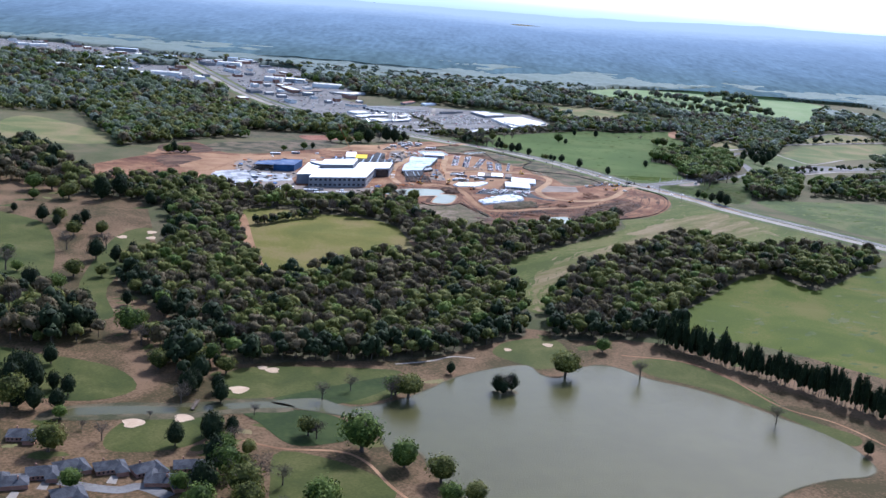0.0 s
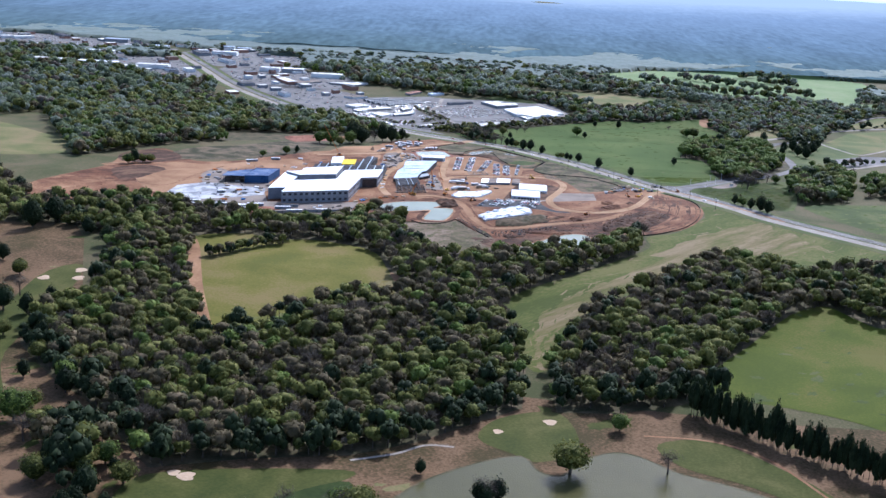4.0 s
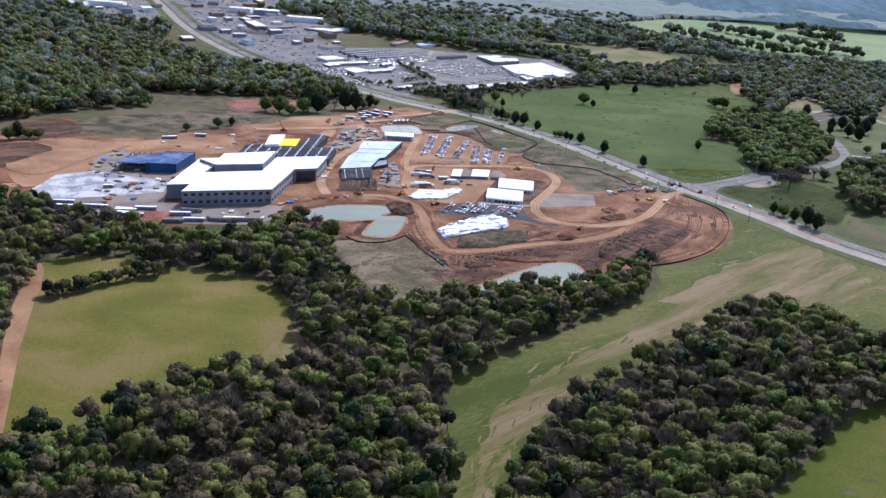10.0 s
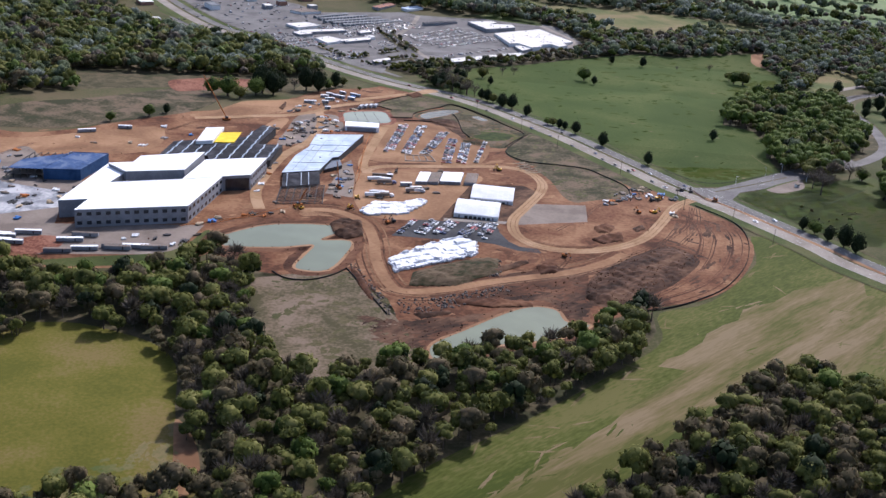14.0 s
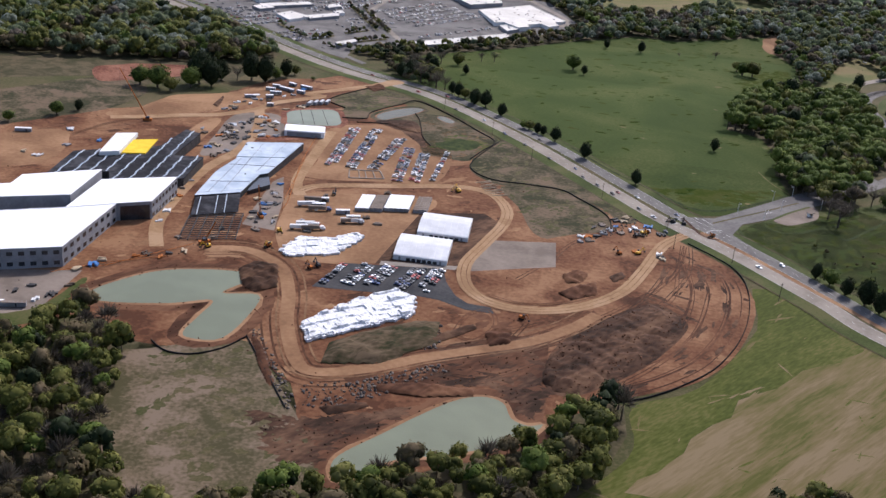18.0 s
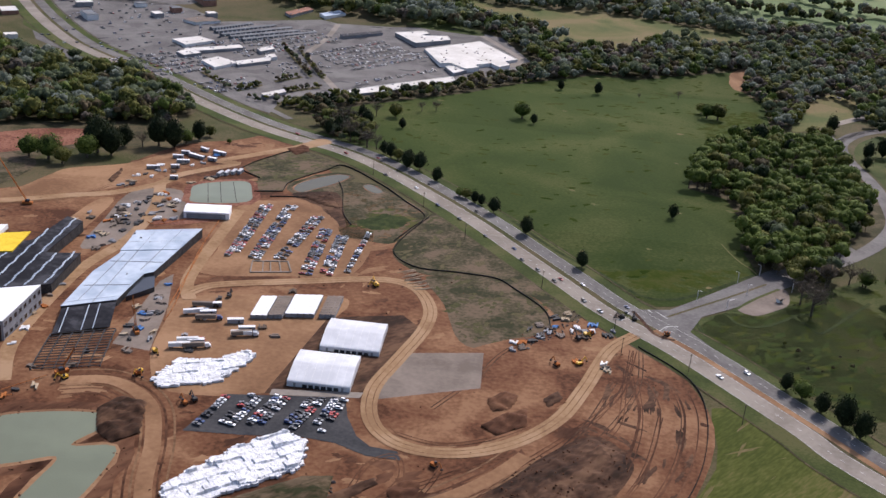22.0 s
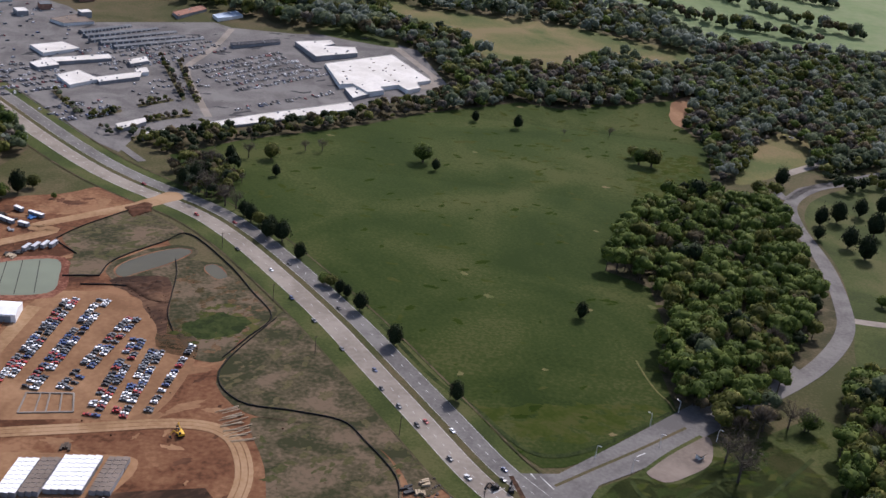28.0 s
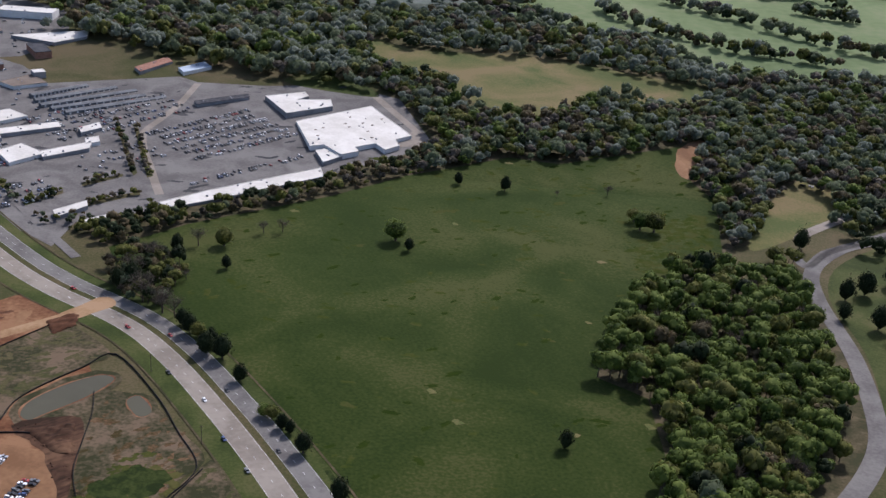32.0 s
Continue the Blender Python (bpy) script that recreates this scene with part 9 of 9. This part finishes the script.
LAKE_TREES = [(-29.3, 455.3, 10, 0), (-10.2, 443, 6.8, 0), (5.7, 431.4, 6.7, 0), (-12.8, 521.6, 7.3, 0), (-20.9, 518.3, 5.6, 3), (-41.6, 525.7, 3.9, 3), (-53.7, 510.9, 3.9, 3), (-54.3, 467.3, 5.1, 0), (-50.2, 464.4, 4.1, 3), (7.5, 561.6, 2.7, 2), (31.4, 540.9, 3.6, 2), (38.7, 543.1, 3.8, 2), (34.3, 538.6, 3.4, 2), (36, 541.5, 4.6, 3), (32.5, 542.5, 4.2, 3), (68.2, 570.8, 7.9, 0), (93.3, 617.4, 4.6, 0), (108.9, 577, 5, 3), (169.2, 527.6, 4.4, 3), (204.9, 498.5, 2.9, 2), (-39.1, 398.2, 7.6, 0), (10.7, 412, 5.5, 0), (19.7, 415.1, 5.1, 0), (-81.7, 485.6, 2.7, 3), (-19.2, 524.7, 5.6, 0)]
GROVE_TREES = [(-81.4, 422.7, 7.1, 0), (-70.8, 404.4, 7.8, 0), (-86.9, 427, 5.8, 2), (-66.2, 415.2, 6.1, 3), (-57.4, 416.9, 4.2, 3), (-85.7, 401.7, 6.4, 2), (-66.5, 393.3, 6.7, 0), (-85.9, 444, 4.5, 0), (-84.6, 387.8, 6.7, 0), (-53.9, 395.6, 2.7, 3), (-87.2, 461.7, 3.6, 2)]
SITE_TREES = [(-130.5, 1267.4, 7.8, 0), (-142, 1268.5, 6.8, 0), (-120.5, 1261.9, 5.1, 0), (-110.2, 1287.7, 9, 2), (-101.5, 1285.7, 7.4, 2), (-112.3, 1276.5, 7.3, 0), (-100.3, 1304.8, 5.4, 2), (-82.4, 1312.1, 7.5, 2), (-72.9, 1311.3, 7, 2), (-68.8, 1321.7, 4.9, 0), (-64.2, 1332.5, 5, 2), (-59.9, 1341.1, 3.8, 0), (-90.7, 1307.5, 4.3, 3), (-45.1, 1330.7, 1.6, 0)]
GATE_TREES = [(260.2, 1165.8, 5.5, 3), (267, 1168.9, 4.7, 3), (289.8, 1195.4, 5, 3), (296.1, 1194.8, 4.6, 3)]
SHADE_TREES = [(-166.3, 599.2, 4.6, 0), (-155, 587, 3.8, 0), (-136.3, 567.9, 4.9, 0), (-138.6, 553.8, 4.2, 0), (-115, 510.4, 4.5, 2), (-117.1, 502.5, 5, 2), (-119, 533.1, 4.1, 0), (-111.3, 543.2, 2.9, 2), (-96.7, 459.7, 4.1, 2), (-90.6, 448.9, 3.5, 2), (-196.3, 491.7, 6.2, 2), (-192.9, 500, 5.7, 2), (-178, 496, 3.9, 2), (-212.5, 562.3, 6.3, 2), (-204.5, 569.1, 6.4, 2), (-224, 568.8, 6.4, 2), (-196.3, 576.1, 5.8, 2), (-189.4, 582.9, 4.5, 2)]
FAIRWAY_TREES = [(-280.8, 786.0, 3.6, 2), (-265.6, 783.2, 4.4, 2), (-244.7, 775.1, 5.2, 0), (-236.4, 737.2, 3.9, 0), (-216.2, 715.1, 4.8, 2), (-211.6, 737.7, 3.6, 2), (-215.1, 682.6, 4.4, 0), (-244.7, 647.6, 5.2, 2), (-267.6, 679.9, 3.9, 0), (-284.3, 708.1, 4.8, 0), (-168.4, 595.5, 3.6, 0), (-155.8, 575.1, 4.4, 0), (-137.0, 561.3, 5.2, 0), (-125.9, 538.0, 3.9, 3), (-136.6, 543.8, 4.8, 0), (-127.8, 572.9, 3.6, 0), (-322.9, 854.4, 4.4, 0), (-302.8, 862.2, 5.2, 0), (-255.7, 880.4, 3.9, 0), (-278.9, 882.1, 4.8, 0), (-233.1, 864.0, 3.6, 2), (-191.0, 528.0, 4.4, 2), (-195.7, 510.8, 5.2, 2), (-195.0, 488.4, 3.9, 2), (-178.1, 471.3, 4.8, 2), (-163.7, 463.3, 3.6, 0), (-185.8, 471.6, 4.4, 2), (-105.1, 534.7, 5.2, 0), (-103.8, 509.2, 3.9, 2), (-116.6, 502.6, 4.8, 2), (-76.1, 443.0, 3.6, 0), (-75.7, 426.5, 4.4, 0), (-80.8, 420.2, 5.2, 3), (-84.4, 410.8, 3.9, 0), (-155.3, 432.9, 4.8, 0), (-97.3, 568.6, 3.6, 2), (-264.4, 798.1, 4.4, 2), (-158.4, 617.3, 5.2, 2), (-176.0, 657.5, 3.9, 2), (-192.0, 676.8, 4.8, 2), (-184.1, 632.4, 3.6, 2)]
LINE_TREES = [(47.8, 1338.9, 3.5, 2), (57.3, 1329.3, 4, 0), (64.8, 1321.6, 3.7, 2), (98.2, 1270.3, 2.9, 0), (106.7, 1263.1, 2.8, 2), (42.2, 1346.3, 4.4, 3), (35.4, 1351.6, 4.5, 3)] + [(-280.6, 1090.7, 5, 0), (-276.3, 1096.4, 5, 2), (-270.3, 1099, 4.2, 0), (-264.3, 1101.7, 4.2, 0), (-179.3, 1167.4, 3.5, 0), (-161.2, 1188, 4.4, 0), (-153.4, 1200.2, 2.7, 2)]
for i, t in enumerate(ROAD_TREES + PASTURE_TREES + VERGE_TREES + GOLF_TREES + BRIDGE_TREES + LAKE_TREES + GROVE_TREES + SITE_TREES + GATE_TREES + SHADE_TREES + FAIRWAY_TREES + LINE_TREES):
    put_tree(t[0], t[1], t[2], int(t[3]), i)

# ---- houses beside the golf course ----
def hip_house(x, y, rz, i):
    th = thing("house", "brick bungalow with a dark grey hipped shingle roof", "house", "houses by the golf course", (x, y, gz(y)), rz)
    w, d, h = 12.0, 8.2, 2.0
    bm = bmesh.new()
    prism(bm, [(-w / 2, -d / 2), (w / 2, -d / 2), (w / 2, d / 2), (-w / 2, d / 2)], -0.3, h)
    prism(bm, [(w * 0.1, -d / 2 - 3.5), (w / 2, -d / 2 - 3.5), (w / 2, -d / 2), (w * 0.1, -d / 2)], -0.3, h)
    part("wall", bm, BRICK, th)
    for (x0, y0, x1, y1), ridge in (((-w / 2, -d / 2, w / 2, d / 2), 0.26), ((w * 0.1, -d / 2 - 3.5, w / 2, d / 2 - 1), 0.0)):
        bm = bmesh.new()
        e = 0.5
        lo = [bm.verts.new(p) for p in ((x0 - e, y0 - e, h), (x1 + e, y0 - e, h), (x1 + e, y1 + e, h), (x0 - e, y1 + e, h))]
        cy, cx = (y0 + y1) / 2, (x0 + x1) / 2
        if x1 - x0 > y1 - y0:
            a, b = bm.verts.new((x0 + (y1 - y0) / 2, cy, h + 2.3)), bm.verts.new((x1 - (y1 - y0) / 2, cy, h + 2.3))
            fs = ((lo[0], lo[1], b, a), (lo[2], lo[3], a, b), (lo[1], lo[2], b), (lo[3], lo[0], a))
        else:
            a, b = bm.verts.new((cx, y0 + (x1 - x0) / 2, h + 1.9)), bm.verts.new((cx, y1 - (x1 - x0) / 2, h + 1.9))
            fs = ((lo[1], lo[2], b, a), (lo[3], lo[0], a, b), (lo[0], lo[1], a), (lo[2], lo[3], b))
        for f in fs:
            bm.faces.new(f)
        bm.faces.new(lo[::-1])
        part("roof", bm, SHINGLE, th)
    bm = bmesh.new()
    box(bm, -w * 0.2, d * 0.2, h + 1.9, 0.6, 0.6, 1.6)
    part("chimney", bm, BRICK, th)
    for k in range(4):
        bm = bmesh.new()
        box(bm, -w * 0.42 + k * 1.7, -d / 2 - 0.02, 1.1, 0.8, 0.08, 0.9)
        part("window", bm, DARK_GLASS, th)
    return th


HOUSES = [(-150.9, 408.4), (-142.4, 416.2), (-127.1, 418.1), (-112.6, 419.4), (-96.9, 425.1), (-158.9, 397.8), (-104.6, 410.5), (-135.3, 392.5), (-171.4, 441.2), (-94.1, 409)]
for i, p in enumerate(HOUSES):
    hip_house(p[0], p[1], (20, 35, 28, 40, 15, 200, 190, 30, 10, 210)[i], i)
ribbon("residential_street", [(-173, 400.1), (-153.4, 406.3), (-131.9, 401.9), (-118.6, 401.4), (-111, 405.8), (-98.3, 399.4)], 6, ASPHALT_OLD, 3, "grey residential street")
for p in HOUSES[:6]:
    bm_pts = [(p[0] + 2, p[1] - 12), (p[0] + 6, p[1] - 12), (p[0] + 5, p[1] - 5), (p[0] + 2, p[1] - 5)]
    zone("driveway", bm_pts, CONCRETE_ROAD, 3.5, "pale concrete driveway", "driveway", soft=False)
ribbon("cart_path", [(-81.2, 456.8), (-63.1, 451.5), (-38.9, 453.4), (-25.9, 444.4), (-14.9, 424.9), (-4.9, 411.6)], 1.6, DIRT_TAN, 3, "narrow pale cart path", "path")
ribbon("cart_path", [(103.9, 614.2), (135.8, 612.5), (157.7, 594.7), (178, 553.4), (201.7, 535.9), (218, 511.5)], 1.5, DIRT_TAN, 3, "narrow pale cart path by the lake", "path")
ribbon("cart_path", [(-22.1, 569.2), (-4.4, 578.1), (7.7, 588.4), (20.1, 588.7)], 1.6, CONCRETE_ROAD, 3, "narrow pale cart path", "path")
for x, y, r, k in [(-131.7, 465, 4.7, 0), (-112.1, 475, 4.2, 0), (-94.5, 514.4, 4.5, 0), (-83.3, 544.9, 3.5, 0), (-88.9, 547, 2.4, 0), (38.6, 607.6, 2.2, 0), (62.5, 621.6, 2.9, 0), (-213, 788.4, 3.4, 0), (-209.4, 775.5, 3.3, 0), (-229.1, 772.7, 3.3, 0)]:
    zone("sand_bunker", [(x + r * math.cos(a) * (1 + 0.3 * math.sin(3 * a + x)), y + r * 1.1 * math.sin(a)) for a in np.arange(0, 6.2, 0.7)], SAND, 4, "pale sand bunker", "bunker")
br = thing("footbridge", "short wooden footbridge over the creek", "bridge", at=(-110, 490, gz(490)))
for k in range(9):
    bm = bmesh.new()
    box(bm, 0, -5 + k * 1.25, 0.9, 1.6, 1.1, 0.12, 0)
    part("plank", bm, BARK, br)
for s in (-0.8, 0.8):
    bm = bmesh.new()
    beam(bm, (s, -5.5, 1.7), (s, 5.5, 1.7), 0.12)
    part("rail", bm, BARK, br)
bm = bmesh.new()
for y in (-5, 0, 5):
    for s in (-0.75, 0.75):
        box(bm, s, y, 0.6, 0.16, 0.16, 2.3)
part("posts", bm, BARK, br)
for x, y, r, k in [(172.6, 1279.7, 2.1, 0), (160.8, 1301.7, 2.1, 0), (162.4, 1205.3, 1.6, 0), (240.7, 1454.3, 2, 0), (219, 1278.4, 1.5, 0), (248.8, 1290.1, 2.4, 0), (161, 1488.1, 2.1, 0), (196.4, 1216.9, 1.1, 0), (220.3, 1175.1, 1.3, 0), (70.8, 1485.7, 2.1, 0), (229.4, 1380, 1.5, 0), (190.2, 1593.9, 2, 0)]:
    zone("bare_patch", [(x + r * math.cos(a) * (1 + 0.4 * math.sin(2 * a + x)), y + r * 0.9 * math.sin(a) * (1 + 0.3 * math.cos(3 * a))) for a in np.arange(0, 6.2, 0.6)], GRAVEL if r > 2.5 else GRASS_TAN, 3, "pale bare patch in the pasture", "ground")
